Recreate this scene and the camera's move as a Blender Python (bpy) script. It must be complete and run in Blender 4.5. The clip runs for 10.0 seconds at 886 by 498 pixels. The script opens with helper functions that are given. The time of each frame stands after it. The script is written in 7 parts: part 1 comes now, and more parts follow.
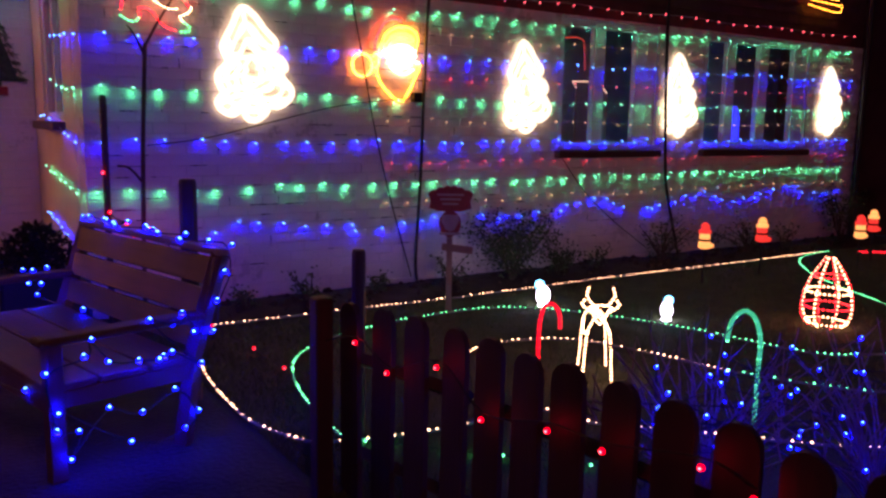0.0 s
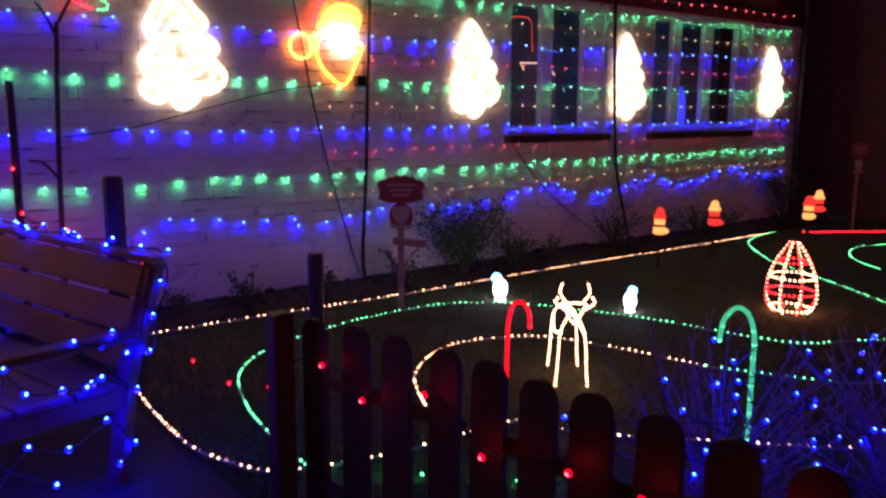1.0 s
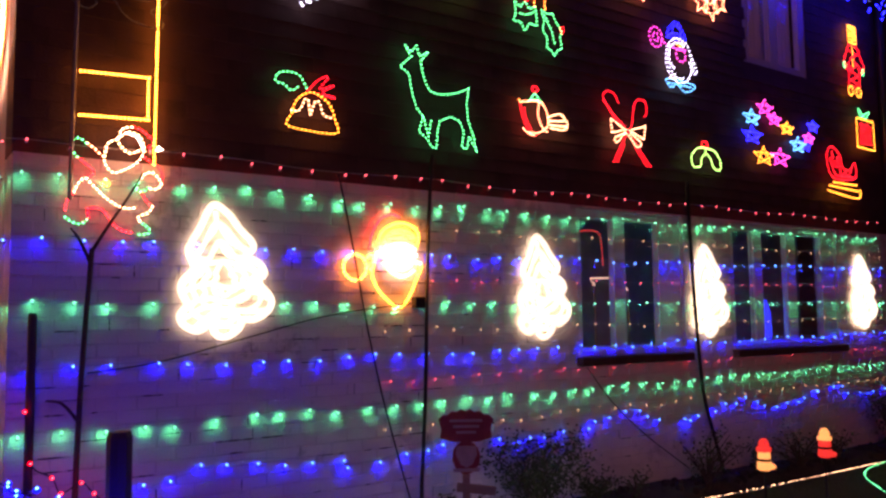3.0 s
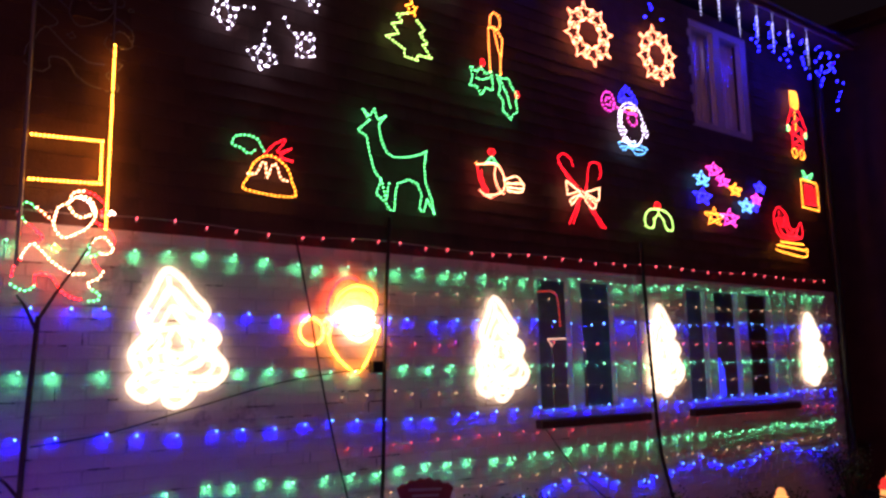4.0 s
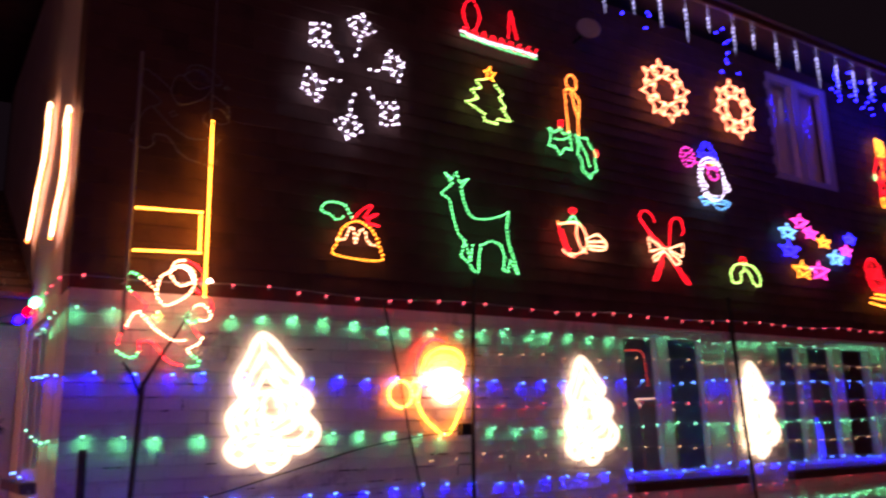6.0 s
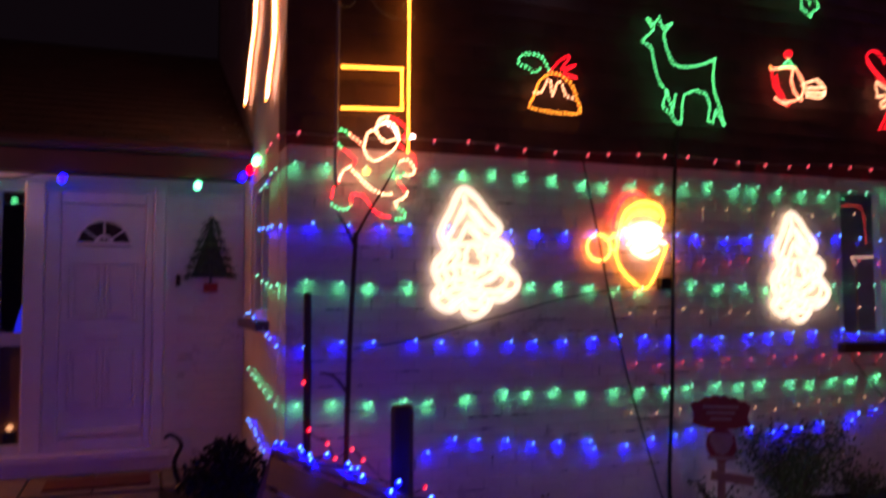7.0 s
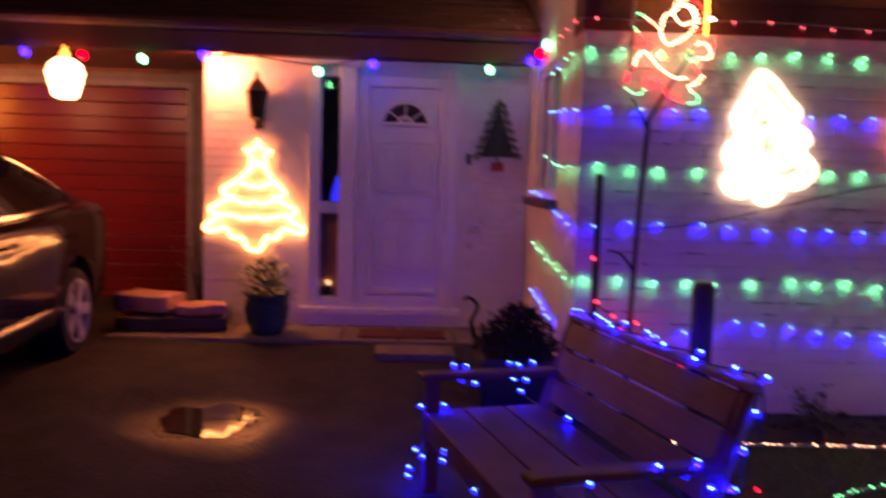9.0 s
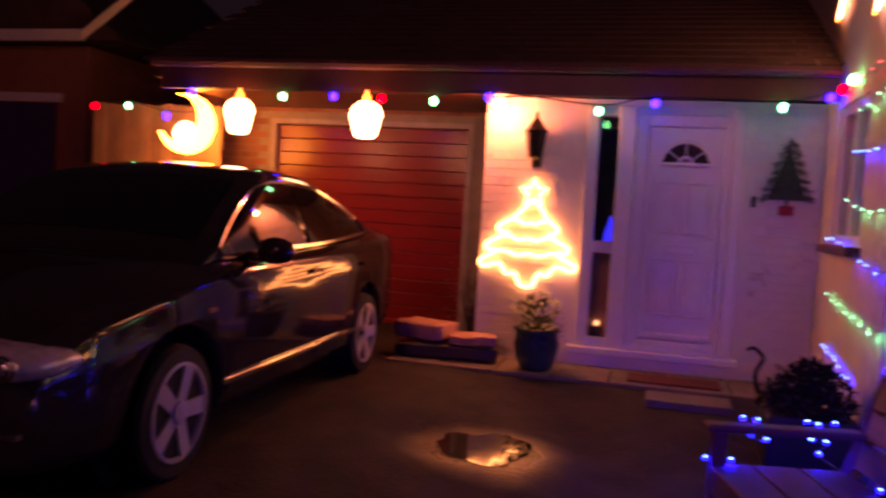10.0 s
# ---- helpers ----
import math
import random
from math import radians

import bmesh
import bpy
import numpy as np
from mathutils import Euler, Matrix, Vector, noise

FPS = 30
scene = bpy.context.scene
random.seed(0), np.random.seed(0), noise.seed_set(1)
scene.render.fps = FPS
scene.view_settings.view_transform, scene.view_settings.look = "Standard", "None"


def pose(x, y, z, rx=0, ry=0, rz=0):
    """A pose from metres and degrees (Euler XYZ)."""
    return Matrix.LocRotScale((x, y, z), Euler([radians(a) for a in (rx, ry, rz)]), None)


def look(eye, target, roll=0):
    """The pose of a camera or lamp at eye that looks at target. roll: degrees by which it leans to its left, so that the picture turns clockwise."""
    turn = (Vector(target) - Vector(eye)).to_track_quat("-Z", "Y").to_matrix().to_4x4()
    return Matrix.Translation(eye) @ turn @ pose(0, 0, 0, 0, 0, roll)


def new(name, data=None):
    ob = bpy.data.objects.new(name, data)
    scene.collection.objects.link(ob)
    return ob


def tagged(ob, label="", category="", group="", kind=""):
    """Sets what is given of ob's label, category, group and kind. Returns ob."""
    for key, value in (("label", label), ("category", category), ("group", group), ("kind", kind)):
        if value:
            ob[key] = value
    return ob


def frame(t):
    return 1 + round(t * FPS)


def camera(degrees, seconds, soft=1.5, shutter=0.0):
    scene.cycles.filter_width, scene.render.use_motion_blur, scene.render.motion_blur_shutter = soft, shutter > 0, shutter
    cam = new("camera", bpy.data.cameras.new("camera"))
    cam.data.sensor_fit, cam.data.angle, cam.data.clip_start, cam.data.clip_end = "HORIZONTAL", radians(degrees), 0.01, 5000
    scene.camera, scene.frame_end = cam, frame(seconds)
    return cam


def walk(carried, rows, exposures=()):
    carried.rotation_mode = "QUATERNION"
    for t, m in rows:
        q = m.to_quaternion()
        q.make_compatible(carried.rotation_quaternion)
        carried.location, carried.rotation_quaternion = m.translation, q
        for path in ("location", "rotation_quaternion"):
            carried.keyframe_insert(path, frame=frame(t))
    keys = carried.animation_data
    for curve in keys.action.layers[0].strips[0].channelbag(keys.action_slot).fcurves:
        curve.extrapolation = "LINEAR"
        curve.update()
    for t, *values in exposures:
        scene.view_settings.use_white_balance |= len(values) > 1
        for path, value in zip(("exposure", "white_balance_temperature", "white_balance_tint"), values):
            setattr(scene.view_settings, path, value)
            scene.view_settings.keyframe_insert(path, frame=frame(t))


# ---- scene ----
cam = camera(56.8, 10.0, soft=2.5, shutter=0.5)
PATH = [
    (0, (1.339, 0.37, 1.443), (2.44, 2.011, 1.137), 1.0),
    (0.5, (1.405, 0.553, 1.434), (2.568, 2.146, 1.108), 1.3),
    (1, (1.439, 0.788, 1.441), (2.674, 2.324, 1.101), 0.3),
    (1.5, (1.508, 1.005, 1.472), (2.77, 2.543, 1.271), -0.7),
    (2, (1.685, 1.224, 1.485), (2.834, 2.861, 1.48), 0.2),
    (2.2, (1.74, 1.289, 1.481), (2.857, 2.947, 1.546), 0.1),
    (3.5, (1.803, 1.393, 1.569), (2.985, 2.992, 1.782), -0.8),
    (4, (1.791, 1.41, 1.595), (3.016, 2.962, 1.892), -1.2),
    (4.5, (1.785, 1.411, 1.605), (3.04, 2.925, 1.966), -1.7),
    (5, (1.78, 1.423, 1.613), (3.029, 2.93, 2.023), -2.4),
    (5.2, (1.765, 1.433, 1.611), (3.001, 2.945, 2.041), -2.6),
    (6.3, (1.65, 1.465, 1.588), (2.607, 3.172, 2.001), -1.1),
    (6.5, (1.631, 1.48, 1.586), (2.493, 3.251, 1.935), -0.7),
    (7, (1.613, 1.469, 1.543), (2.303, 3.343, 1.664), -0.2),
    (7.5, (1.546, 1.439, 1.5), (2.18, 3.332, 1.379), 1.0),
    (8, (1.485, 1.36, 1.49), (2.061, 3.256, 1.218), 2.0),
    (8.5, (1.415, 1.29, 1.485), (1.839, 3.221, 1.184), 2.1),
    (9, (1.318, 1.24, 1.533), (1.423, 3.23, 1.359), 1.7),
    (9.5, (1.208, 1.208, 1.527), (1.007, 3.196, 1.428), 2.5),
    (10, (1.168, 1.229, 1.489), (0.661, 3.161, 1.393), 3.3),
]
walk(cam, [(t, look(eye, target, roll)) for t, eye, target, roll in PATH],
     [(0.0, 0.14, 6700, 40), (1.0, 0.14, 6700, 40), (2.0, -0.04, 6700, 42), (3.5, 0.02, 6700, 44), (5.0, 0.08, 6900, 47), (6.5, 0.1, 6900, 48), (7.0, -0.42, 6700, 43), (7.5, -0.36, 6700, 43),
      (8.0, 0.24, 6700, 42), (8.5, 0.58, 6800, 43), (9.0, 0.54, 7300, 48), (9.5, 0.58, 7450, 55), (10.0, 0.58, 7800, 58)])

# ---------------------------------------------------------------- light
world = bpy.data.worlds.new("night")
scene.world = world
world.use_nodes = True
world.node_tree.nodes["Background"].inputs[0].default_value = (0.55, 0.36, 0.5, 1)
world.node_tree.nodes["Background"].inputs[1].default_value = 0.008

# unseen area lamp added behind the camera to brighten the whole front
lamp_data = bpy.data.lights.new("fill_light", "AREA")
lamp_data.energy, lamp_data.size, lamp_data.color = 98.0, 0.8, (1.0, 0.31, 0.41)
fill_lamp = new("fill_light", lamp_data)
fill_lamp.matrix_world = look((-1.5, -8.5, 6.0), (5.0, 6.0, 1.0))

# ---------------------------------------------------------------- materials
def rgba(c):
    return (c[0], c[1], c[2], 1.0)


def surface(name, color, rough=0.6, metal=0.0, vary=0.25, scale=8.0, bump=0.2, fine=60.0, coat=0.0, island=0.0, rand=0.0, chips=0.0):
    """A procedural surface: two scales of noise in colour, fine relief."""
    m = bpy.data.materials.new(name)
    m.use_nodes = True
    n, ln = m.node_tree.nodes, m.node_tree.links
    b = n["Principled BSDF"]
    b.inputs["Roughness"].default_value, b.inputs["Metallic"].default_value = rough, metal
    b.inputs["Coat Weight"].default_value = coat
    tc = n.new("ShaderNodeTexCoord")
    a, f = n.new("ShaderNodeTexNoise"), n.new("ShaderNodeTexNoise")
    a.inputs["Scale"].default_value, f.inputs["Scale"].default_value = scale, fine
    a.inputs["Detail"].default_value, f.inputs["Detail"].default_value = 4, 3
    ln.new(tc.outputs["Object"], a.inputs["Vector"])
    ln.new(tc.outputs["Object"], f.inputs["Vector"])
    add = n.new("ShaderNodeMath")
    add.operation = "MULTIPLY_ADD"
    add.inputs[1].default_value = 0.35
    ln.new(f.outputs["Fac"], add.inputs[0])
    ln.new(a.outputs["Fac"], add.inputs[2])
    last = add.outputs[0]
    if rand or island:
        g = n.new("ShaderNodeObjectInfo") if rand else n.new("ShaderNodeNewGeometry")
        k = n.new("ShaderNodeMath")
        k.operation = "MULTIPLY_ADD"
        k.inputs[1].default_value = rand or island
        ln.new(g.outputs["Random" if rand else "Random Per Island"], k.inputs[0])
        ln.new(last, k.inputs[2])
        last = k.outputs[0]
    ramp = n.new("ShaderNodeValToRGB")
    ramp.color_ramp.elements[0].position, ramp.color_ramp.elements[1].position = 0.35, 1.0
    ramp.color_ramp.elements[0].color = rgba([c * (1 - vary) for c in color])
    ramp.color_ramp.elements[1].color = rgba([min(1.0, c * (1 + vary)) for c in color])
    ln.new(last, ramp.inputs[0])
    colour = ramp.outputs[0]
    if chips:
        # flaked and dirty spots, in world metres
        geo, sp, big = n.new("ShaderNodeNewGeometry"), n.new("ShaderNodeTexNoise"), n.new("ShaderNodeTexNoise")
        sp.inputs["Scale"].default_value, sp.inputs["Detail"].default_value, sp.inputs["Roughness"].default_value = 9.0, 6, 0.7
        big.inputs["Scale"].default_value, big.inputs["Detail"].default_value = 1.7, 3
        ln.new(geo.outputs["Position"], sp.inputs["Vector"])
        ln.new(geo.outputs["Position"], big.inputs["Vector"])
        k1 = n.new("ShaderNodeMath")
        k1.operation = "MULTIPLY"
        ln.new(sp.outputs["Fac"], k1.inputs[0])
        ln.new(big.outputs["Fac"], k1.inputs[1])
        edge = n.new("ShaderNodeMapRange")
        edge.inputs["From Min"].default_value, edge.inputs["From Max"].default_value = 0.335, 0.375
        edge.inputs["To Max"].default_value = chips
        ln.new(k1.outputs[0], edge.inputs["Value"])
        mx = n.new("ShaderNodeMix")
        mx.data_type = "RGBA"
        mx.inputs[7].default_value = (0.16, 0.12, 0.1, 1)
        ln.new(edge.outputs["Result"], mx.inputs[0])
        ln.new(colour, mx.inputs[6])
        colour = mx.outputs[2]
    ln.new(colour, b.inputs["Base Color"])
    if bump:
        bp = n.new("ShaderNodeBump")
        bp.inputs["Strength"].default_value, bp.inputs["Distance"].default_value = bump, 0.01
        ln.new(f.outputs["Fac"], bp.inputs["Height"])
        ln.new(bp.outputs[0], b.inputs["Normal"])
    return m


def wood(name, color, rough=0.6, axis=0, vary=0.4):
    """Boards with grain along one axis."""
    m = surface(name, color, rough, vary=vary, scale=3.0, fine=1.0, bump=0.25, rand=0.25)
    n, ln = m.node_tree.nodes, m.node_tree.links
    mp = n.new("ShaderNodeMapping")
    s = [45.0, 45.0, 45.0]
    s[axis] = 2.5
    mp.inputs["Scale"].default_value = s
    ln.new(n["Texture Coordinate"].outputs["Object"], mp.inputs[0])
    ln.new(mp.outputs[0], n["Noise Texture.001"].inputs["Vector"])
    return m


def lit(name, color, strength, sampling="AUTO"):
    m = bpy.data.materials.new(name)
    m.use_nodes = True
    b = m.node_tree.nodes["Principled BSDF"]
    b.inputs["Base Color"].default_value = rgba(color)
    b.inputs["Emission Color"].default_value = rgba(color)
    b.inputs["Emission Strength"].default_value = strength
    m.cycles.emission_sampling = sampling
    return m


def glass(name, color=(0.9, 0.95, 0.95), rough=0.02):
    m = bpy.data.materials.new(name)
    m.use_nodes = True
    b = m.node_tree.nodes["Principled BSDF"]
    b.inputs["Base Color"].default_value = rgba(color)
    b.inputs["Transmission Weight"].default_value = 1.0
    b.inputs["Roughness"].default_value = rough
    b.inputs["IOR"].default_value = 1.45
    return m


PAINT_BRICK = surface("painted_brick", (0.74, 0.68, 0.66), 0.75, vary=0.16, scale=2.5, fine=90, bump=0.5, rand=0.12, chips=0.3)
PAINT_REST = surface("painted_brick_joined", (0.74, 0.68, 0.66), 0.75, vary=0.16, scale=2.5, fine=90, bump=0.5, island=0.12, chips=0.3)
MORTAR = surface("painted_mortar", (0.71, 0.65, 0.63), 0.9, vary=0.3, scale=6, fine=120, bump=0.5, chips=0.4)
RENDER_WHITE = surface("white_painted_wall", (0.76, 0.73, 0.72), 0.7, vary=0.1, scale=2, fine=80, bump=0.4)
CREAM = surface("cream_painted_wall", (0.72, 0.66, 0.6), 0.75, vary=0.14, scale=2, fine=80, bump=0.4)
TILE = surface("hung_clay_tile", (0.075, 0.036, 0.028), 0.7, vary=0.45, scale=5, fine=70, bump=0.4, island=0.35)
ROOF_TILE = surface("roof_tile", (0.06, 0.035, 0.028), 0.8, vary=0.4, scale=5, fine=70, bump=0.4, island=0.35)
RED_BRICK = surface("red_brick", (0.26, 0.11, 0.065), 0.8, vary=0.35, scale=6, fine=80, bump=0.4, island=0.4)
BRICK_MORTAR = surface("brick_mortar", (0.3, 0.25, 0.2), 0.9, vary=0.2)
UPVC = surface("white_upvc", (0.8, 0.79, 0.8), 0.3, vary=0.05, bump=0.03)
GLASS = glass("window_glass")
DARK_ROOM = surface("dim_room_paint", (0.4, 0.35, 0.34), 0.9, vary=0.2)
BROWN_SILL = surface("brown_quarry_tile_sill", (0.09, 0.04, 0.035), 0.45, vary=0.3, scale=10)
BROWN_FASCIA = surface("brown_stained_fascia", (0.12, 0.045, 0.03), 0.4, vary=0.25, scale=4, bump=0.1)
GARAGE_RED = surface("dark_red_garage_paint", (0.25, 0.022, 0.02), 0.28, vary=0.12, scale=2, bump=0.05)
ASPHALT = surface("asphalt", (0.017, 0.0105, 0.01), 0.7, vary=0.8, scale=3.4, fine=38, bump=1.0)
WATER = surface("puddle_water", (0.01, 0.009, 0.008), 0.04, vary=0.1, bump=0.02, fine=12)
CONCRETE = surface("paving_concrete", (0.15, 0.125, 0.11), 0.8, vary=0.3, scale=5, fine=120, bump=0.5, rand=0.3)
SOIL = surface("soil", (0.035, 0.024, 0.018), 0.95, vary=0.5, scale=9, fine=50, bump=1.0)
TURF = surface("turf", (0.035, 0.05, 0.016), 0.95, vary=0.4, scale=4, fine=120, bump=1.0)
GRASS = surface("grass_blade", (0.05, 0.08, 0.02), 0.7, vary=0.4, island=0.5, bump=0)
DARK_LEAF = surface("dark_box_leaf", (0.008, 0.011, 0.009), 0.9, vary=0.4, island=0.5, bump=0)
LEAF = surface("evergreen_leaf", (0.04, 0.075, 0.025), 0.5, vary=0.4, island=0.5, bump=0)
TWIG = surface("twig_bark", (0.08, 0.055, 0.045), 0.85, vary=0.3, scale=20)
BENCH_WOOD = wood("bench_teak", (0.1, 0.04, 0.033), 0.6, axis=0, vary=0.55)
BENCH_END = wood("bench_frame_teak", (0.1, 0.04, 0.03), 0.6, axis=2)
FENCE_WOOD = wood("stained_fence_board", (0.04, 0.022, 0.024), 0.6, axis=2)
PANEL_WOOD = wood("fence_panel_board", (0.34, 0.2, 0.1), 0.8, axis=2)
STAKE_WOOD = wood("raw_stake", (0.3, 0.18, 0.14), 0.7, axis=2)
BLACK = surface("black_plastic", (0.012, 0.012, 0.013), 0.45, vary=0.2)
CLEAR_CABLE = surface("clear_white_cable", (0.5, 0.46, 0.44), 0.4, vary=0.2)
CABLE = surface("dark_green_cable", (0.012, 0.018, 0.014), 0.5, vary=0.2)
CLEAR_ROPE = surface("clear_rope_sleeve", (0.25, 0.25, 0.24), 0.25, vary=0.1)
IRON = surface("black_lantern_iron", (0.02, 0.018, 0.016), 0.4, metal=0.6, vary=0.3)
CAR_PAINT = surface("dark_metallic_car_paint", (0.028, 0.021, 0.02), 0.06, metal=0.0, vary=0.1, bump=0.0, coat=0.0)
CAR_GLASS = surface("tinted_car_glass", (0.01, 0.01, 0.011), 0.04, vary=0.05, bump=0.0)
CHROME = surface("chrome_trim", (0.75, 0.74, 0.72), 0.12, metal=1.0, vary=0.05, bump=0.0)
ALLOY = surface("silver_alloy", (0.62, 0.6, 0.62), 0.35, metal=0.35, vary=0.1, bump=0.0)
RUBBER = surface("tyre_rubber", (0.01, 0.01, 0.01), 0.8, vary=0.2, scale=20)
HEAD_LENS = surface("headlamp_lens", (0.55, 0.5, 0.6), 0.15, metal=0.0, vary=0.45, scale=18, fine=22, bump=1.0, coat=1.0)
POT = surface("teal_glazed_pot", (0.03, 0.07, 0.08), 0.25, vary=0.3, scale=8, bump=0.1)
BAG = surface("printed_plastic_sack", (0.5, 0.27, 0.2), 0.45, vary=0.45, scale=9, fine=25, bump=0.4)
BAG_DARK = surface("dark_plastic_sack", (0.06, 0.045, 0.04), 0.4, vary=0.4, scale=7, fine=25, bump=0.4)
MAT = surface("red_brown_coir_mat", (0.12, 0.035, 0.03), 0.95, vary=0.4, scale=20, fine=180, bump=1.0)
SIGN_RED = surface("painted_sign_red", (0.3, 0.045, 0.045), 0.6, vary=0.25, scale=12)
SIGN_CREAM = surface("painted_sign_cream", (0.45, 0.33, 0.3), 0.6, vary=0.25, scale=12)
TINSEL = surface("dark_green_tinsel", (0.025, 0.06, 0.03), 0.45, vary=0.5, scale=25, bump=0.3)
RED_BOW = surface("red_ribbon", (0.3, 0.02, 0.025), 0.5, vary=0.2)

C = {"red": (1.0, 0.018, 0.02), "green": (0.025, 1.0, 0.3), "blue": (0.015, 0.02, 1.0), "amber": (1.0, 0.3, 0.04),
     "white": (1.0, 0.86, 0.72), "cool": (0.82, 0.85, 1.0), "yellow": (1.0, 0.38, 0.025), "lime": (0.45, 1.0, 0.2),
     "pink": (1.0, 0.08, 0.55), "cyan": (0.1, 0.6, 1.0), "orange": (1.0, 0.2, 0.02), "warm": (1.0, 0.56, 0.26),
     "coral": (1.0, 0.34, 0.15)}
BULB = {"red": lit("red_bulb", (1.0, 0.004, 0.01), 3.5, "NONE"), "green": lit("green_bulb", (0.006, 1.0, 0.3), 3, "NONE"),
        "blue": lit("blue_bulb", (0.0, 0.012, 1.0), 3.5, "NONE"), "amber": lit("amber_bulb", (1.0, 0.4, 0.1), 3, "NONE")}
LENS = {"red": lit("red_bulb_tip", (1.0, 0.1, 0.12), 8, "NONE"), "green": lit("green_bulb_tip", (0.12, 1.0, 0.5), 8, "NONE"),
        "blue": lit("blue_bulb_tip", (0.05, 0.28, 1.0), 16, "NONE"), "amber": lit("amber_bulb_tip", (1.0, 0.55, 0.25), 6, "NONE")}
BEAM = {"red": lit("red_bulb_mouth", (1.0, 0.006, 0.02), 14, "FRONT"), "green": lit("green_bulb_mouth", (0.001, 1.0, 0.33), 82, "FRONT"),
        "blue": lit("blue_bulb_mouth", (0.0002, 0.0035, 1.0), 200, "FRONT"), "amber": lit("amber_bulb_mouth", (1.0, 0.36, 0.1), 5, "FRONT")}
BACK = {"red": lit("red_bulb_back", (1.0, 0.006, 0.02), 18, "FRONT"), "green": lit("green_bulb_back", (0.003, 1.0, 0.24), 60, "FRONT"),
        "blue": lit("blue_bulb_back", (0.0002, 0.0035, 1.0), 300, "FRONT")}
BIG_BULB = {"red": lit("large_red_bulb", (1.0, 0.004, 0.006), 9), "green": lit("large_green_bulb", (0.008, 1.0, 0.32), 13),
            "blue": lit("large_blue_bulb", (0.002, 0.004, 1.0), 32)}
GLOW = {k: lit(k + "_rope_light", v, {"blue": 18, "red": 9, "white": 13, "cool": 9.0, "green": 7.0, "yellow": 11.0, "amber": 13.0, "coral": 14.0, "warm": 11.0, "pink": 8.0, "cyan": 7.5}.get(k, 9.0)) for k, v in C.items()}
ROPE = {k: lit(k + "_rope_sleeve", v, {"blue": 0.6, "red": 0.1, "cool": 0.05, "green": 0.04, "yellow": 0.4, "lime": 0.06}.get(k, 0.3), "NONE") for k, v in C.items()}
BRIGHT = {k: lit("bright_%s_rope" % k, v, {"red": 18, "green": 8}.get(k, 19)) for k, v in C.items()}
TREE_WHITE = lit("bright_white_rope_light", (1.0, 0.9, 0.58), 1.7)
TREE_WARM = lit("warm_white_rope_light", (1.0, 0.42, 0.11), 8.5)
LANTERN_WHITE = lit("lit_lantern_panel", (1.0, 0.5, 0.2), 12)
MOON_LIT = lit("lit_moon_panel", (1.0, 0.36, 0.03), 22)

# ---------------------------------------------------------------- mesh helpers
def thing(name, label, category, group="", at=(0, 0, 0), rz=0.0, kind=""):
    ob = new(name)
    ob.empty_display_size = 0.1
    ob.matrix_world = pose(at[0], at[1], at[2], 0, 0, rz)
    return tagged(ob, label, category, group, kind)


def part(name, bm, mat, parent=None, label="", smooth=False):
    me = bpy.data.meshes.new(name)
    bm.to_mesh(me)
    bm.free()
    me.materials.append(mat)
    if smooth:
        for p in me.polygons:
            p.use_smooth = True
    ob = new(name, me)
    ob.parent = parent
    if label:
        ob["label"] = label
    return ob


def box(bm, x0, x1, y0, y1, z0, z1, bevel=0.0):
    r = bmesh.ops.create_cube(bm, size=1.0, matrix=Matrix.Translation(((x0 + x1) / 2, (y0 + y1) / 2, (z0 + z1) / 2)) @ Matrix.Diagonal((x1 - x0, y1 - y0, z1 - z0, 1)))
    if bevel:
        edges = {e for v in r["verts"] for e in v.link_edges}
        bmesh.ops.bevel(bm, geom=list(edges), offset=bevel, segments=2, affect="EDGES", profile=0.5)
    return bm


def B(*a, bevel=0.0):
    return box(bmesh.new(), *a, bevel=bevel)


def wall_box(name, label, mat, *a, category="wall"):
    ob = part(name, B(*a), mat)
    return tagged(ob, label, category, kind="structure")


def tube(bm, pts, r, sides=6, closed=False, taper=None):
    pts = [Vector(p) for p in pts]
    rings, n = [], len(pts)
    for i, p in enumerate(pts):
        a = pts[(i - 1) % n] if (closed or i) else p
        b = pts[(i + 1) % n] if (closed or i < n - 1) else p
        d = (b - a).normalized() if (b - a).length > 1e-6 else Vector((0, 0, 1))
        u = d.cross(Vector((0.31, 0.95, 0.05)))
        if u.length < 0.1:
            u = d.cross(Vector((1, 0, 0)))
        u.normalize()
        v = d.cross(u)
        rr = r if taper is None else r + (taper - r) * i / max(1, n - 1)
        rings.append([bm.verts.new(p + rr * (math.cos(2 * math.pi * k / sides) * u + math.sin(2 * math.pi * k / sides) * v)) for k in range(sides)])
    for i in range(n if closed else n - 1):
        q, w = rings[i], rings[(i + 1) % n]
        for k in range(sides):
            bm.faces.new((q[k], q[(k + 1) % sides], w[(k + 1) % sides], w[k]))
    if not closed:
        bm.faces.new(rings[0][::-1])
        bm.faces.new(rings[-1])
    return bm


def along(pts, step, closed=False):
    """Points at even steps along a line."""
    pts = [Vector(p) for p in pts]
    if closed:
        pts.append(pts[0])
    out, left = [], 0.0
    for a, b in zip(pts, pts[1:]):
        d = (b - a).length
        while left <= d and d > 0:
            out.append(a.lerp(b, left / d))
            left += step
        left -= d
    return out


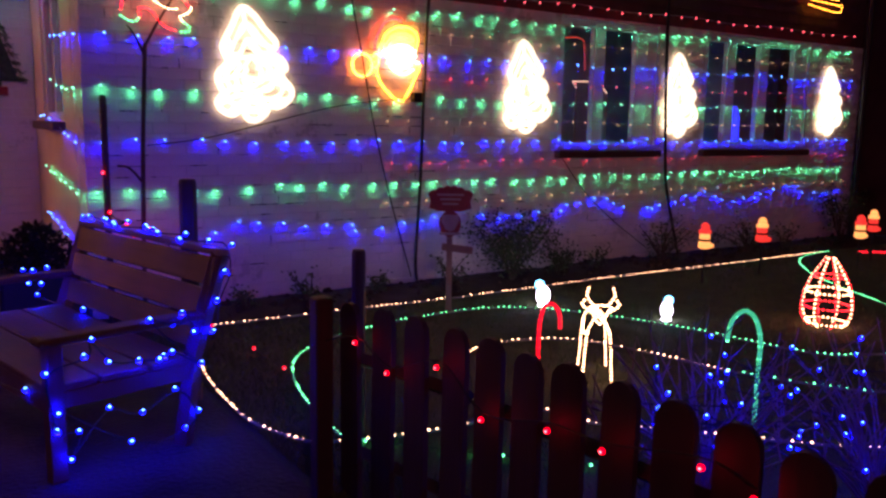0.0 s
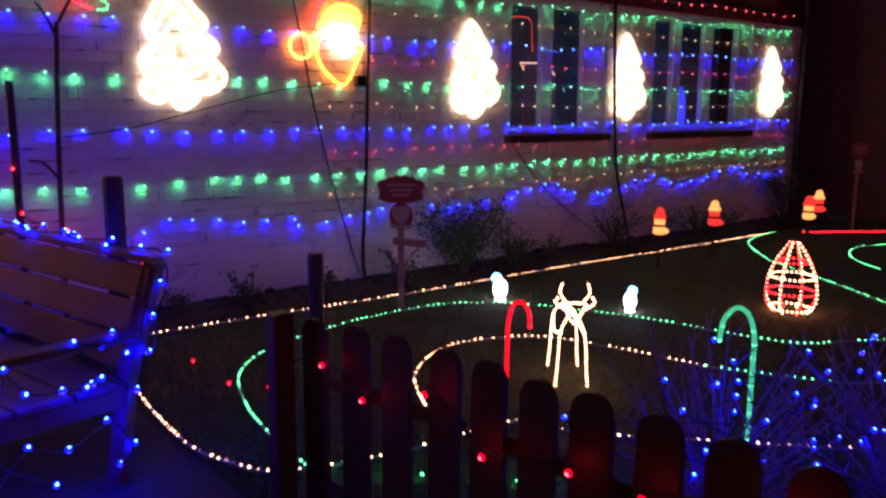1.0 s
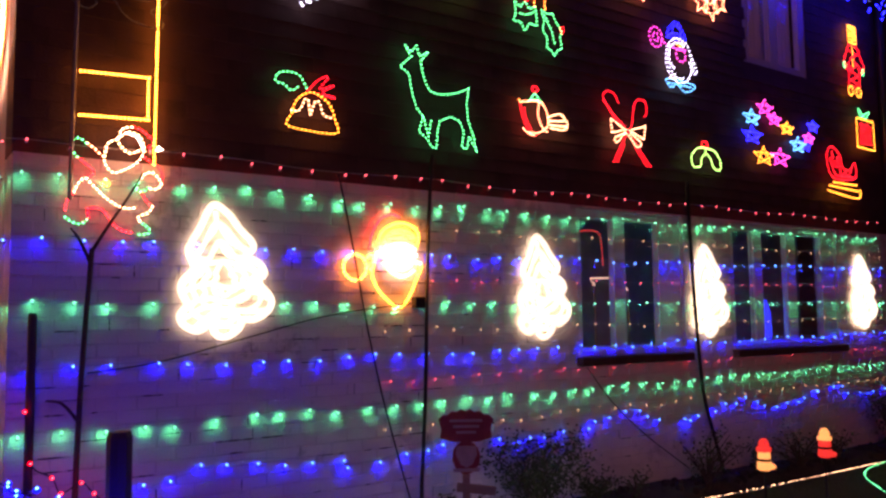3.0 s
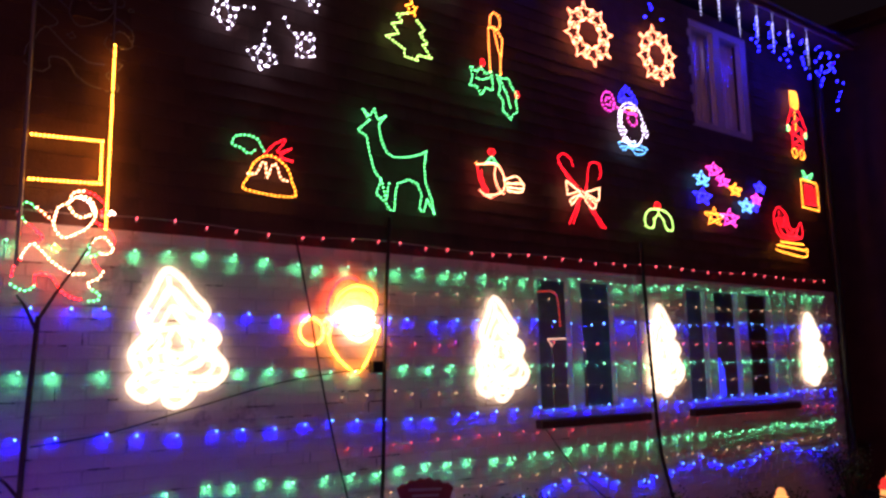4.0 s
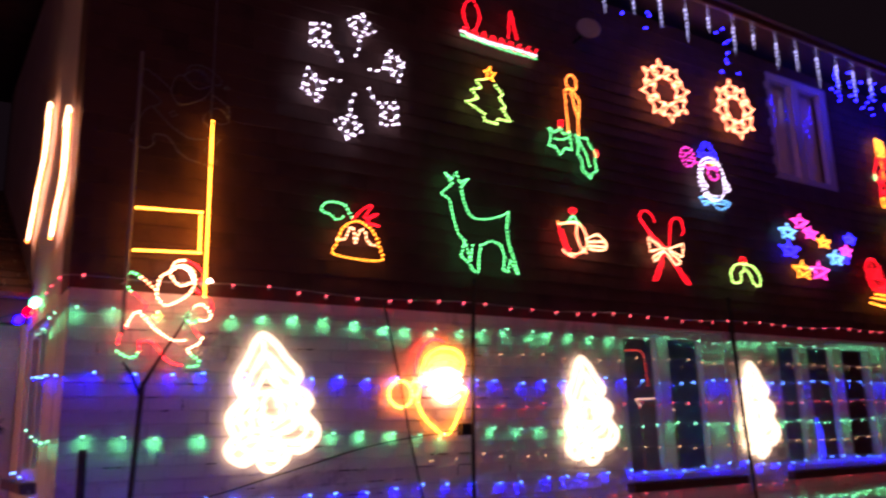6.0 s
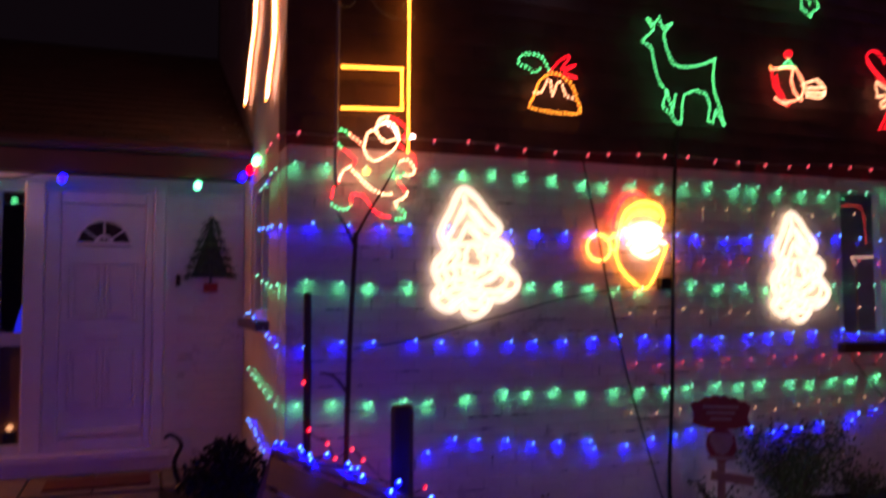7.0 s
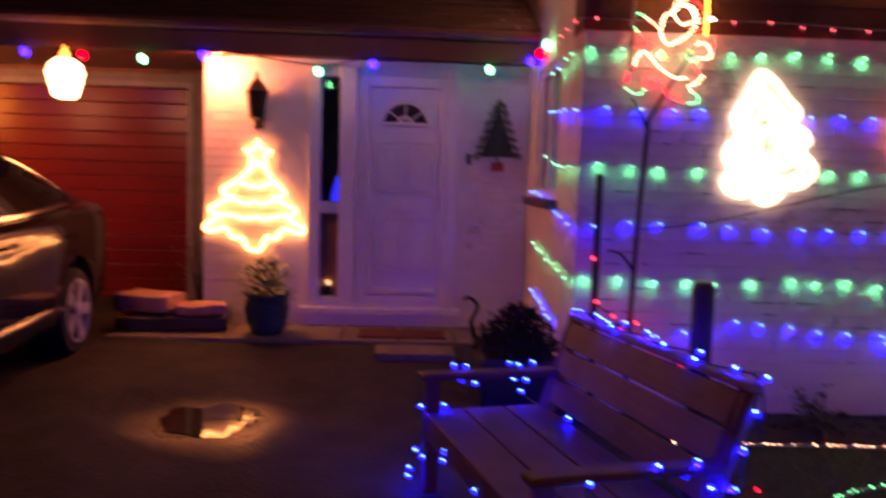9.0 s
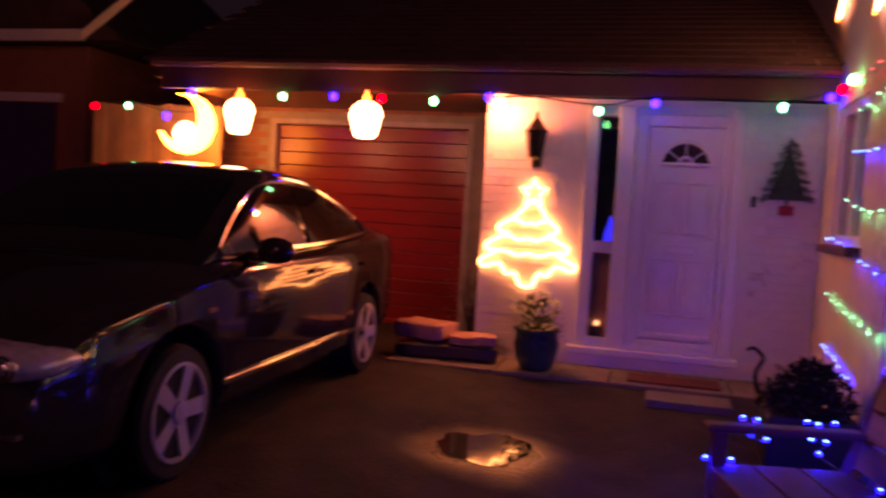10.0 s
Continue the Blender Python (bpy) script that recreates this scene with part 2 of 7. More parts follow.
def smooth_line(pts, n=6, closed=False):
    """Catmull-Rom through the points."""
    p = [Vector(q) for q in pts]
    m, out = len(p), []
    for i in range(m if closed else m - 1):
        a, b, c, d = (p[(i + k) % m] if closed else p[min(max(i + k, 0), m - 1)] for k in (-1, 0, 1, 2))
        for j in range(n):
            t = j / n
            out.append(0.5 * (2 * b + (c - a) * t + (2 * a - 5 * b + 4 * c - d) * t * t + (3 * b - a - 3 * c + d) * t ** 3))
    if not closed:
        out.append(p[-1])
    return out


def bead(bm, p, r, long=1.0):
    """A small eight-sided bulb."""
    p = Vector(p)
    top, low = bm.verts.new(p + Vector((0, 0, r * long))), bm.verts.new(p - Vector((0, 0, r * long)))
    ring = [bm.verts.new(p + r * Vector((math.cos(k * 1.0472), math.sin(k * 1.0472), 0))) for k in range(6)]
    for k in range(6):
        bm.faces.new((top, ring[k], ring[(k + 1) % 6]))
        bm.faces.new((low, ring[(k + 1) % 6], ring[k]))


def ball(bm, p, r, squash=(1, 1, 1), sub=2):
    bmesh.ops.create_icosphere(bm, subdivisions=sub, radius=r, matrix=Matrix.Translation(p) @ Matrix.Diagonal((*squash, 1)))
    return bm


def lathe(bm, profile, sides=20, cx=0.0, cy=0.0):
    rings = [[bm.verts.new((cx + r * math.cos(2 * math.pi * k / sides), cy + r * math.sin(2 * math.pi * k / sides), z)) for k in range(sides)] for r, z in profile]
    for q, w in zip(rings, rings[1:]):
        for k in range(sides):
            bm.faces.new((q[k], q[(k + 1) % sides], w[(k + 1) % sides], w[k]))
    bm.faces.new(rings[0][::-1])
    bm.faces.new(rings[-1])
    return bm


def prism(bm, outline, y0, y1):
    """An outline in x and z given depth along y."""
    a = [bm.verts.new((x, y0, z)) for x, z in outline]
    b = [bm.verts.new((x, y1, z)) for x, z in outline]
    bm.faces.new(a)
    bm.faces.new(b[::-1])
    for i in range(len(a)):
        j = (i + 1) % len(a)
        bm.faces.new((a[j], a[i], b[i], b[j]))
    bmesh.ops.recalc_face_normals(bm, faces=bm.faces)
    return bm


# ---------------------------------------------------------------- plan
WALL_Y, DOOR_Y, GAR_Y = 6.25, 8.32, 9.65
X0, X1, BAND, EAVE = 2.4, 11.62, 2.45, 5.42


def drive_height(x, y):
    """The drive rises to the left and towards the house, with a flat hollow that holds a puddle."""
    u = min(1.0, max(0.0, (1.5 - x) / 2.0))
    h = max(0.22 * u * u * (3 - 2 * u), 0.0 if y < 5 else min(0.15, 0.045 * (y - 5)))
    if y > 6.5:
        h = max(h, 0.0675 + min(0.1375, 0.125 * (y - 6.5)))
    s = min(1.0, max(0.0, (1.7 - math.hypot((x - 0.27) / 0.4, (y - 5.8) / 0.35)) / 0.7))
    s = s * s * (3 - 2 * s)
    return h * (1 - s) + 0.135 * s


# ---------------------------------------------------------------- ground
bm = bmesh.new()
ys = [-60, -10, -3] + [0.5 * k for k in range(0, 10)] + [5 + 0.1 * k for k in range(17)] + [6.8, 7.0, 7.2, 7.4, 7.6, 8.0, 8.5, 9.0, 9.5] + [12, 60, 300]
xs = [-300, -40, -8, -4, -2, -1, -0.7] + [-0.5 + 0.1 * k for k in range(31)] + [2.62]
grid = [[bm.verts.new((x, y, drive_height(x, y))) for x in xs] for y in ys]
for i in range(len(ys) - 1):
    for j in range(len(xs) - 1):
        bm.faces.new((grid[i][j], grid[i][j + 1], grid[i + 1][j + 1], grid[i + 1][j]))
ASPHALT.node_tree.nodes["Color Ramp"].color_ramp.elements[0].position = 0.5
ASPHALT.node_tree.nodes["Color Ramp"].color_ramp.elements[1].position = 0.82
# the asphalt is wet and glossier round the puddle
n, ln = ASPHALT.node_tree.nodes, ASPHALT.node_tree.links
geo, dist, mr, wob = n.new("ShaderNodeNewGeometry"), n.new("ShaderNodeVectorMath"), n.new("ShaderNodeMapRange"), n.new("ShaderNodeMath")
dist.operation, wob.operation = "DISTANCE", "MULTIPLY_ADD"
dist.inputs[1].default_value = (0.32, 5.74, 0.14)
wob.inputs[1].default_value = 0.35
mr.inputs["From Min"].default_value, mr.inputs["From Max"].default_value = 0.46, 0.74
mr.inputs["To Min"].default_value, mr.inputs["To Max"].default_value = 0.27, 0.88
ln.new(geo.outputs["Position"], dist.inputs[0])
ln.new(n["Noise Texture"].outputs["Fac"], wob.inputs[0])
ln.new(dist.outputs["Value"], wob.inputs[2])
ln.new(wob.outputs[0], mr.inputs["Value"])
ln.new(mr.outputs["Result"], n["Principled BSDF"].inputs["Roughness"])
tagged(part("road", bm, ASPHALT, smooth=True), "dark damp asphalt driveway with patches", "driveway", kind="structure")
bm = bmesh.new()
lx, ly = [2.62, 3.2, 4, 5, 6, 7, 8, 9, 10, 11, 12, 20, 300], [-60, -6, 0, 1, 2, 3, 4, 5, 5.88]
grid = [[bm.verts.new((x, y, 0.006 + 0.012 * noise.noise((x * 0.9, y * 0.9, 0)) if 2.7 < x < 12 and y < 5.8 else 0.0)) for x in lx] for y in ly]
for i in range(len(ly) - 1):
    for j in range(len(lx) - 1):
        bm.faces.new((grid[i][j], grid[i][j + 1], grid[i + 1][j + 1], grid[i + 1][j]))
tagged(part("ground", bm, TURF, smooth=True), "short dark green front lawn", "lawn", kind="structure")
bm = bmesh.new()
for y0, y1, z0, z1 in ((5.86, 5.95, 0.0, 0.06), (5.95, 6.1, 0.06, 0.09), (6.1, 6.3, 0.09, 0.09)):
    for k in range(40):
        xa, xb = 2.62 + k * 0.235, 2.62 + (k + 1) * 0.235
        h = [0.03 * noise.noise((q * 3, r * 5, 2)) for q, r in ((xa, y0), (xb, y0), (xb, y1), (xa, y1))]
        bm.faces.new([bm.verts.new(p) for p in ((xa, y0, z0 + h[0]), (xb, y0, z0 + h[1]), (xb, y1, z1 + h[2]), (xa, y1, z1 + h[3]))])
bmesh.ops.remove_doubles(bm, verts=bm.verts, dist=0.001)
tagged(part("flower_bed", bm, SOIL, smooth=True), "bare dark soil bed along the wall", "flower bed", kind="structure")

# ---------------------------------------------------------------- house
def wall_with_holes(name, label, mat, x0, x1, y0, y1, z0, z1, holes):
    bm = bmesh.new()
    cuts = sorted({x0, x1, *[h[0] for h in holes], *[h[1] for h in holes]})
    for a, b in zip(cuts, cuts[1:]):
        z = z0
        for h in sorted((h for h in holes if h[0] <= a and h[1] >= b), key=lambda h: h[2]):
            if h[2] > z:
                box(bm, a, b, y0, y1, z, h[2])
            z = h[3]
        if z < z1:
            box(bm, a, b, y0, y1, z, z1)
    return tagged(part(name, bm, mat), label, "wall", kind="structure")


WIN = [(6.56, 7.9, 1.2, 2.43), (8.61, 10.5, 1.2, 2.43)]
UPWIN = (9.0, 10.14, 4.1, 5.3)
wall_main = wall_with_holes("wall_front", "white painted brick ground-floor wall", MORTAR, X0 + 0.004, X1, WALL_Y + 0.006, WALL_Y + 0.28, -0.1, BAND, WIN)
wall_up = wall_with_holes("wall_upper", "dark brown tile-hung upper storey wall", TILE, X0, X1, WALL_Y + 0.03, WALL_Y + 0.3, BAND, EAVE, [UPWIN])
SIDEWIN = (6.95, 7.85, 1.4, 2.4)
bm = bmesh.new()
box(bm, X0, X0 + 0.25, WALL_Y + 0.282, SIDEWIN[0], -0.1, 5.4)
box(bm, X0, X0 + 0.25, SIDEWIN[1], 11.0, -0.1, 5.4)
box(bm, X0, X0 + 0.25, SIDEWIN[0], SIDEWIN[1], -0.1, SIDEWIN[2])
box(bm, X0, X0 + 0.25, SIDEWIN[0], SIDEWIN[1], SIDEWIN[3], 5.4)
tagged(part("wall_return", bm, CREAM), "cream painted side wall of the house", "wall", kind="structure")
wall_box("wall_back", "plain back wall of the house", DARK_ROOM, X0, X1, 10.9, 11.1, -0.1, 5.4)
wall_box("wall_gable", "plain far gable wall of the house", RED_BRICK, X1 - 0.25, X1, WALL_Y + 0.31, 10.9, -0.1, 5.4)
wall_box("floor", "dark room floor", DARK_ROOM, X0 + 0.26, X1 - 0.26, WALL_Y + 0.31, 10.9, 0.2, 0.25, category="floor")
wall_box("ceiling", "ground-floor ceiling", DARK_ROOM, X0 + 0.26, X1 - 0.26, WALL_Y + 0.31, 10.9, 2.5, 2.6, category="ceiling")
wall_box("room_partition", "dim inner room wall", DARK_ROOM, X0 + 0.26, X1 - 0.26, WALL_Y + 1.0, WALL_Y + 1.1, 0.25, 2.5)


def window(name, label, x0, x1, z0, z1, y, panes, sill=True):
    ob = thing(name, label, "window", kind="structure")
    bm = bmesh.new()
    cuts = [x0] + [c for p in panes for c in p] + [x1]
    for a, b in zip(cuts[::2], cuts[1::2]):
        box(bm, a, b, y + 0.04, y + 0.11, z0, z1, 0.004)
    for a, b in panes:
        box(bm, a, b, y + 0.045, y + 0.105, z0, z0 + 0.075)
        box(bm, a, b, y + 0.045, y + 0.105, z1 - 0.075, z1)
    part("window_frame", bm, UPVC, ob)
    for a, b in panes:
        g = part("pane", B(a, b, y + 0.07, y + 0.078, z0 + 0.075, z1 - 0.075), GLASS, ob)
        g.visible_shadow = False
    if sill:
        part("window_board", B(x0, x1, y - 0.012, y + 0.04, z0, z0 + 0.05, bevel=0.006), UPVC, ob, "white plastic sill strip")
        part("window_sill", B(x0 - 0.03, x1 + 0.03, y - 0.07, y + 0.03, z0 - 0.075, z0 - 0.002, bevel=0.012), BROWN_SILL, ob, "brown tiled sill")
    return ob


window("window_1", "white plastic casement window hung with lights", 6.56, 7.9, 1.2, 2.43, WALL_Y, [(6.64, 7.03), (7.17, 7.6)])
window("window_2", "white plastic three-light window above brown sill", 8.61, 10.5, 1.2, 2.43, WALL_Y, [(8.7, 9.03), (9.17, 9.6), (9.76, 10.25)])
window("window_3", "white bedroom window reflecting blue light", *UPWIN, WALL_Y, [(9.1, 9.48), (9.62, 10.02)], sill=False)
wall_box("room_upper_back", "dim bedroom wall", DARK_ROOM, X0 + 0.26, X1 - 0.26, WALL_Y + 1.2, WALL_Y + 1.3, 2.6, 5.3)
wall_box("ceiling_upper", "bedroom ceiling", DARK_ROOM, X0 + 0.26, X1 - 0.26, WALL_Y + 0.31, 10.9, 5.32, 5.4, category="ceiling")
cur = thing("curtain", "pale net curtain drawn across the bedroom window", "curtain")
bm = bmesh.new()
fold = [(9.02 + 0.012 * k, WALL_Y + 0.2 + 0.012 * math.sin(k * 0.9) + 0.006 * math.sin(k * 2.3)) for k in range(93)]
for (xa, ya), (xb, yb_) in zip(fold, fold[1:]):
    bm.faces.new([bm.verts.new(p) for p in ((xa, ya, 4.12), (xb, yb_, 4.12), (xb, yb_, 5.28), (xa, ya, 5.28))])
bmesh.ops.remove_doubles(bm, verts=bm.verts, dist=0.0005)
part("drape", bm, surface("net_curtain_cloth", (0.6, 0.58, 0.6), 0.9, vary=0.1, bump=0.1), cur, smooth=True)
part("rail", B(9.01, 10.13, WALL_Y + 0.185, WALL_Y + 0.215, 5.27, 5.299), UPVC, cur)
side = thing("window_4", "white side window with dark sill", "window", kind="structure")
bm = bmesh.new()
for ya, yb in ((6.95, 7.03), (7.36, 7.44), (7.77, 7.85)):
    box(bm, X0 + 0.02, X0 + 0.09, ya, yb, 1.4, 2.4)
for za, zb in ((1.4, 1.47), (2.33, 2.4)):
    for ya, yb in ((7.03, 7.36), (7.44, 7.77)):
        box(bm, X0 + 0.025, X0 + 0.085, ya, yb, za, zb)
part("window_frame", bm, UPVC, side)
for ya, yb in ((7.03, 7.36), (7.44, 7.77)):
    part("pane", B(X0 + 0.05, X0 + 0.058, ya, yb, 1.47, 2.33), GLASS, side).visible_shadow = False
part("window_sill", B(X0 - 0.09, X0 + 0.03, 6.9, 7.9, 1.335, 1.398, bevel=0.01), BROWN_SILL, side, "dark tiled sill")

# main roof and eaves
bm = bmesh.new()
prism(bm, [(X0 - 0.3, EAVE + 0.05), (X1 + 0.3, EAVE + 0.05), (X1 + 0.3, EAVE + 0.12), (X0 - 0.3, EAVE + 0.12)], 5.85, 5.88)
tagged(part("trim", bm, BROWN_FASCIA), "dark eaves fascia board", "fascia", kind="structure")
bm = bmesh.new()
v = [bm.verts.new(p) for p in ((X0 - 0.35, 5.8, EAVE + 0.1), (X1 + 0.35, 5.8, EAVE + 0.1), (X1 + 0.35, 8.8, EAVE + 2.2), (X0 - 0.35, 8.8, EAVE + 2.2), (X0 - 0.35, 11.6, EAVE + 0.1), (X1 + 0.35, 11.6, EAVE + 0.1))]
bm.faces.new((v[0], v[1], v[2], v[3]))
bm.faces.new((v[3], v[2], v[5], v[4]))
bm.faces.new((v[0], v[3], v[4]))
bm.faces.new((v[1], v[5], v[2]))
bm.faces.new((v[0], v[4], v[5], v[1]))
tagged(part("roof_main", bm, ROOF_TILE), "dark tiled main roof", "roof", kind="structure")

# door wall, porch and garage
DOOR = (0.52, 1.79, 0.36, 2.44)
wall_porch = wall_with_holes("wall_porch", "white painted wall beside the front door", RENDER_WHITE, -0.36, X0 - 0.003, DOOR_Y, DOOR_Y + 0.25, 0.0, 2.5, [DOOR])
wall_box("wall_porch_inner", "dim hallway wall", DARK_ROOM, -0.1, X0, 10.6, 10.7, 0.0, 2.5)
wall_box("wall_pier", "red brick pier at the garage", RED_BRICK, -0.36, -0.1, DOOR_Y + 0.253, GAR_Y + 0.2, 0.0, 2.5)
wall_garage = wall_with_holes("wall_garage", "red brick wall around the garage door", BRICK_MORTAR, -4.15, -0.37, GAR_Y, GAR_Y + 0.25, 0.0, 2.75, [(-3.1, -0.78, 0.1, 2.4)])
wall_box("wall_garage_back", "dark garage interior wall", DARK_ROOM, -4.1, -0.4, GAR_Y + 2.5, GAR_Y + 2.6, 0.0, 2.75)
wall_box("ceiling_porch", "dark boarded porch soffit", BROWN_FASCIA, -3.35, X0 - 0.003, 7.95, GAR_Y, 2.52, 2.56, category="ceiling")
bm = bmesh.new()
box(bm, -3.35, X0 - 0.003, 7.9, 7.93, 2.46, 2.69)
tagged(part("fascia", bm, BROWN_FASCIA), "brown stained fascia board above the porch", "fascia", kind="structure")
bm = bmesh.new()
for k in range(18):
    ya, za = 7.82 + k * 0.17, 2.7 + k * 0.085
    for j in range(27):
        xa = -3.5 + j * 0.22 + (0.11 if k % 2 else 0)
        xb = min(xa + 0.216, X0 - 0.003)
        bm.faces.new([bm.verts.new(p) for p in ((xa, ya, za + 0.02), (xb, ya, za + 0.02), (xb, ya + 0.24, za + 0.125), (xa, ya + 0.24, za + 0.125))])
        bm.faces.new([bm.verts.new(p) for p in ((xa, ya, za), (xb, ya, za), (xb, ya, za + 0.02), (xa, ya, za + 0.02))])
roof_porch = tagged(part("roof_porch", B(-3.45, X0 - 0.003, 7.96, 8.0, 2.57, 2.7), ROOF_TILE), "dark tiled lean-to roof over porch and garage", "roof", kind="structure")
part("roof_tiles", bm, ROOF_TILE, roof_porch)["kind"] = "stuff"
gut = thing("gutter", "pale plastic gutter along the porch roof", "gutter", kind="structure")
bm = bmesh.new()
tube(bm, [(-3.4, 7.85, 2.69), (X0 - 0.01, 7.85, 2.67)], 0.045, 8)
part("channel", bm, surface("brown_gutter_plastic", (0.16, 0.08, 0.06), 0.3, vary=0.1), gut)

# front door with sidelight
door = thing("door_1", "white panelled front door with fanlight and sidelight", "door", kind="structure")
y = DOOR_Y
bm = bmesh.new()
for a in ((0.52, 0.625, 0.4, 2.44), (0.785, 0.93, 0.4, 2.44), (1.7, 1.79, 0.4, 2.44)):
    box(bm, a[0], a[1], y - 0.06, y + 0.08, a[2], a[3], 0.014)
for a in ((0.625, 0.785, 2.36, 2.44), (0.93, 1.7, 2.38, 2.44), (0.625, 0.785, 1.2, 1.3), (0.625, 0.785, 0.4, 0.47), (0.93, 1.7, 0.4, 0.44)):
    box(bm, a[0], a[1], y - 0.015, y + 0.075, a[2], a[3])
part("door_frame", bm, UPVC, door)
bm = bmesh.new()
for a in ((0.932, 1.035, 0.442, 2.378), (1.64, 1.698, 0.442, 2.378), (1.035, 1.64, 0.442, 0.5), (1.035, 1.64, 2.28, 2.378)):
    box(bm, a[0], a[1], y - 0.035, y + 0.06, a[2], a[3], 0.01)
part("inner_frame", bm, UPVC, door)
for za, zb in ((0.47, 1.2), (1.3, 2.36)):
    part("pane", B(0.625, 0.785, y + 0.03, y + 0.038, za, zb), GLASS, door).visible_shadow = False
leaf = part("door_leaf", B(1.037, 1.638, y + 0.0, y + 0.05, 0.502, 2.278, bevel=0.004), UPVC, door)
for a in ((1.105, 1.315, 1.4, 1.82), (1.36, 1.57, 1.4, 1.82), (1.105, 1.315, 0.72, 1.17), (1.36, 1.57, 0.72, 1.17)):
    bm = bmesh.new()
    tube(bm, [(a[0], y - 0.004, a[2]), (a[1], y - 0.004, a[2]), (a[1], y - 0.004, a[3]), (a[0], y - 0.004, a[3])], 0.014, 6, closed=True)
    box(bm, a[0] + 0.035, a[1] - 0.035, y - 0.014, y + 0.001, a[2] + 0.035, a[3] - 0.035, 0.006)
    part("raised_panel", bm, UPVC, leaf)
bm = bmesh.new()
fan = [(1.338 + 0.195 * math.cos(math.pi * k / 14), 1.975 + 0.185 * math.sin(math.pi * k / 14)) for k in range(15)]
prism(bm, fan, y - 0.008, y + 0.002)
part("fanlight_pane", bm, surface("dark_leaded_glass", (0.05, 0.035, 0.04), 0.08, vary=0.6, scale=14, bump=0), leaf, "dark leaded fanlight")
bm = bmesh.new()
tube(bm, [(x, y - 0.012, z) for x, z in fan], 0.014, 6, closed=True)
tube(bm, [(1.338 + 0.06 * math.cos(math.pi * k / 8), y - 0.012, 1.975 + 0.06 * math.sin(math.pi * k / 8)) for k in range(9)], 0.012, 6)
for k in (3, 7, 11):
    tube(bm, [(1.338, y - 0.012, 1.975), (fan[k][0], y - 0.012, fan[k][1])], 0.006, 5)
part("fanlight_frame", bm, UPVC, leaf)
part("letter_plate", B(1.22, 1.46, y - 0.022, y + 0.0, 1.235, 1.295, bevel=0.008), UPVC, leaf)
part("weather_bar", B(1.06, 1.62, y - 0.03, y + 0.0, 0.515, 0.56, bevel=0.008), UPVC, leaf)
bm = B(1.6, 1.63, y - 0.015, y + 0.002, 1.25, 1.47, bevel=0.004)
tube(bm, [(1.615, y - 0.02, 1.37), (1.615, y - 0.05, 1.37), (1.52, y - 0.05, 1.37)], 0.009, 8)
part("door_handle", bm, UPVC, leaf)
part("door_sill", B(0.46, 1.84, y - 0.1, y + 0.02, 0.335, 0.398, bevel=0.01), UPVC, door)
part("door_plinth", B(0.46, 1.84, y - 0.05, y - 0.002, 0.0, 0.333), RENDER_WHITE, door)

# garage door
gar = thing("door_2", "dark red ribbed up-and-over garage door", "garage door", kind="structure")
for k in range(15):
    part("slat", B(-3.04, -0.84, GAR_Y + 0.06, GAR_Y + 0.1, 0.12 + k * 0.148, 0.12 + (k + 1) * 0.148 - 0.004, bevel=0.006), GARAGE_RED, gar)
bm = bmesh.new()
box(bm, -3.1, -3.04, GAR_Y - 0.012, GAR_Y + 0.12, 0.1, 2.4)
box(bm, -0.84, -0.78, GAR_Y - 0.012, GAR_Y + 0.12, 0.1, 2.4)
box(bm, -3.04, -0.84, GAR_Y - 0.012, GAR_Y + 0.12, 2.345, 2.4)
part("door_frame", bm, surface("dull_frame_paint", (0.4, 0.33, 0.3), 0.5, vary=0.2), gar, "dull painted frame")

# far-left neighbour, fence, right-hand neighbour
fence = thing("panel_fence", "vertical board garden fence lit orange", "fence")
for k in range(11):
    part("board", B(-5.0 + k * 0.145, -5.0 + k * 0.145 + 0.139, 9.1 + 0.012 * (k % 2), 9.122 + 0.012 * (k % 2), 0.15, 2.46 - 0.012 * (k % 3)), PANEL_WOOD, fence)
part("rail", B(-5.0, -3.42, 9.14, 9.18, 2.0, 2.08), PANEL_WOOD, fence)
nb = thing("neighbour_house", "brick neighbouring house with pale bargeboard", "house")
part("wall", B(-12.0, -6.3, 10.6, 16.0, 0.0, 3.38), RED_BRICK, nb)
bm = bmesh.new()
prism(bm, [(-12.4, 3.4), (-5.6, 3.4), (-9.0, 6.2)], 10.3, 16.2)
part("roof", bm, ROOF_TILE, nb)
bm = bmesh.new()
box(bm, -12.2, -6.1, 10.22, 10.29, 3.38, 3.52)
tube(bm, [(-6.1, 10.25, 3.46), (-5.2, 10.25, 4.1)], 0.07, 4)
part("bargeboard", bm, UPVC, nb)
part("garage_door", B(-10.5, -6.75, 10.54, 10.59, 0.0, 2.6), surface("dark_blue_door_paint", (0.06, 0.045, 0.16), 0.45), nb)
part("lintel_trim", B(-10.6, -6.65, 10.5, 10.59, 2.62, 2.74), UPVC, nb)
rb = thing("brick_building", "dark brick building beyond the lawn", "house")
part("wall", B(12.7, 20.0, 4.2, 14.0, 0.0, 6.0), surface("dark_old_brick", (0.12, 0.055, 0.04), 0.85, vary=0.35, scale=4, fine=70, bump=0.4), rb)
part("roof", B(12.5, 20.2, 4.0, 14.2, 6.0, 6.15), ROOF_TILE, rb)

# ---------------------------------------------------------------- light strings on the walls
random.seed(11)
BULB_MESH = {}
TREES = ((3.28, 3.87, 1.43, 2.24), (5.89, 6.42, 1.37, 2.17), (7.96, 8.47, 1.34, 2.18), (10.7, 11.19, 1.37, 2.18))


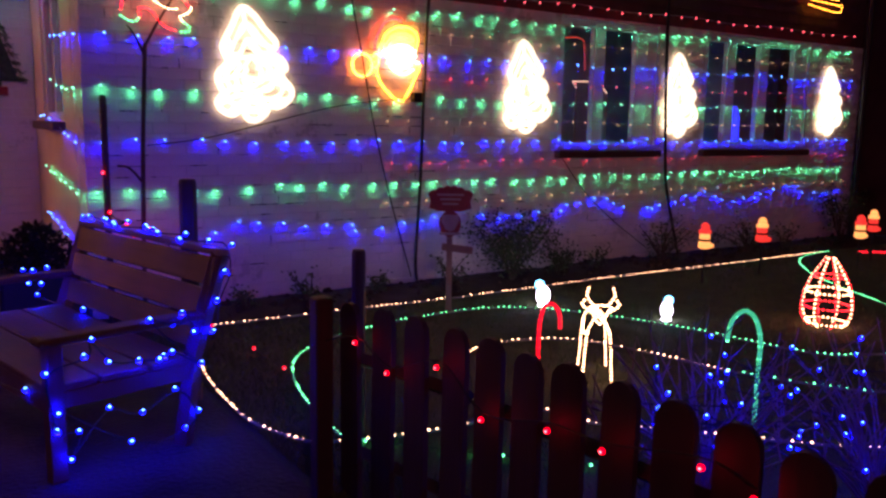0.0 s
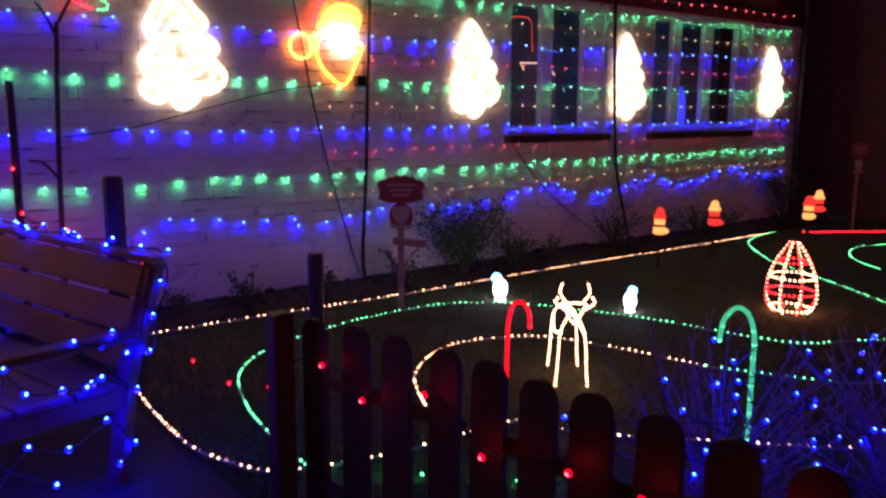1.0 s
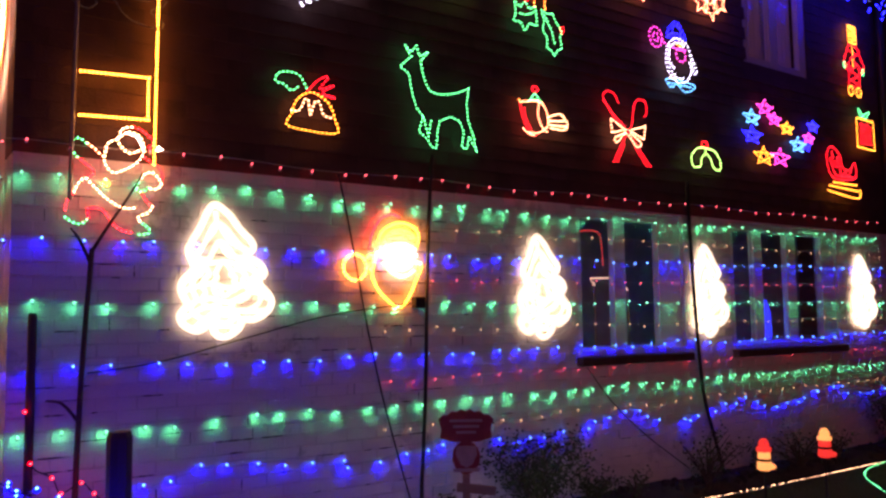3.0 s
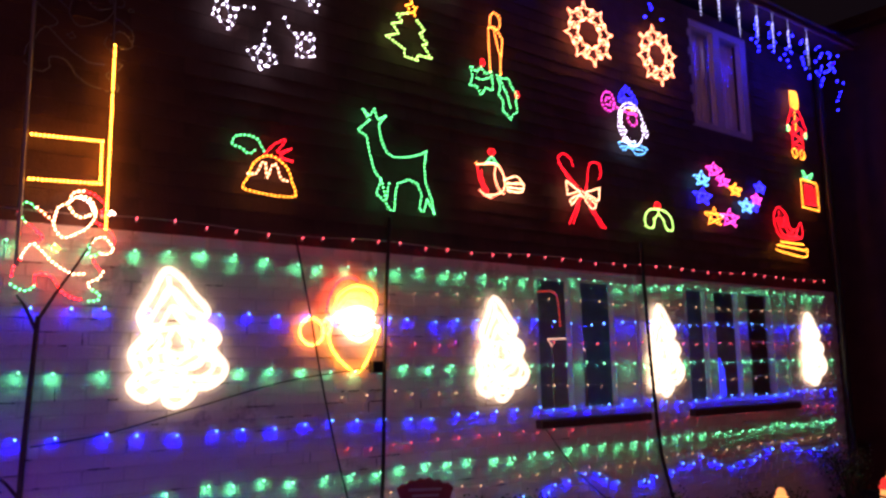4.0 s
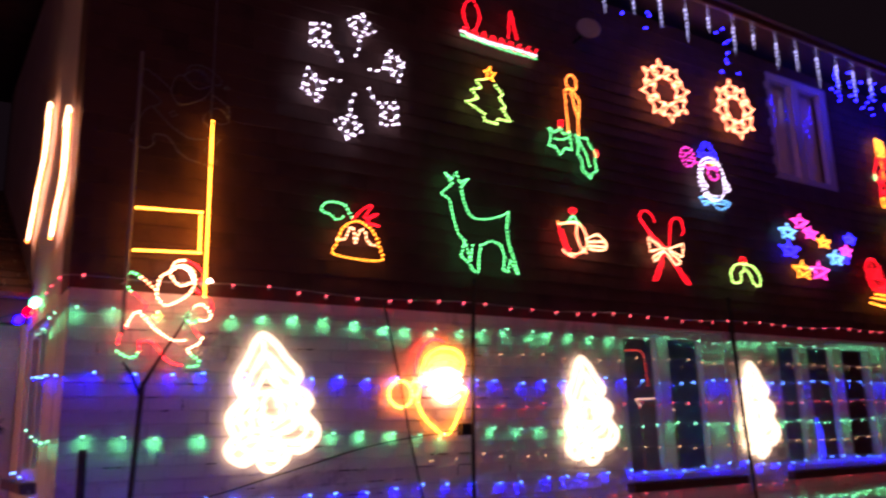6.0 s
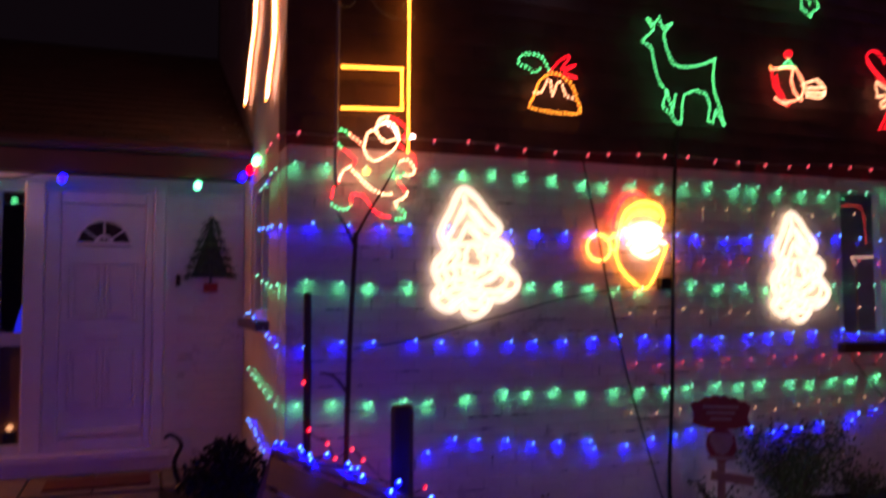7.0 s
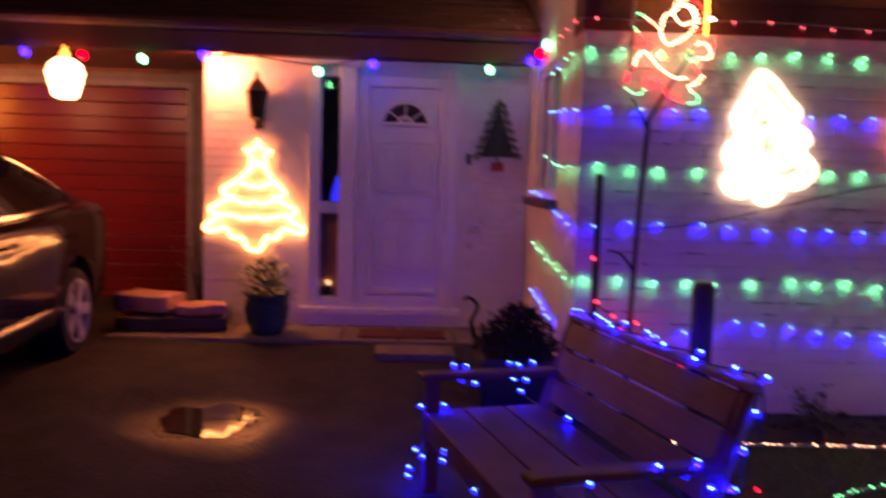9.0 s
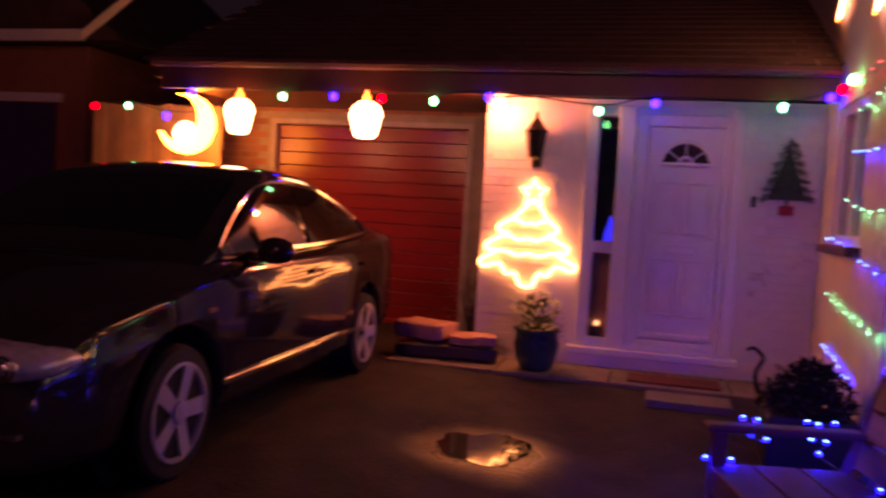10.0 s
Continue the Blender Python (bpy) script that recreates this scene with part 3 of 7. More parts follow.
def bulb_mesh(color, r):
    """A small LED: a coloured body with a pale hot tip, its axis along -y."""
    key = (color, r)
    if key not in BULB_MESH:
        bm = bmesh.new()
        rows = [[bm.verts.new((q * math.cos(k * math.pi / 4), y, q * math.sin(k * math.pi / 4))) for k in range(8)]
                for q, y in ((0.5 * r, r), (1.2 * r, 0.4 * r), (1.15 * r, -0.3 * r), (0.52 * r, -1.0 * r))]
        for n, (a, b) in enumerate(zip(rows, rows[1:])):
            for k in range(8):
                bm.faces.new((a[k], a[(k + 1) % 8], b[(k + 1) % 8], b[k])).material_index = 2 if n == 0 else 0
        bm.faces.new(rows[0]).material_index = 2
        tip = bm.verts.new((0, -1.25 * r, 0))
        for k in range(8):
            bm.faces.new((rows[3][k], rows[3][(k + 1) % 8], tip)).material_index = 1
        bmesh.ops.recalc_face_normals(bm, faces=bm.faces)
        me = bpy.data.meshes.new(color + "_bulb")
        bm.to_mesh(me)
        bm.free()
        me.materials.append(BULB[color])
        me.materials.append(LENS[color])
        me.materials.append(BACK[color])
        BULB_MESH[key] = me
    return BULB_MESH[key]


def wall_bulb_mesh(color, r):
    """A square-mouthed LED holder that throws its light down onto the wall behind, with a hot tip on top."""
    key = ("wall", color, r)
    if key not in BULB_MESH:
        bm = bmesh.new()
        d, u, w = Vector((0, 0.78, -0.62)), Vector((1, 0, 0)), Vector((0, 0.62, 0.78))

        def loop(h, q):
            return [bm.verts.new(d * h + u * (a * q) + w * (b * q)) for a, b in ((-1, -1), (1, -1), (1, 1), (-1, 1))]
        outer, rim, mouth, deep = loop(-0.002, 0.7 * r), loop(0.0105, r), loop(0.0105, 0.94 * r), loop(0.0075, 0.88 * r)
        for a, b in ((outer, rim), (rim, mouth), (mouth, deep)):
            for k in range(4):
                bm.faces.new((a[k], a[(k + 1) % 4], b[(k + 1) % 4], b[k]))
        bm.faces.new(outer[::-1])
        bm.faces.new(deep[::-1]).material_index = 2
        n = len(bm.faces)
        bead(bm, (0, -0.004, 0.009), 0.66 * r, 1.3)
        bm.faces.ensure_lookup_table()
        for f in bm.faces[n:]:
            f.material_index = 1
        me = bpy.data.meshes.new(color + "_wall_bulb")
        bm.to_mesh(me)
        bm.free()
        for m in (CLEAR_CABLE, LENS[color], BEAM[color]):
            me.materials.append(m)
        BULB_MESH[key] = me
    return BULB_MESH[key]


def light_string(label, color, pts, step, r, group, jitter=0.012):
    ob = thing("light_string", label, "fairy lights", group)
    line = smooth_line(pts, 8)
    bm = bmesh.new()
    tube(bm, [p + Vector((0, 0, 0.018)) for p in line], 0.0022, 4)
    part("cable", bm, CLEAR_CABLE, ob)
    for p in along(line, step):
        if any(a < p.x < b and lo < p.z < hi and abs(p.x - (a + b) / 2) < 0.3 * (1.15 - (p.z - lo) / (hi - lo)) for a, b, lo, hi in TREES):
            continue
        b = new("bulb", wall_bulb_mesh(color, r))
        b.parent = ob
        side = p.x < X0
        b.location = p + Vector((0 if side else random.gauss(0, 1.4) * jitter, random.gauss(0, 1.4) * jitter if side else 0, random.uniform(-1, 1) * jitter))
        b.rotation_euler = (random.gauss(0, 0.1), random.gauss(0, 0.16), random.gauss(0, 0.12) - (math.pi / 2 if side else 0))
    return ob


def wall_row(color, z, x0, wrap, label, r, step, sag=0.012, ends=None, jitter=0.012):
    y = WALL_Y - 0.041
    pts = [(X0 - 0.041, wy, wz) for wy, wz in wrap]
    n = int((X1 - 0.25 - x0) / 0.42)
    for k in range(n + 1):
        x = x0 + (X1 - 0.25 - x0) * k / n
        t = (x - X0) / (X1 - X0)
        dz = 0.0 if ends is None else ends * max(0.0, t - 0.3)
        pts.append((x, y, z + dz + sag * math.sin(k * 1.7 + z * 9)))
    return light_string(label, color, pts, step, r, "light strings across the house wall", jitter=jitter)


wall_row("red", 2.5, X0 + 0.02, [(7.6, 2.46), (6.9, 2.48), (6.4, 2.5)], "string of red bulbs along the band above the windows", 0.008, 0.21, ends=0.08)
wall_row("green", 2.32, X0 + 0.02, [(7.0, 2.27), (6.6, 2.3), (6.4, 2.32)], "string of green bulbs across the top of the wall", 0.008, 0.21, ends=0.08)
wall_row("blue", 1.97, X0 + 0.02, [(7.1, 2.0), (6.6, 1.98), (6.4, 1.97)], "string of blue bulbs across the white wall", 0.008, 0.21, ends=0.08)
wall_row("green", 1.62, X0 + 0.02, [(7.15, 1.69), (6.7, 1.63), (6.4, 1.61)], "string of green bulbs across the middle of the wall", 0.008, 0.21, ends=0.03)
wall_row("blue", 1.27, X0 + 0.02, [(7.75, 1.43), (7.3, 1.42), (6.85, 1.33), (6.4, 1.28)], "string of blue bulbs running below the windows", 0.008, 0.21, ends=0.03)
wall_row("green", 0.93, X0 + 0.02, [(7.6, 1.03), (7.0, 0.98), (6.4, 0.92)], "string of green bulbs across the lower wall", 0.008, 0.21, ends=0.04)
wall_row("blue", 0.62, X0 + 0.75, [], "drooping string of blue bulbs near the flower bed", 0.008, 0.17, sag=0.06, ends=0.12, jitter=0.035)
light_string("short blue string low on the side wall", "blue", [(X0 - 0.036, 7.65, 0.66), (X0 - 0.036, 7.2, 0.62), (X0 - 0.036, 6.75, 0.56)], 0.12, 0.008, "light strings across the house wall")
for z, col, xs0 in ((2.15, "amber", 5.1), (1.8, "red", 5.1), (1.44, "amber", 4.7), (1.1, "red", 4.7), (0.76, "amber", 4.7)):
    wall_row(col, z, xs0, [], "fine string of tiny %s lights on the wall" % col, 0.006, 0.2, ends=0.04)

# ---------------------------------------------------------------- rope light motifs
def motif(name, label, bx, runs, y=WALL_Y - 0.03, bead_r=0.0066, step=0.03, rope=0.003, category="light motif", side=None, glow=GLOW):
    """bx: x0, x1, z0, z1; runs: colour, points in the unit square, closed, curved."""
    x0, x1, z0, z1 = bx
    ob = thing(name, label, category, "rope light figures on the house")
    for color, pts, closed, curved in runs:
        w = []
        for u, v in pts:
            if side is None:
                w.append((x0 + u * (x1 - x0), y, z0 + v * (z1 - z0)))
            else:
                w.append((side, x0 + u * (x1 - x0), z0 + v * (z1 - z0)))
        line = smooth_line(w, 5, closed) if curved else [Vector(p) for p in w]
        bm = bmesh.new()
        for p in along(line, step, closed):
            bead(bm, p + Vector((0, random.uniform(-0.003, 0.003), 0)), bead_r)
        if color == "dull":
            part("unlit_rope", bm, CLEAR_ROPE, ob)["kind"] = "stuff"
        else:
            part(color + "_rope", bm, glow[color], ob)["kind"] = "stuff"
        bm = bmesh.new()
        tube(bm, [p + Vector((0, 0.006, 0)) if side is None else p + Vector((0.006, 0, 0)) for p in line], rope, 4, closed)
        part("rope_sleeve", bm, CLEAR_ROPE if color == "dull" else ROPE[color], ob)
    return ob


def ring(cx, cy, r, n=10, sy=1.0, a0=0.0, a1=360.0):
    return [(cx + r * math.cos(math.radians(a0 + (a1 - a0) * k / n)), cy + sy * r * math.sin(math.radians(a0 + (a1 - a0) * k / n))) for k in range(n + (0 if a1 - a0 == 360 else 1))]


def star(cx, cy, r, n=5, inner=0.45, a0=90):
    return [(cx + (r if k % 2 == 0 else r * inner) * math.cos(math.radians(a0 + 180 * k / n)), cy + (r if k % 2 == 0 else r * inner) * math.sin(math.radians(a0 + 180 * k / n))) for k in range(2 * n)]


motif("bell_light", "amber rope light bell with red bow and holly", (3.89, 4.33, 2.77, 3.16), [
    ("yellow", [(0.22, 0.03), (0.98, 0.0), (0.97, 0.25), (0.86, 0.52), (0.6, 0.66), (0.36, 0.52), (0.26, 0.25)], True, True),
    ("warm", [(0.25, 0.3), (0.38, 0.32), (0.47, 0.52), (0.53, 0.5), (0.56, 0.28), (0.64, 0.5), (0.72, 0.5), (0.78, 0.3), (0.93, 0.26)], False, True),
    ("green", [(0.5, 0.72), (0.4, 0.9), (0.22, 0.95), (0.05, 0.9), (0.0, 0.76), (0.14, 0.72), (0.26, 0.64), (0.38, 0.74)], False, True),
    ("red", [(0.52, 0.68), (0.68, 0.88), (0.86, 0.98), (0.72, 0.74), (0.95, 0.84), (0.76, 0.68), (0.98, 0.62), (0.6, 0.66)], False, True)])
motif("reindeer_light", "green rope light reindeer", (4.82, 5.53, 2.75, 3.5), [
    ("green", [(0.16, 0.88), (0.02, 0.76), (0.13, 0.71), (0.16, 0.55), (0.22, 0.38), (0.3, 0.31), (0.24, 0.16), (0.34, 0.1), (0.4, 0.02), (0.46, 0.02), (0.47, 0.18), (0.5, 0.29), (0.64, 0.35), (0.76, 0.32), (0.81, 0.22), (0.78, 0.06), (0.84, 0.05), (0.88, 0.18), (0.98, 0.03), (0.94, 0.18), (0.87, 0.33), (0.85, 0.5), (0.88, 0.67)], False, False),
    ("green", [(0.88, 0.67), (0.72, 0.6), (0.52, 0.56), (0.38, 0.58), (0.31, 0.7), (0.27, 0.85)], False, True),
    ("green", [(0.16, 0.88), (0.08, 0.98), (0.16, 0.92), (0.22, 1.0), (0.26, 0.9), (0.37, 0.96), (0.27, 0.85)], False, False),
    ("green", [(0.3, 0.31), (0.36, 0.12), (0.4, 0.3)], False, False)])
motif("tree_outline_light", "green rope light tree with yellow star", (5.08, 5.52, 3.96, 4.43), [
    ("lime", [(0.46, 0.76), (0.26, 0.7), (0.36, 0.58), (0.14, 0.52), (0.28, 0.38), (0.02, 0.28), (0.4, 0.14), (0.4, 0.02), (0.68, 0.0), (0.68, 0.1), (0.98, 0.1), (0.8, 0.3), (0.9, 0.32), (0.74, 0.48), (0.84, 0.55), (0.64, 0.72)], False, False),
    ("yellow", star(0.56, 0.87, 0.13), True, False)])
motif("candle_light", "amber rope light candle on holly leaves", (5.9, 6.43, 3.66, 4.56), [
    ("amber", [(0.42, 0.42), (0.4, 0.78), (0.4, 0.84), (0.54, 0.86), (0.7, 0.76), (0.66, 0.6), (0.6, 0.66), (0.52, 0.84)], False, False),
    ("amber", [(0.64, 0.62), (0.64, 0.4)], False, False),
    ("amber", ring(0.55, 0.92, 0.11, 10, 0.75), True, True),
    ("green", [(0.44, 0.42), (0.32, 0.38), (0.24, 0.44), (0.14, 0.38), (0.02, 0.42), (0.05, 0.32), (0.0, 0.24), (0.14, 0.24), (0.22, 0.17), (0.32, 0.25), (0.46, 0.24), (0.46, 0.33)], True, False),
    ("green", [(0.56, 0.4), (0.7, 0.38), (0.8, 0.4), (0.86, 0.32), (0.98, 0.26), (0.94, 0.18), (0.98, 0.09), (0.88, 0.06), (0.82, 0.0), (0.74, 0.05), (0.66, 0.06), (0.68, 0.16), (0.58, 0.22), (0.62, 0.3)], True, False),
    ("green", [(0.4, 0.36), (0.26, 0.32), (0.12, 0.32)], False, False), ("green", [(0.62, 0.36), (0.76, 0.24), (0.84, 0.1)], False, False),
    ("red", ring(0.26, 0.48, 0.04, 5), True, False), ("red", ring(0.98, 0.26, 0.04, 5), True, False)])
motif("robin_light", "rope light robin with red breast", (5.93, 6.47, 2.96, 3.38), [
    ("coral", [(0.04, 0.63), (0.2, 0.67), (0.41, 0.7), (0.53, 0.59), (0.59, 0.37), (0.53, 0.19), (0.37, 0.09), (0.2, 0.07)], False, True),
    ("coral", [(0.41, 0.67), (0.38, 0.44), (0.46, 0.22), (0.57, 0.13)], False, True),
    ("red", [(0.04, 0.61), (0.07, 0.41), (0.12, 0.26), (0.2, 0.09), (0.33, 0.04)], False, True),
    ("red", [(0.12, 0.52), (0.15, 0.33), (0.24, 0.15)], False, True),
    ("coral", [(0.09, 0.13), (0.19, 0.06), (0.33, 0.02)], False, True),
    ("warm", [(0.57, 0.41), (0.81, 0.53), (0.93, 0.44), (0.98, 0.33), (0.89, 0.22), (0.61, 0.22)], False, True),
    ("warm", [(0.63, 0.36), (0.93, 0.4)], False, False),
    ("warm", [(0.63, 0.28), (0.95, 0.3)], False, False),
    ("amber", [(0.02, 0.67), (0.07, 0.58)], False, False),
    ("green", [(0.2, 0.67), (0.33, 0.85), (0.45, 0.7)], False, False),
    ("green", [(0.25, 0.71), (0.4, 0.73)], False, False),
    ("red", ring(0.33, 0.93, 0.06, 6), True, False)], step=0.024)
motif("crossed_canes_light", "crossed red rope light canes with a bow", (6.86, 7.47, 2.84, 3.46), [
    ("red", [(0.98, 0.02), (0.8, 0.2), (0.5, 0.5), (0.2, 0.72), (0.04, 0.9), (0.12, 1.0), (0.26, 0.98), (0.36, 0.84)], False, True),
    ("red", [(0.22, 0.02), (0.4, 0.3), (0.6, 0.56), (0.66, 0.84), (0.74, 0.96), (0.9, 0.96), (0.94, 0.8), (0.86, 0.72)], False, True),
    ("red", [(0.06, 0.86), (0.3, 0.6)], False, False), ("red", [(0.3, 0.03), (0.45, 0.3)], False, False), ("red", [(0.9, 0.02), (0.66, 0.28)], False, False),
    ("warm", [(0.46, 0.5), (0.18, 0.62), (0.2, 0.42), (0.46, 0.5), (0.58, 0.5), (0.9, 0.6), (0.86, 0.4), (0.56, 0.5)], False, False),
    ("warm", [(0.46, 0.46), (0.3, 0.3), (0.26, 0.36), (0.5, 0.44), (0.7, 0.28), (0.8, 0.34), (0.58, 0.46)], False, True)])
for nm, bxx in (("wreath_light", (7.07, 7.67, 4.4, 4.95)), ("wreath_light", (8.1, 8.66, 4.42, 4.97))):
    motif(nm, "warm rope light wreath of small stars", bxx, [
        ("coral", star(0.5 + 0.36 * math.cos(k * math.pi / 4 + 0.2), 0.5 + 0.36 * math.sin(k * math.pi / 4 + 0.2), 0.2, 5, 0.42, 45 * k + 11), True, False) for k in range(8)], bead_r=0.0062, step=0.024)
motif("penguin_light", "rope light penguin in blue hat and pink scarf", (7.48, 8.17, 3.61, 4.26), [
    ("cool", ring(0.62, 0.44, 0.27, 14, 1.2), True, True), ("cool", ring(0.62, 0.44, 0.22, 14, 1.2, 60, 300), False, True),
    ("cool", [(0.44, 0.62), (0.42, 0.42), (0.52, 0.3), (0.46, 0.36)], False, True), ("cool", [(0.86, 0.56), (0.98, 0.36), (0.92, 0.3), (0.84, 0.46)], False, True),
    ("blue", [(0.4, 0.76), (0.46, 0.92), (0.56, 1.0), (0.66, 0.94), (0.76, 0.76)], True, True), ("blue", ring(0.58, 0.86, 0.09, 8), True, True), ("blue", [(0.42, 0.79), (0.58, 0.83), (0.74, 0.79)], False, True),
    ("pink", ring(0.16, 0.7, 0.13, 9, 1.1), True, True), ("pink", ring(0.16, 0.7, 0.06, 6), True, True), ("pink", [(0.27, 0.66), (0.4, 0.63), (0.62, 0.6), (0.8, 0.63)], False, True),
    ("pink", ring(0.66, 0.53, 0.1, 8), True, True), ("yellow", [(0.58, 0.68), (0.66, 0.64), (0.72, 0.7)], True, False),
    ("cyan", [(0.34, 0.12), (0.44, 0.02), (0.56, 0.1), (0.7, 0.0), (0.86, 0.04), (0.94, 0.12), (0.78, 0.14), (0.5, 0.15)], True, True), ("cyan", [(0.4, 0.08), (0.88, 0.09)], False, False), ("yellow", [(0.42, 0.16), (0.52, 0.17)], False, False)], step=0.042, bead_r=0.0068)
motif("holly_light", "small green rope light holly sprig with red berries", (8.03, 8.47, 2.9, 3.17), [
    ("lime", [(0.5, 0.78), (0.2, 0.7), (0.02, 0.4), (0.06, 0.06), (0.3, 0.1), (0.34, 0.4), (0.46, 0.55), (0.5, 0.78)], False, True),
    ("lime", [(0.5, 0.78), (0.82, 0.68), (0.98, 0.36), (0.94, 0.04), (0.72, 0.12), (0.66, 0.4), (0.54, 0.55)], False, True),
    ("red", ring(0.46, 0.9, 0.1, 6), True, True)])
SWIRL = [("cyan", 0.1, 0.72, 0.12), ("blue", 0.1, 0.46, 0.13), ("pink", 0.28, 0.9, 0.12), ("pink", 0.4, 0.76, 0.1), ("yellow", 0.57, 0.66, 0.1), ("cyan", 0.72, 0.44, 0.12),
         ("blue", 0.82, 0.46, 0.1), ("pink", 0.88, 0.58, 0.09), ("blue", 0.95, 0.78, 0.09), ("yellow", 0.24, 0.18, 0.14), ("pink", 0.46, 0.2, 0.14)]
motif("star_swirl_light", "swirl of coloured rope light stars", (8.87, 10.16, 3.0, 3.7),
      [(c, star(x, z, r), True, False) for c, x, z, r in SWIRL] + [(c, star(x, z, r * 0.5, 5, 0.6, 54), True, False) for c, x, z, r in SWIRL], bead_r=0.007, step=0.038)
motif("toy_soldier_light", "red and yellow rope light toy drummer", (10.73, 11.26, 4.03, 4.86), [
    ("yellow", [(0.38, 0.74), (0.36, 0.98), (0.66, 0.98), (0.68, 0.74)], True, False), ("yellow", ring(0.52, 0.86, 0.1, 8), True, False),
    ("red", [(0.36, 0.7), (0.14, 0.46), (0.24, 0.34), (0.34, 0.44), (0.3, 0.12), (0.74, 0.12), (0.74, 0.42), (0.9, 0.34), (0.94, 0.46), (0.68, 0.7)], True, False),
    ("red", [(0.4, 0.62), (0.66, 0.58), (0.38, 0.5), (0.68, 0.44), (0.36, 0.34), (0.7, 0.28), (0.36, 0.2), (0.68, 0.16)], False, False), ("yellow", [(0.52, 0.74), (0.5, 0.4)], False, False), ("yellow", [(0.38, 0.96), (0.66, 0.9), (0.4, 0.86), (0.66, 0.8)], False, False), ("green", ring(0.16, 0.4, 0.05, 5), True, False), ("green", ring(0.9, 0.36, 0.05, 5), True, False),
    ("yellow", ring(0.36, 0.05, 0.1, 8, 0.7), True, False), ("yellow", ring(0.68, 0.05, 0.1, 8, 0.7), True, False)], bead_r=0.0074, step=0.034)
motif("gift_light", "yellow and red rope light parcel", (10.98, 11.4, 3.42, 3.9), [
    ("yellow", [(0.06, 0.02), (0.94, 0.0), (0.94, 0.7), (0.06, 0.72)], True, False), ("red", [(0.24, 0.12), (0.26, 0.6), (0.38, 0.6), (0.36, 0.12), (0.5, 0.12), (0.5, 0.6), (0.64, 0.6), (0.62, 0.12), (0.76, 0.12), (0.78, 0.6)], False, False),
    ("green", [(0.5, 0.74), (0.2, 0.96), (0.3, 0.78), (0.74, 0.94), (0.56, 0.74)], False, True)], bead_r=0.0074, step=0.034)
motif("sleigh_light", "red rope light sleigh on yellow runners", (10.31, 11.01, 2.83, 3.38), [
    ("red", [(0.2, 0.36), (0.04, 0.76), (0.2, 0.98), (0.42, 0.84), (0.5, 0.58), (0.7, 0.56), (0.86, 0.72), (0.84, 0.4)], True, True), ("red", [(0.2, 0.88), (0.3, 0.56), (0.36, 0.8), (0.44, 0.44), (0.56, 0.5), (0.64, 0.42), (0.76, 0.56)], False, True), ("red", [(0.14, 0.74), (0.24, 0.46), (0.4, 0.4), (0.78, 0.42)], False, True),
    ("yellow", [(0.04, 0.08), (0.3, 0.04), (0.94, 0.0), (0.98, 0.22)], False, True), ("yellow", [(0.1, 0.18), (0.94, 0.14)], False, False), ("yellow", [(0.2, 0.26), (0.9, 0.26)], False, False)], bead_r=0.0074, step=0.034)

# large snowflake of white bulbs
flake = []
for k in range(6):
    a = math.radians(60 * k + 82)
    d, q = (math.cos(a), math.sin(a)), (-math.sin(a), math.cos(a))

    def arm(r, w):
        return (0.5 + d[0] * r + q[0] * w, 0.5 + d[1] * r + q[1] * w)
    flake.append(("cool", [arm(r, 0.015 * (-1) ** n) for n, r in enumerate((0.15, 0.24, 0.33))], False, False))
    flake.append(("cool", [arm(0.5, 0.0), arm(0.4, 0.13), arm(0.3, 0.02), arm(0.4, -0.13)], True, False))
    flake.append(("cool", [arm(0.46, 0.03), arm(0.37, 0.08), arm(0.36, -0.06), arm(0.44, -0.03)], True, False))
motif("snowflake_light", "large white rope light snowflake", (3.71, 4.57, 3.6, 4.58), flake, bead_r=0.0075, step=0.064, rope=0.002)

# written sign in rope light and the satellite dish beside it
scrawl = [(0.04 + 0.92 * k / 40, 0.16 - 0.06 * k / 40 + 0.1 * math.sin(k * 1.3)) for k in range(41)]
motif("lettering_light", "red rope light lettering too blurred to read", (5.05, 5.86, 4.62, 5.02), [
    ("red", scrawl, False, True), ("green", [(0.02, 0.06), (0.5, 0.0), (0.98, 0.0)], False, True), ("cool", [(0.02, 0.14), (0.3, 0.07), (0.7, 0.08), (0.98, 0.07)], False, True),
    ("red", [(0.1, 0.25), (0.05, 0.6), (0.16, 0.9), (0.25, 0.6), (0.2, 0.28)], False, True), ("red", [(0.6, 0.3), (0.64, 0.9), (0.7, 0.3)], False, True)])
dish = thing("satellite_dish", "grey satellite dish on the upper wall", "satellite dish")
bm = bmesh.new()
lathe(bm, [(0.02, 0.0), (0.12, 0.015), (0.2, 0.05), (0.205, 0.05), (0.12, 0.005), (0.02, -0.01)], 24)
bmesh.ops.transform(bm, matrix=pose(6.3, WALL_Y - 0.16, 4.95, 78, 0, -24) @ Matrix.Scale(0.52, 4), verts=bm.verts)
part("reflector", bm, surface("grey_dish_metal", (0.55, 0.5, 0.48), 0.5), dish, smooth=True)
bm = bmesh.new()
tube(bm, [(6.3, WALL_Y + 0.03, 4.91), (6.3, WALL_Y - 0.155, 4.945)], 0.016, 6)
part("bracket", bm, BLACK, dish)

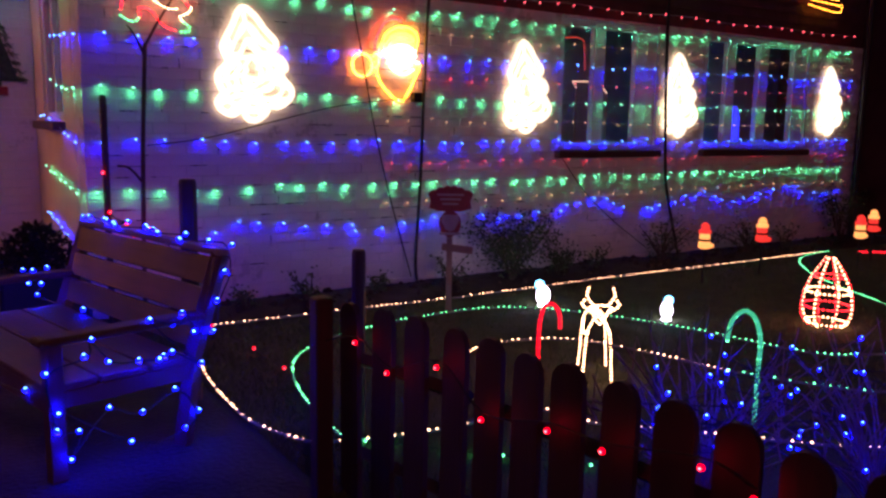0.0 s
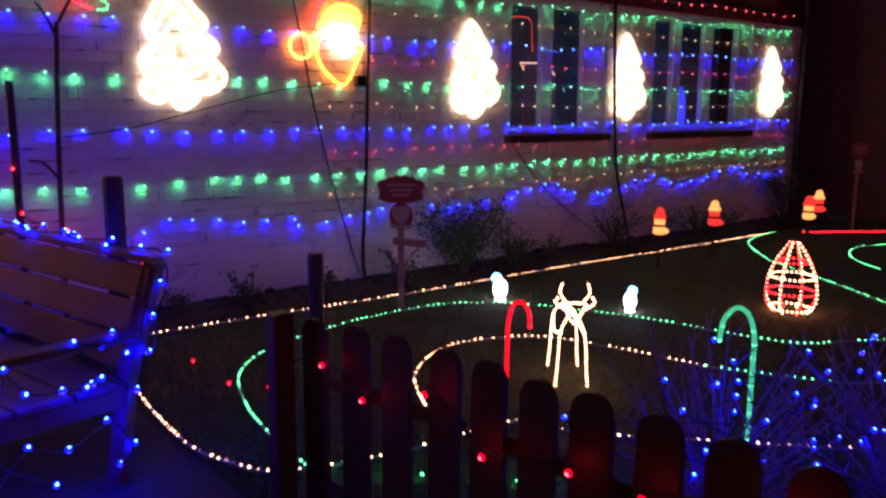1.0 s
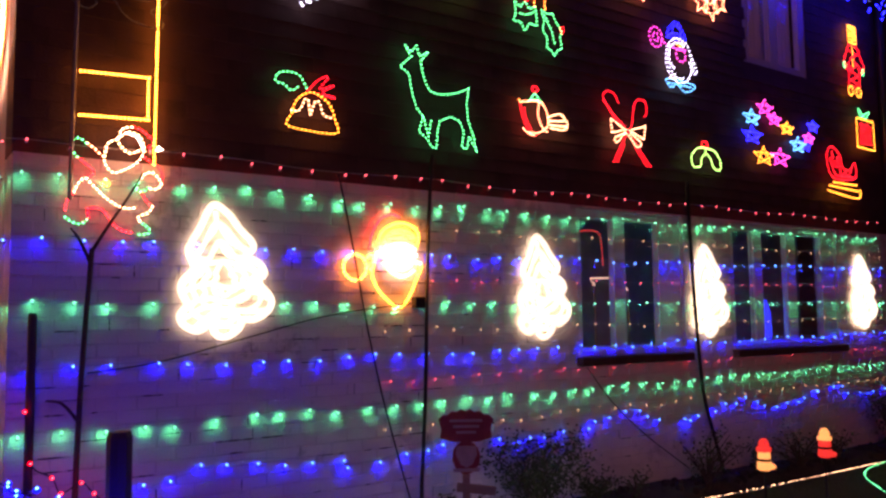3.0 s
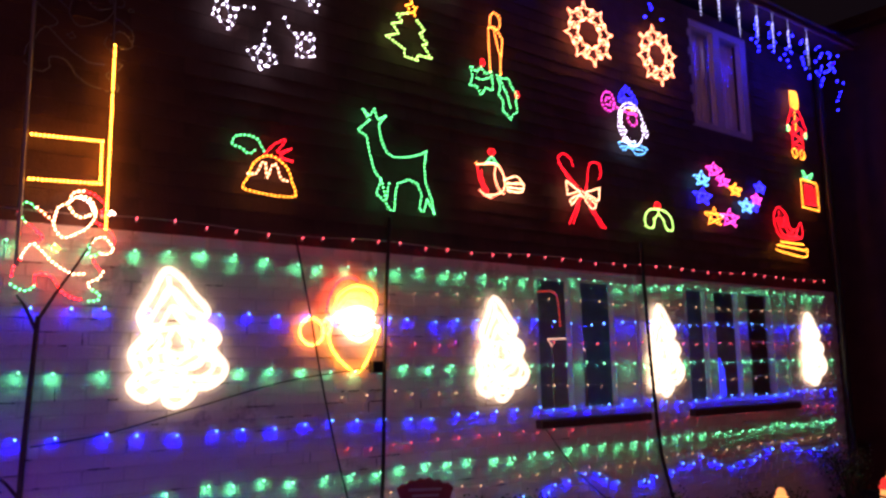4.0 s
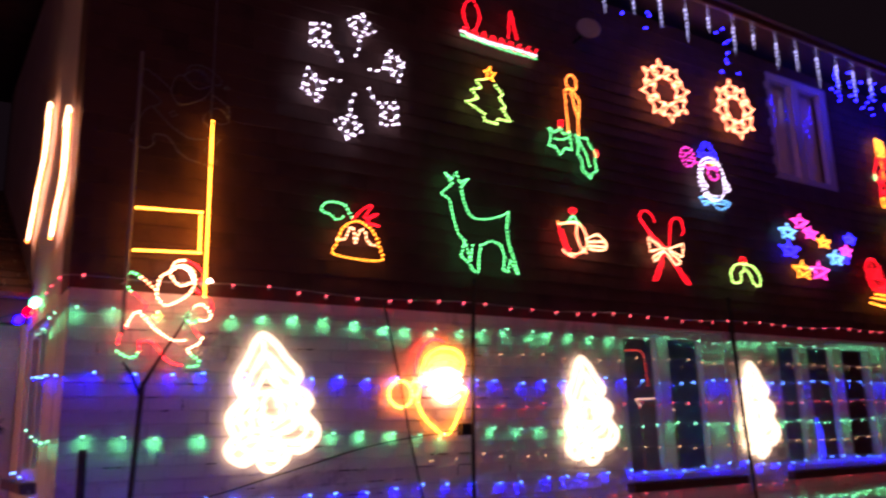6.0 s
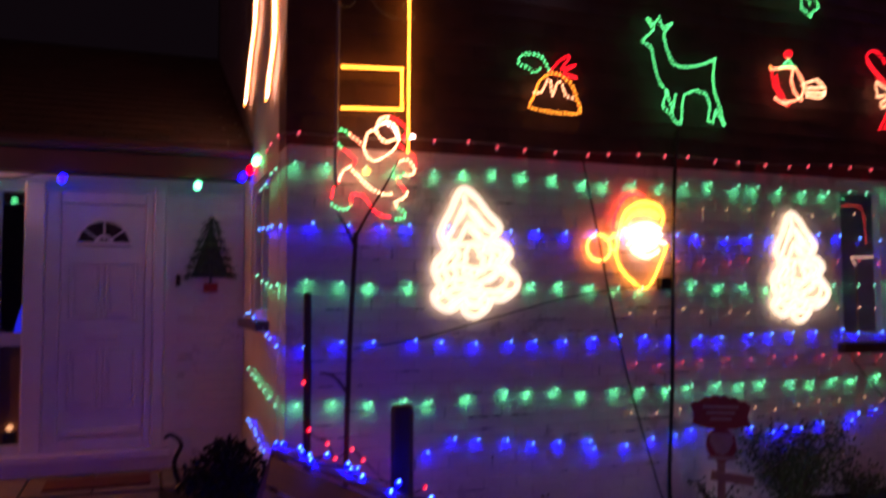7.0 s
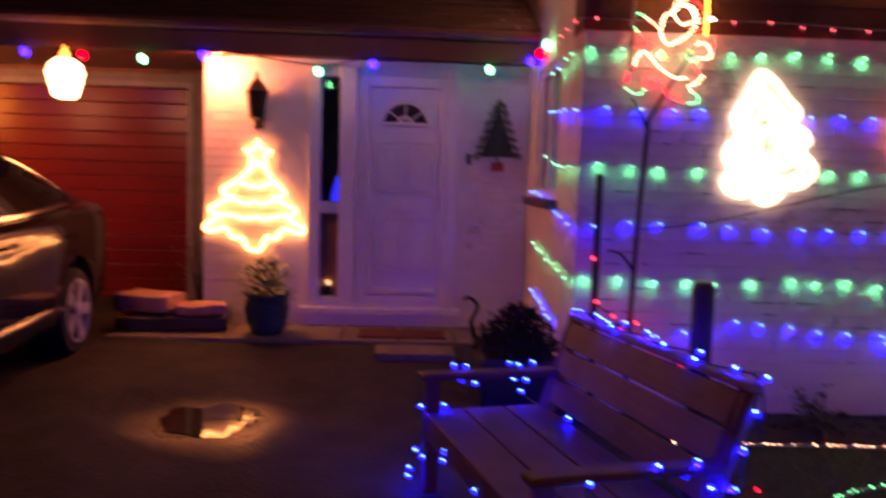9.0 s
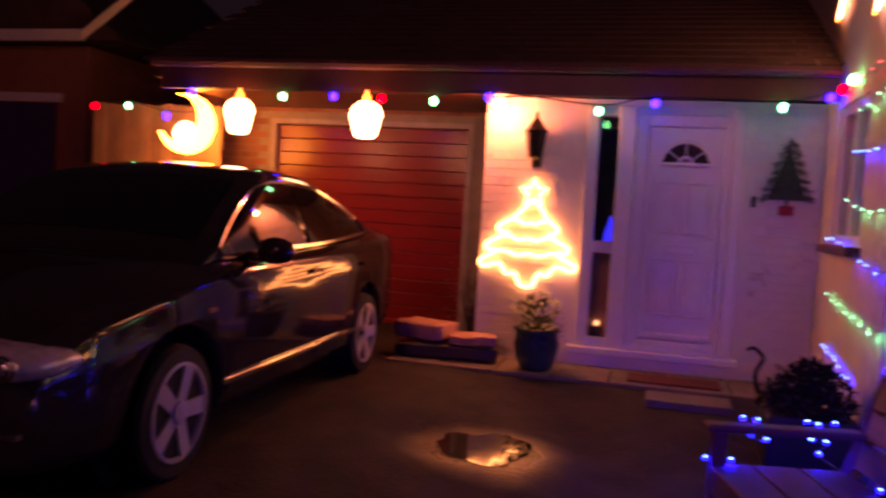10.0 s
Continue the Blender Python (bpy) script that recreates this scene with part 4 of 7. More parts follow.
# ladder with climbing figures
lad = thing("ladder_light", "amber rope light ladder fixed to the wall", "light motif", "rope light figures on the house")
yl = WALL_Y - 0.05
for nm, pts in (("rail", [(3.13, yl, 2.44), (3.14, yl, 3.55)]), ("rung", [(2.72, yl, 2.93), (3.1, yl, 2.95)]), ("rung", [(2.72, yl, 2.68), (3.1, yl, 2.70)]), ("rail", [(3.09, yl, 2.7), (3.09, yl, 2.95)])):
    bm = bmesh.new()
    for p in along(pts, 0.022):
        bead(bm, p, 0.0088)
    part(nm, bm, BRIGHT["yellow"], lad, "amber lit rope")
bm = bmesh.new()
tube(bm, [(2.68, yl, 2.2), (2.7, yl, 3.9)], 0.012, 6)
tube(bm, [(3.13, yl, 3.55), (3.14, yl, 4.4)], 0.006, 5)
part("unlit_rail", bm, CLEAR_ROPE, lad)
FIG_HEAD = [
    ("warm", [(0.49, 0.85), (0.4, 0.81), (0.36, 0.67), (0.39, 0.6), (0.46, 0.55), (0.57, 0.58), (0.71, 0.65), (0.79, 0.74), (0.8, 0.82), (0.74, 0.91), (0.62, 0.93), (0.53, 0.88)], True, True),
    ("warm", [(0.49, 0.85), (0.57, 0.77), (0.65, 0.74), (0.74, 0.77), (0.8, 0.8)], False, True),
    ("warm", [(0.52, 0.88), (0.54, 0.94), (0.6, 0.97), (0.68, 0.98)], False, True),
    ("white", [(0.62, 0.92), (0.72, 0.89), (0.77, 0.82)], False, True),
    ("red", [(0.68, 0.98), (0.77, 0.96), (0.86, 0.91), (0.91, 0.87), (0.89, 0.82), (0.84, 0.81)], False, True),
    ("white", [(0.97, 0.82), (1.01, 0.81), (0.98, 0.79), (0.95, 0.8)], True, True),
    ("red", [(0.81, 0.71), (0.88, 0.68), (0.99, 0.62), (1.02, 0.55), (1.01, 0.5)], False, True),
    ("warm", [(0.78, 0.53), (0.83, 0.57), (0.91, 0.58), (0.98, 0.53), (1.01, 0.47), (0.93, 0.43), (0.85, 0.44)], False, True),
    ("green", [(0.74, 0.5), (0.72, 0.43), (0.79, 0.4), (0.86, 0.44)], False, True),
    ("green", [(0.16, 0.79), (0.09, 0.83), (0.02, 0.8), (0.01, 0.75), (0.04, 0.69), (0.07, 0.66)], False, True),
    ("coral", [(0.18, 0.79), (0.25, 0.75), (0.36, 0.68)], False, True)]
FIG_BODY = [
    ("red", [(0.07, 0.66), (0.16, 0.61), (0.25, 0.55), (0.23, 0.51), (0.16, 0.48)], False, True),
    ("warm", [(0.05, 0.36), (0.09, 0.43), (0.16, 0.48), (0.25, 0.42), (0.37, 0.33), (0.49, 0.27), (0.59, 0.24), (0.74, 0.25)], False, True),
    ("yellow", [(0.35, 0.45), (0.4, 0.48), (0.43, 0.44), (0.38, 0.42)], True, False),
    ("red", [(0.04, 0.34), (-0.02, 0.28), (-0.04, 0.19)], False, True),
    ("green", [(-0.04, 0.13), (0.04, 0.09), (0.13, 0.08), (0.2, 0.13)], False, True),
    ("red", [(0.2, 0.14), (0.19, 0.21), (0.25, 0.23), (0.34, 0.22), (0.4, 0.17), (0.46, 0.1), (0.57, 0.04), (0.71, 0.02)], False, True),
    ("red", [(0.78, 0.39), (0.83, 0.33), (0.88, 0.28)], False, True),
    ("warm", [(0.91, 0.27), (0.86, 0.21), (0.77, 0.18), (0.75, 0.15), (0.8, 0.11)], False, True),
    ("green", [(0.8, 0.11), (0.88, 0.07), (0.86, 0.02), (0.75, 0.01)], False, True)]
FIG = FIG_HEAD + FIG_BODY
motif("climber_light", "red and warm white rope light climbing figure in a hat", (2.68, 3.17, 2.02, 2.66), FIG, y=WALL_Y - 0.045, step=0.026, glow=BRIGHT)
motif("climber_light", "unlit rope light climbing figure higher up the ladder", (2.68, 3.23, 3.24, 3.9), [("dull", p, c, s) for _, p, c, s in FIG], y=WALL_Y - 0.07)
# bearded face
motif("face_light", "orange rope light bearded face in red hat", (4.38, 5.02, 1.6, 2.26), [
    ("yellow", [(0.36, 0.5), (0.42, 0.68), (0.47, 0.8), (0.66, 0.9), (0.87, 0.87), (0.94, 0.76), (0.9, 0.64)], False, True),
    ("yellow", [(0.46, 0.66), (0.54, 0.76), (0.7, 0.8), (0.86, 0.76)], False, True),
    ("warm", [(0.48, 0.58), (0.6, 0.66), (0.76, 0.68), (0.9, 0.62)], False, True), ("warm", [(0.5, 0.47), (0.62, 0.55), (0.76, 0.53), (0.99, 0.47)], False, True),
    ("warm", [(0.54, 0.42), (0.64, 0.35), (0.76, 0.34), (0.87, 0.4)], False, True), ("white", ring(0.71, 0.51, 0.1, 8, 0.8), True, True), ("warm", [(0.58, 0.48), (0.7, 0.41), (0.84, 0.46)], False, True),
    ("yellow", [(0.36, 0.5), (0.35, 0.32), (0.47, 0.14), (0.68, 0.01), (0.82, 0.14), (0.93, 0.35), (0.99, 0.47)], False, True),
    ("red", [(0.31, 0.62), (0.35, 0.78), (0.46, 0.94), (0.6, 0.99), (0.72, 0.95)], False, True),
    ("white", [(0.46, 0.6), (0.6, 0.6), (0.78, 0.6), (0.92, 0.56)], False, True), ("yellow", [(0.5, 0.72), (0.62, 0.82), (0.8, 0.82), (0.9, 0.74)], False, True), ("amber", ring(0.14, 0.42, 0.14, 10, 0.95), True, True), ("amber", [(0.26, 0.5), (0.34, 0.56), (0.36, 0.44), (0.3, 0.38)], False, True)], bead_r=0.013, step=0.026)
# ornament on the side wall of the upper storey
STRIP_A, STRIP_B = [(7.3, 3.88), (7.42, 3.58), (7.62, 3.38), (7.78, 3.26), (7.9, 3.1)], [(6.42, 3.53), (6.46, 3.22), (6.5, 3.08), (6.66, 3.0), (6.7, 2.87)]
for strip in (STRIP_A, STRIP_B):
    motif("side_motif_light", "warm rope light candle on the upper side wall", (0, 1, 0, 1), [
        (c, [(a + o + 0.025 * (-1) ** k, b - 0.2 * o) for k, (a, b) in enumerate(strip)], False, True) for c, o in (("amber", 0.0), ("white", 0.07), ("amber", 0.13))]
        + [("warm", [(strip[0][0], strip[0][1]), (strip[0][0] + 0.1, strip[0][1] + 0.06), (strip[0][0] + 0.2, strip[0][1] - 0.04)], False, True)], side=X0 - 0.04, bead_r=0.011, step=0.024)

# ---------------------------------------------------------------- bright white trees
def white_tree(bx):
    x0, x1, z0, z1 = bx
    y = WALL_Y - 0.034
    ob = thing("tree_light", "dazzling white rope light tree on the wall", "light motif", "white trees on the wall")

    def at(u, v):
        return (x0 + u * (x1 - x0), y, z0 + v * (z1 - z0))
    out = [(0.39, 0.99), (0.53, 0.92), (0.64, 0.82), (0.77, 0.73), (0.79, 0.67), (0.71, 0.61), (0.86, 0.56), (0.92, 0.48), (0.84, 0.42), (0.97, 0.32), (1.0, 0.25), (0.94, 0.18), (0.81, 0.13), (0.69, 0.13), (0.64, 0.06), (0.5, 0.0), (0.39, 0.03), (0.35, 0.11), (0.22, 0.05), (0.08, 0.09), (0.03, 0.16), (0.1, 0.24), (0.04, 0.34), (0.06, 0.42), (0.17, 0.51), (0.11, 0.62), (0.13, 0.69), (0.23, 0.82), (0.31, 0.95)]
    rows = [("outline", out, True)]
    for run in ([(0.14, 0.58), (0.31, 0.58), (0.42, 0.7), (0.53, 0.61), (0.77, 0.6)],
                [(0.38, 0.94), (0.39, 0.82), (0.29, 0.72)],
                [(0.44, 0.82), (0.57, 0.7), (0.72, 0.67)],
                [(0.07, 0.4), (0.22, 0.52), (0.42, 0.56), (0.61, 0.55), (0.89, 0.48)],
                [(0.07, 0.34), (0.33, 0.4), (0.53, 0.37), (0.89, 0.42)],
                [(0.08, 0.23), (0.33, 0.29), (0.53, 0.26), (0.78, 0.34), (0.97, 0.29)],
                [(0.07, 0.14), (0.28, 0.22), (0.5, 0.21), (0.72, 0.19), (0.94, 0.2)],
                [(0.17, 0.07), (0.36, 0.16), (0.57, 0.16), (0.69, 0.13)],
                [(0.39, 0.08), (0.5, 0.08), (0.64, 0.07)]):
        rows.append(("garland", run, False))
    for q in (0.76, 0.52, 0.26):
        rows.append(("inner_outline", [(0.49 + (u - 0.49) * q, 0.42 + (v - 0.42) * q) for u, v in out], True))
    for nm, pts, closed in rows:
        bm = bmesh.new()
        tube(bm, smooth_line([at(u, v) for u, v in pts], 4, closed), 0.02 if nm == "outline" else 0.013, 6, closed)
        part(nm, bm, TREE_WHITE, ob)


for bx in TREES:
    white_tree(bx)

# warm tree by the door
ob = thing("door_tree_light", "warm white rope light tree with star beside the door", "light motif", "rope light figures on the house")
yb = DOOR_Y - 0.04
tree_runs = [("star", [(0.1 + u, 1.68 + v) for u, v in star(0, 0, 0.12)], True),
             ("outline", [(0.1, 1.6), (0.18, 1.54), (0.22, 1.46), (0.32, 1.38), (0.3, 1.33), (0.24, 1.32), (0.32, 1.27), (0.42, 1.22), (0.4, 1.17), (0.32, 1.17), (0.4, 1.11), (0.49, 1.07), (0.46, 1.02), (0.33, 1.05), (0.25, 0.97), (0.18, 0.98), (0.12, 0.87), (0.02, 0.88), (-0.03, 0.97), (-0.11, 0.97), (-0.17, 1.05), (-0.31, 1.02), (-0.34, 1.07), (-0.2, 1.16), (-0.27, 1.17), (-0.29, 1.22), (-0.11, 1.32), (-0.17, 1.33), (-0.19, 1.38), (-0.06, 1.46), (0.02, 1.54)], True)]
for z, a, b in ((1.43, -0.06, 0.22), (1.29, -0.16, 0.3), (1.16, -0.22, 0.38)):
    tree_runs.append(("garland", [(a + (b - a) * k / 6, z - 0.03 * math.sin(math.pi * k / 6) + 0.018 * (k % 2)) for k in range(7)], False))
for nm, pts, closed in tree_runs:
    bm = bmesh.new()
    tube(bm, smooth_line([(x, yb, z) for x, z in pts], 4, closed) if nm != "star" else [(x, yb, z) for x, z in pts], 0.015, 6, closed)
    part(nm, bm, TREE_WARM, ob)

# ---------------------------------------------------------------- icicle lights on the eaves
ICE_WHITE, ICE_BLUE = lit("icicle_white", (0.5, 0.6, 1.0), 2.0), lit("icicle_blue", (0.002, 0.008, 1.0), 80)
ice = thing("icicle_lights", "white and blue icicle lights along the eaves", "fairy lights")
for k, x in enumerate((5.55, 5.9, 6.3, 6.65, 6.99, 7.33, 7.64, 8.0, 8.3, 8.66, 8.99, 9.35, 9.7, 10.01, 10.34, 10.75)):
    n = (6, 4, 7, 5, 6, 7, 3, 6, 3, 6, 5, 7, 6, 7, 5, 8)[k]
    bm = bmesh.new()
    for j in range(n):
        bead(bm, (x + 0.006 * math.sin(j * 3 + k), 5.872, EAVE - 0.1 - j * 0.042), 0.013 - 0.0012 * j, 1.5)
    tube(bm, [(x, 5.868, EAVE + 0.045), (x, 5.872, EAVE - 0.12 - n * 0.042)], 0.0014, 4)
    part("icicle", bm, ICE_WHITE, ice, "white icicle strand")["kind"] = "stuff"
bm = bmesh.new()
tube(bm, [(5.3 + 0.21 * k, 5.866, EAVE + 0.042 - 0.012 * (k % 2)) for k in range(32)], 0.004, 4)
part("cable", bm, CLEAR_CABLE, ice)
random.seed(71)
for x, n, reach in ((6.8, 5, 0.4), (7.9, 9, 0.55), (9.75, 10, 0.4), (10.1, 8, 0.35), (10.4, 10, 0.45), (10.8, 10, 0.5), (11.15, 14, 0.5), (11.4, 9, 0.4), (11.55, 9, 0.75)):
    bm = bmesh.new()
    for j in range(n):
        bead(bm, (x + random.gauss(0, 0.07), 5.93, EAVE - 0.06 - reach * (j + random.random()) / n), 0.0095)
    part("icicle", bm, ICE_BLUE, ice, "blue strand")["kind"] = "stuff"

# ---------------------------------------------------------------- bulbs and lamps along the porch
porch = thing("porch_string", "string of large coloured bulbs under the porch fascia", "fairy lights")
cols = [(-4.6, "red", 2.36), (-4.2, "green", 2.37), (-3.75, "blue", 2.28), (-3.35, "green", 2.3), (-3.01, "blue", 2.42), (-2.11, "green", 2.4), (-1.63, "blue", 2.41), (-1.19, "red", 2.4), (-0.73, "green", 2.39), (-0.26, "blue", 2.43), (0.64, "green", 2.34), (1.07, "blue", 2.41), (2.0, "green", 2.4), (2.33, "blue", 2.48)]
bm = bmesh.new()
tube(bm, smooth_line([(x, 7.87 if x > -3.2 else 8.6, z + 0.05) for x, c, z in cols], 4), 0.006, 5)
part("cable", bm, CABLE, porch)
for x, c, z in cols:
    bm = bmesh.new()
    ball(bm, (x, 7.87 if x > -3.2 else 8.6, z), 0.032, (1, 1, 1.2), 1)
    part("bulb", bm, BIG_BULB[c], porch, "large %s bulb" % c)
for p, c in (((2.36, 7.6, 2.5), "red"), ((2.36, 7.3, 2.52), "green")):
    bm = bmesh.new()
    ball(bm, p, 0.035, (1, 1, 1.2), 1)
    part("bulb", bm, BIG_BULB[c], porch, "large %s bulb" % c)


def hung_lantern(x):
    ob = thing("hanging_lantern", "glowing six-sided lantern hung from the fascia", "lantern", "lanterns under the porch", at=(x, 7.86, 2.06))
    bm = bmesh.new()
    lathe(bm, [(0.07, 0.0), (0.1, 0.02), (0.15, 0.2), (0.12, 0.27), (0.06, 0.31)], 6)
    part("glowing_panes", bm, LANTERN_WHITE, ob)
    bm = bmesh.new()
    lathe(bm, [(0.03, 0.315), (0.035, 0.34), (0.015, 0.38), (0.004, 0.41)], 8)
    part("cap", bm, GLOW["orange"], ob, "orange lit cap")
    bm = bmesh.new()
    for k in range(6):
        a = k * math.pi / 3
        tube(bm, [(r * math.cos(a), r * math.sin(a), z) for r, z in ((0.072, 0), (0.153, 0.2), (0.062, 0.31))], 0.005, 4)
    part("frame", bm, UPVC, ob)
    bm = bmesh.new()
    tube(bm, [(0, 0, 0.4), (0, 0.02, 0.46)], 0.004, 4)
    part("hook", bm, BLACK, ob)


hung_lantern(-2.52)
hung_lantern(-1.32)
moon = thing("moon_light", "glowing yellow crescent moon lamp", "light motif")
bm = bmesh.new()
cres = [(0.3 * math.cos(a), 0.3 * math.sin(a)) for a in [math.radians(-150 + 15 * k) for k in range(18)]] + [(-0.1 + 0.24 * math.cos(a), 0.06 + 0.24 * math.sin(a)) for a in [math.radians(95 - 15 * k) for k in range(17)]]
prism(bm, [(-3.5 + x, 2.2 + z) for x, z in cres], 8.55, 8.62)
part("crescent", bm, MOON_LIT, moon)
bm = bmesh.new()
ball(bm, (-3.5, 8.56, 2.1), 0.13, (1, 0.5, 1), 2)
part("face_bulge", bm, LANTERN_WHITE, moon)
bm = bmesh.new()
tube(bm, [(-3.45, 8.6, 2.48), (-3.3, 8.3, 2.6)], 0.005, 4)
part("hanger", bm, BLACK, moon)

wl = thing("wall_lantern", "unlit black iron coach lantern on the white wall", "lantern")
bm = bmesh.new()
lathe(bm, [(0.03, 1.96), (0.06, 1.98), (0.09, 2.18), (0.1, 2.2), (0.05, 2.27), (0.02, 2.31), (0.01, 2.36)], 6, 0.1, DOOR_Y - 0.13)
part("cage", bm, IRON, wl)
bm = bmesh.new()
lathe(bm, [(0.055, 2.0), (0.075, 2.17)], 6, 0.1, DOOR_Y - 0.135)
part("glass_body", bm, surface("smoked_lantern_glass", (0.2, 0.1, 0.07), 0.1), wl)
bm = bmesh.new()
tube(bm, smooth_line([(0.1, DOOR_Y - 0.13, 1.96), (0.1, DOOR_Y - 0.12, 1.9), (0.1, DOOR_Y - 0.03, 1.92), (0.1, DOOR_Y, 2.0)], 5), 0.012, 6)
box(bm, 0.06, 0.14, DOOR_Y - 0.025, DOOR_Y - 0.002, 1.9, 2.06, 0.006)
part("bracket", bm, IRON, wl)
pl = bpy.data.lights.new("porch_lamp", "POINT")
pl.energy, pl.color, pl.shadow_soft_size = 31.0, (1.0, 0.27, 0.08), 0.05
lo = new("porch_lamp", pl)
lo.location = (-0.2, 8.1, 2.36)
pb = thing("porch_bulb", "glowing bare lamp under the porch", "lamp")
bm = bmesh.new()
ball(bm, (-0.22, 8.15, 2.42), 0.05, sub=2)
part("globe", bm, LANTERN_WHITE, pb)
bm = bmesh.new()
tube(bm, [(-0.22, 8.15, 2.46), (-0.22, 8.15, 2.53)], 0.025, 8)
part("holder", bm, UPVC, pb)

wt = thing("tinsel_tree", "dark green tinsel tree hanging on the wall", "wall ornament")
bm = bmesh.new()
random.seed(4)
for tier in range(7):
    zt, hw = 1.73 + 0.068 * tier, 0.2 * (1 - tier / 7.6)
    for k in range(130 - 14 * tier):
        u = random.uniform(-1, 1)
        p = Vector((2.135 + u * hw + random.gauss(0, 0.008), DOOR_Y - 0.03 - random.random() * 0.045, zt + 0.06 * (1 - abs(u)) + random.gauss(0, 0.012)))
        d = Vector((u * 0.8 + random.gauss(0, 0.35), -0.35, -0.55 + random.gauss(0, 0.35))).normalized() * random.uniform(0.025, 0.05)
        q = d.cross(Vector((0, 1, 0.2))).normalized() * 0.005
        bm.faces.new([bm.verts.new(p + w) for w in (q, d, -q)])
tube(bm, [(2.135, DOOR_Y - 0.02, 1.66), (2.135, DOOR_Y - 0.02, 2.19)], 0.012, 6)
prism(bm, [(1.99, 1.72), (2.28, 1.72), (2.135, 2.16)], DOOR_Y - 0.022, DOOR_Y - 0.006)
part("foliage", bm, TINSEL, wt)
part("tub", B(2.08, 2.19, DOOR_Y - 0.06, DOOR_Y - 0.004, 1.6, 1.675, bevel=0.01), RED_BOW, wt, "red tub")
bp = thing("bell_push", "small dark doorbell box on the wall", "doorbell")
part("case", B(1.84 + 0.03, 1.905, DOOR_Y - 0.03, DOOR_Y - 0.002, 1.65, 1.74, bevel=0.006), BLACK, bp)

# ---------------------------------------------------------------- lawn: rope lights
def lawn_rope(color, pts, label, r=0.0068, step=0.042):
    ob = thing("lawn_rope_light", label, "rope light", "rope lights laid on the lawn")
    line = smooth_line([(x, y, 0.025) for x, y in pts], 8)
    bm = bmesh.new()
    for p in along(line, step):
        bead(bm, p + Vector((0, 0, random.uniform(-0.003, 0.004))), r, 1.0)
    part("lamp_run", bm, GLOW[color], ob)["kind"] = "stuff"
    bm = bmesh.new()
    tube(bm, [p - Vector((0, 0, 0.004)) for p in line], 0.008, 5)
    part("sleeve", bm, CLEAR_ROPE, ob)


lawn_rope("warm", [(2.95, 5.85), (3.88, 5.83), (4.64, 5.79), (5.66, 5.78), (6.97, 5.8), (8.49, 5.76), (10.4, 5.76)], "warm white rope light edging the flower bed")
lawn_rope("warm", [(2.78, 5.1), (2.7, 4.71), (2.66, 4.06), (2.73, 3.74), (2.86, 3.55), (3.3, 3.42), (3.97, 3.36), (4.06, 3.1), (4.44, 2.69), (4.68, 2.44), (4.96, 2.18), (5.6, 1.7)], "warm white rope light along the front of the lawn")
lawn_rope("green", [(2.95, 3.5), (2.97, 3.79), (3.05, 4.27), (3.24, 4.77), (3.57, 5.09), (4.0, 5.25), (4.47, 5.35), (5.13, 5.33), (5.62, 4.9), (5.96, 4.1), (6.16, 3.27), (6.52, 3.03), (7.2, 2.6)], "green rope light looping over the lawn")
lawn_rope("warm", [(3.7, 3.7), (3.95, 4.15), (4.31, 4.43), (4.62, 4.49), (5.03, 4.31), (5.22, 3.88), (5.35, 3.3)], "warm rope light curving across the lawn")
lawn_rope("green", [(5.35, 3.3), (5.62, 2.78), (5.85, 2.57), (6.6, 2.2)], "pale green rope light across the lawn")
lawn_rope("green", [(10.42, 5.76), (9.8, 5.66), (9.33, 5.43), (8.8, 4.95), (8.63, 4.75), (8.1, 3.9), (7.77, 3.4), (7.5, 2.9)], "green rope light at the far side of the lawn")
lawn_rope("green", [(10.8, 4.5), (10.48, 4.58), (10.07, 4.66), (9.6, 4.5), (9.28, 4.26), (9.03, 3.94)], "short green rope light on the lawn")
lawn_rope("red", [(10.7, 5.55), (11.16, 5.22), (11.6, 4.9), (12.2, 4.4)], "red rope light at the end of the lawn", r=0.012)

# lit figures on the lawn
RIGHT = Vector((0.77, -0.64, 0))
AWAY = Vector((0.64, 0.77, 0))


def figure(name, label, at, runs, r=0.011, step=0.024, frame_r=0.006, glow=GLOW, core=None):
    ob = thing(name, label, "light figure", "lit figures on the lawn")
    at = Vector(at)
    for color, pts, closed in runs:
        line = smooth_line([at + RIGHT * a + AWAY * d + Vector((0, 0, z)) for a, d, z in pts], 5, closed)
        bm = bmesh.new()
        for p in along(line, step, closed):
            bead(bm, p, r)
        part(color + "_lamp_run", bm, glow[color], ob)["kind"] = "stuff"
        part("wire", tube(bmesh.new(), line, frame_r, 5, closed), core or glow[color], ob)
    return ob


deer = [("warm", [(sx * 0.085, y, 0.0), (sx * 0.075, y, 0.12), (sx * 0.07, y, 0.222), (sx * 0.055, y + 0.02, 0.32), (0.0, y + 0.03, h)], False) for sx in (-1, 1) for y, h in ((0.0, 0.42), (0.35, 0.377))]
deer += [("warm", [(sx * 0.06, 0.0, 0.3), (sx * 0.075, 0.18, 0.27), (sx * 0.06, 0.35, 0.3)], False) for sx in (-1, 1)]
deer += [("warm", [(0, 0, 0.42), (0, 0.15, 0.385), (0, 0.35, 0.377)], False),
         ("warm", [(0.0, -0.02, 0.36), (-0.055, -0.05, 0.46), (-0.03, -0.1, 0.44), (0.0, -0.12, 0.41), (0.03, -0.1, 0.44), (0.055, -0.05, 0.46)], True), ("warm", [(-0.03, -0.06, 0.47), (0.0, -0.08, 0.48), (0.03, -0.06, 0.47)], False)]
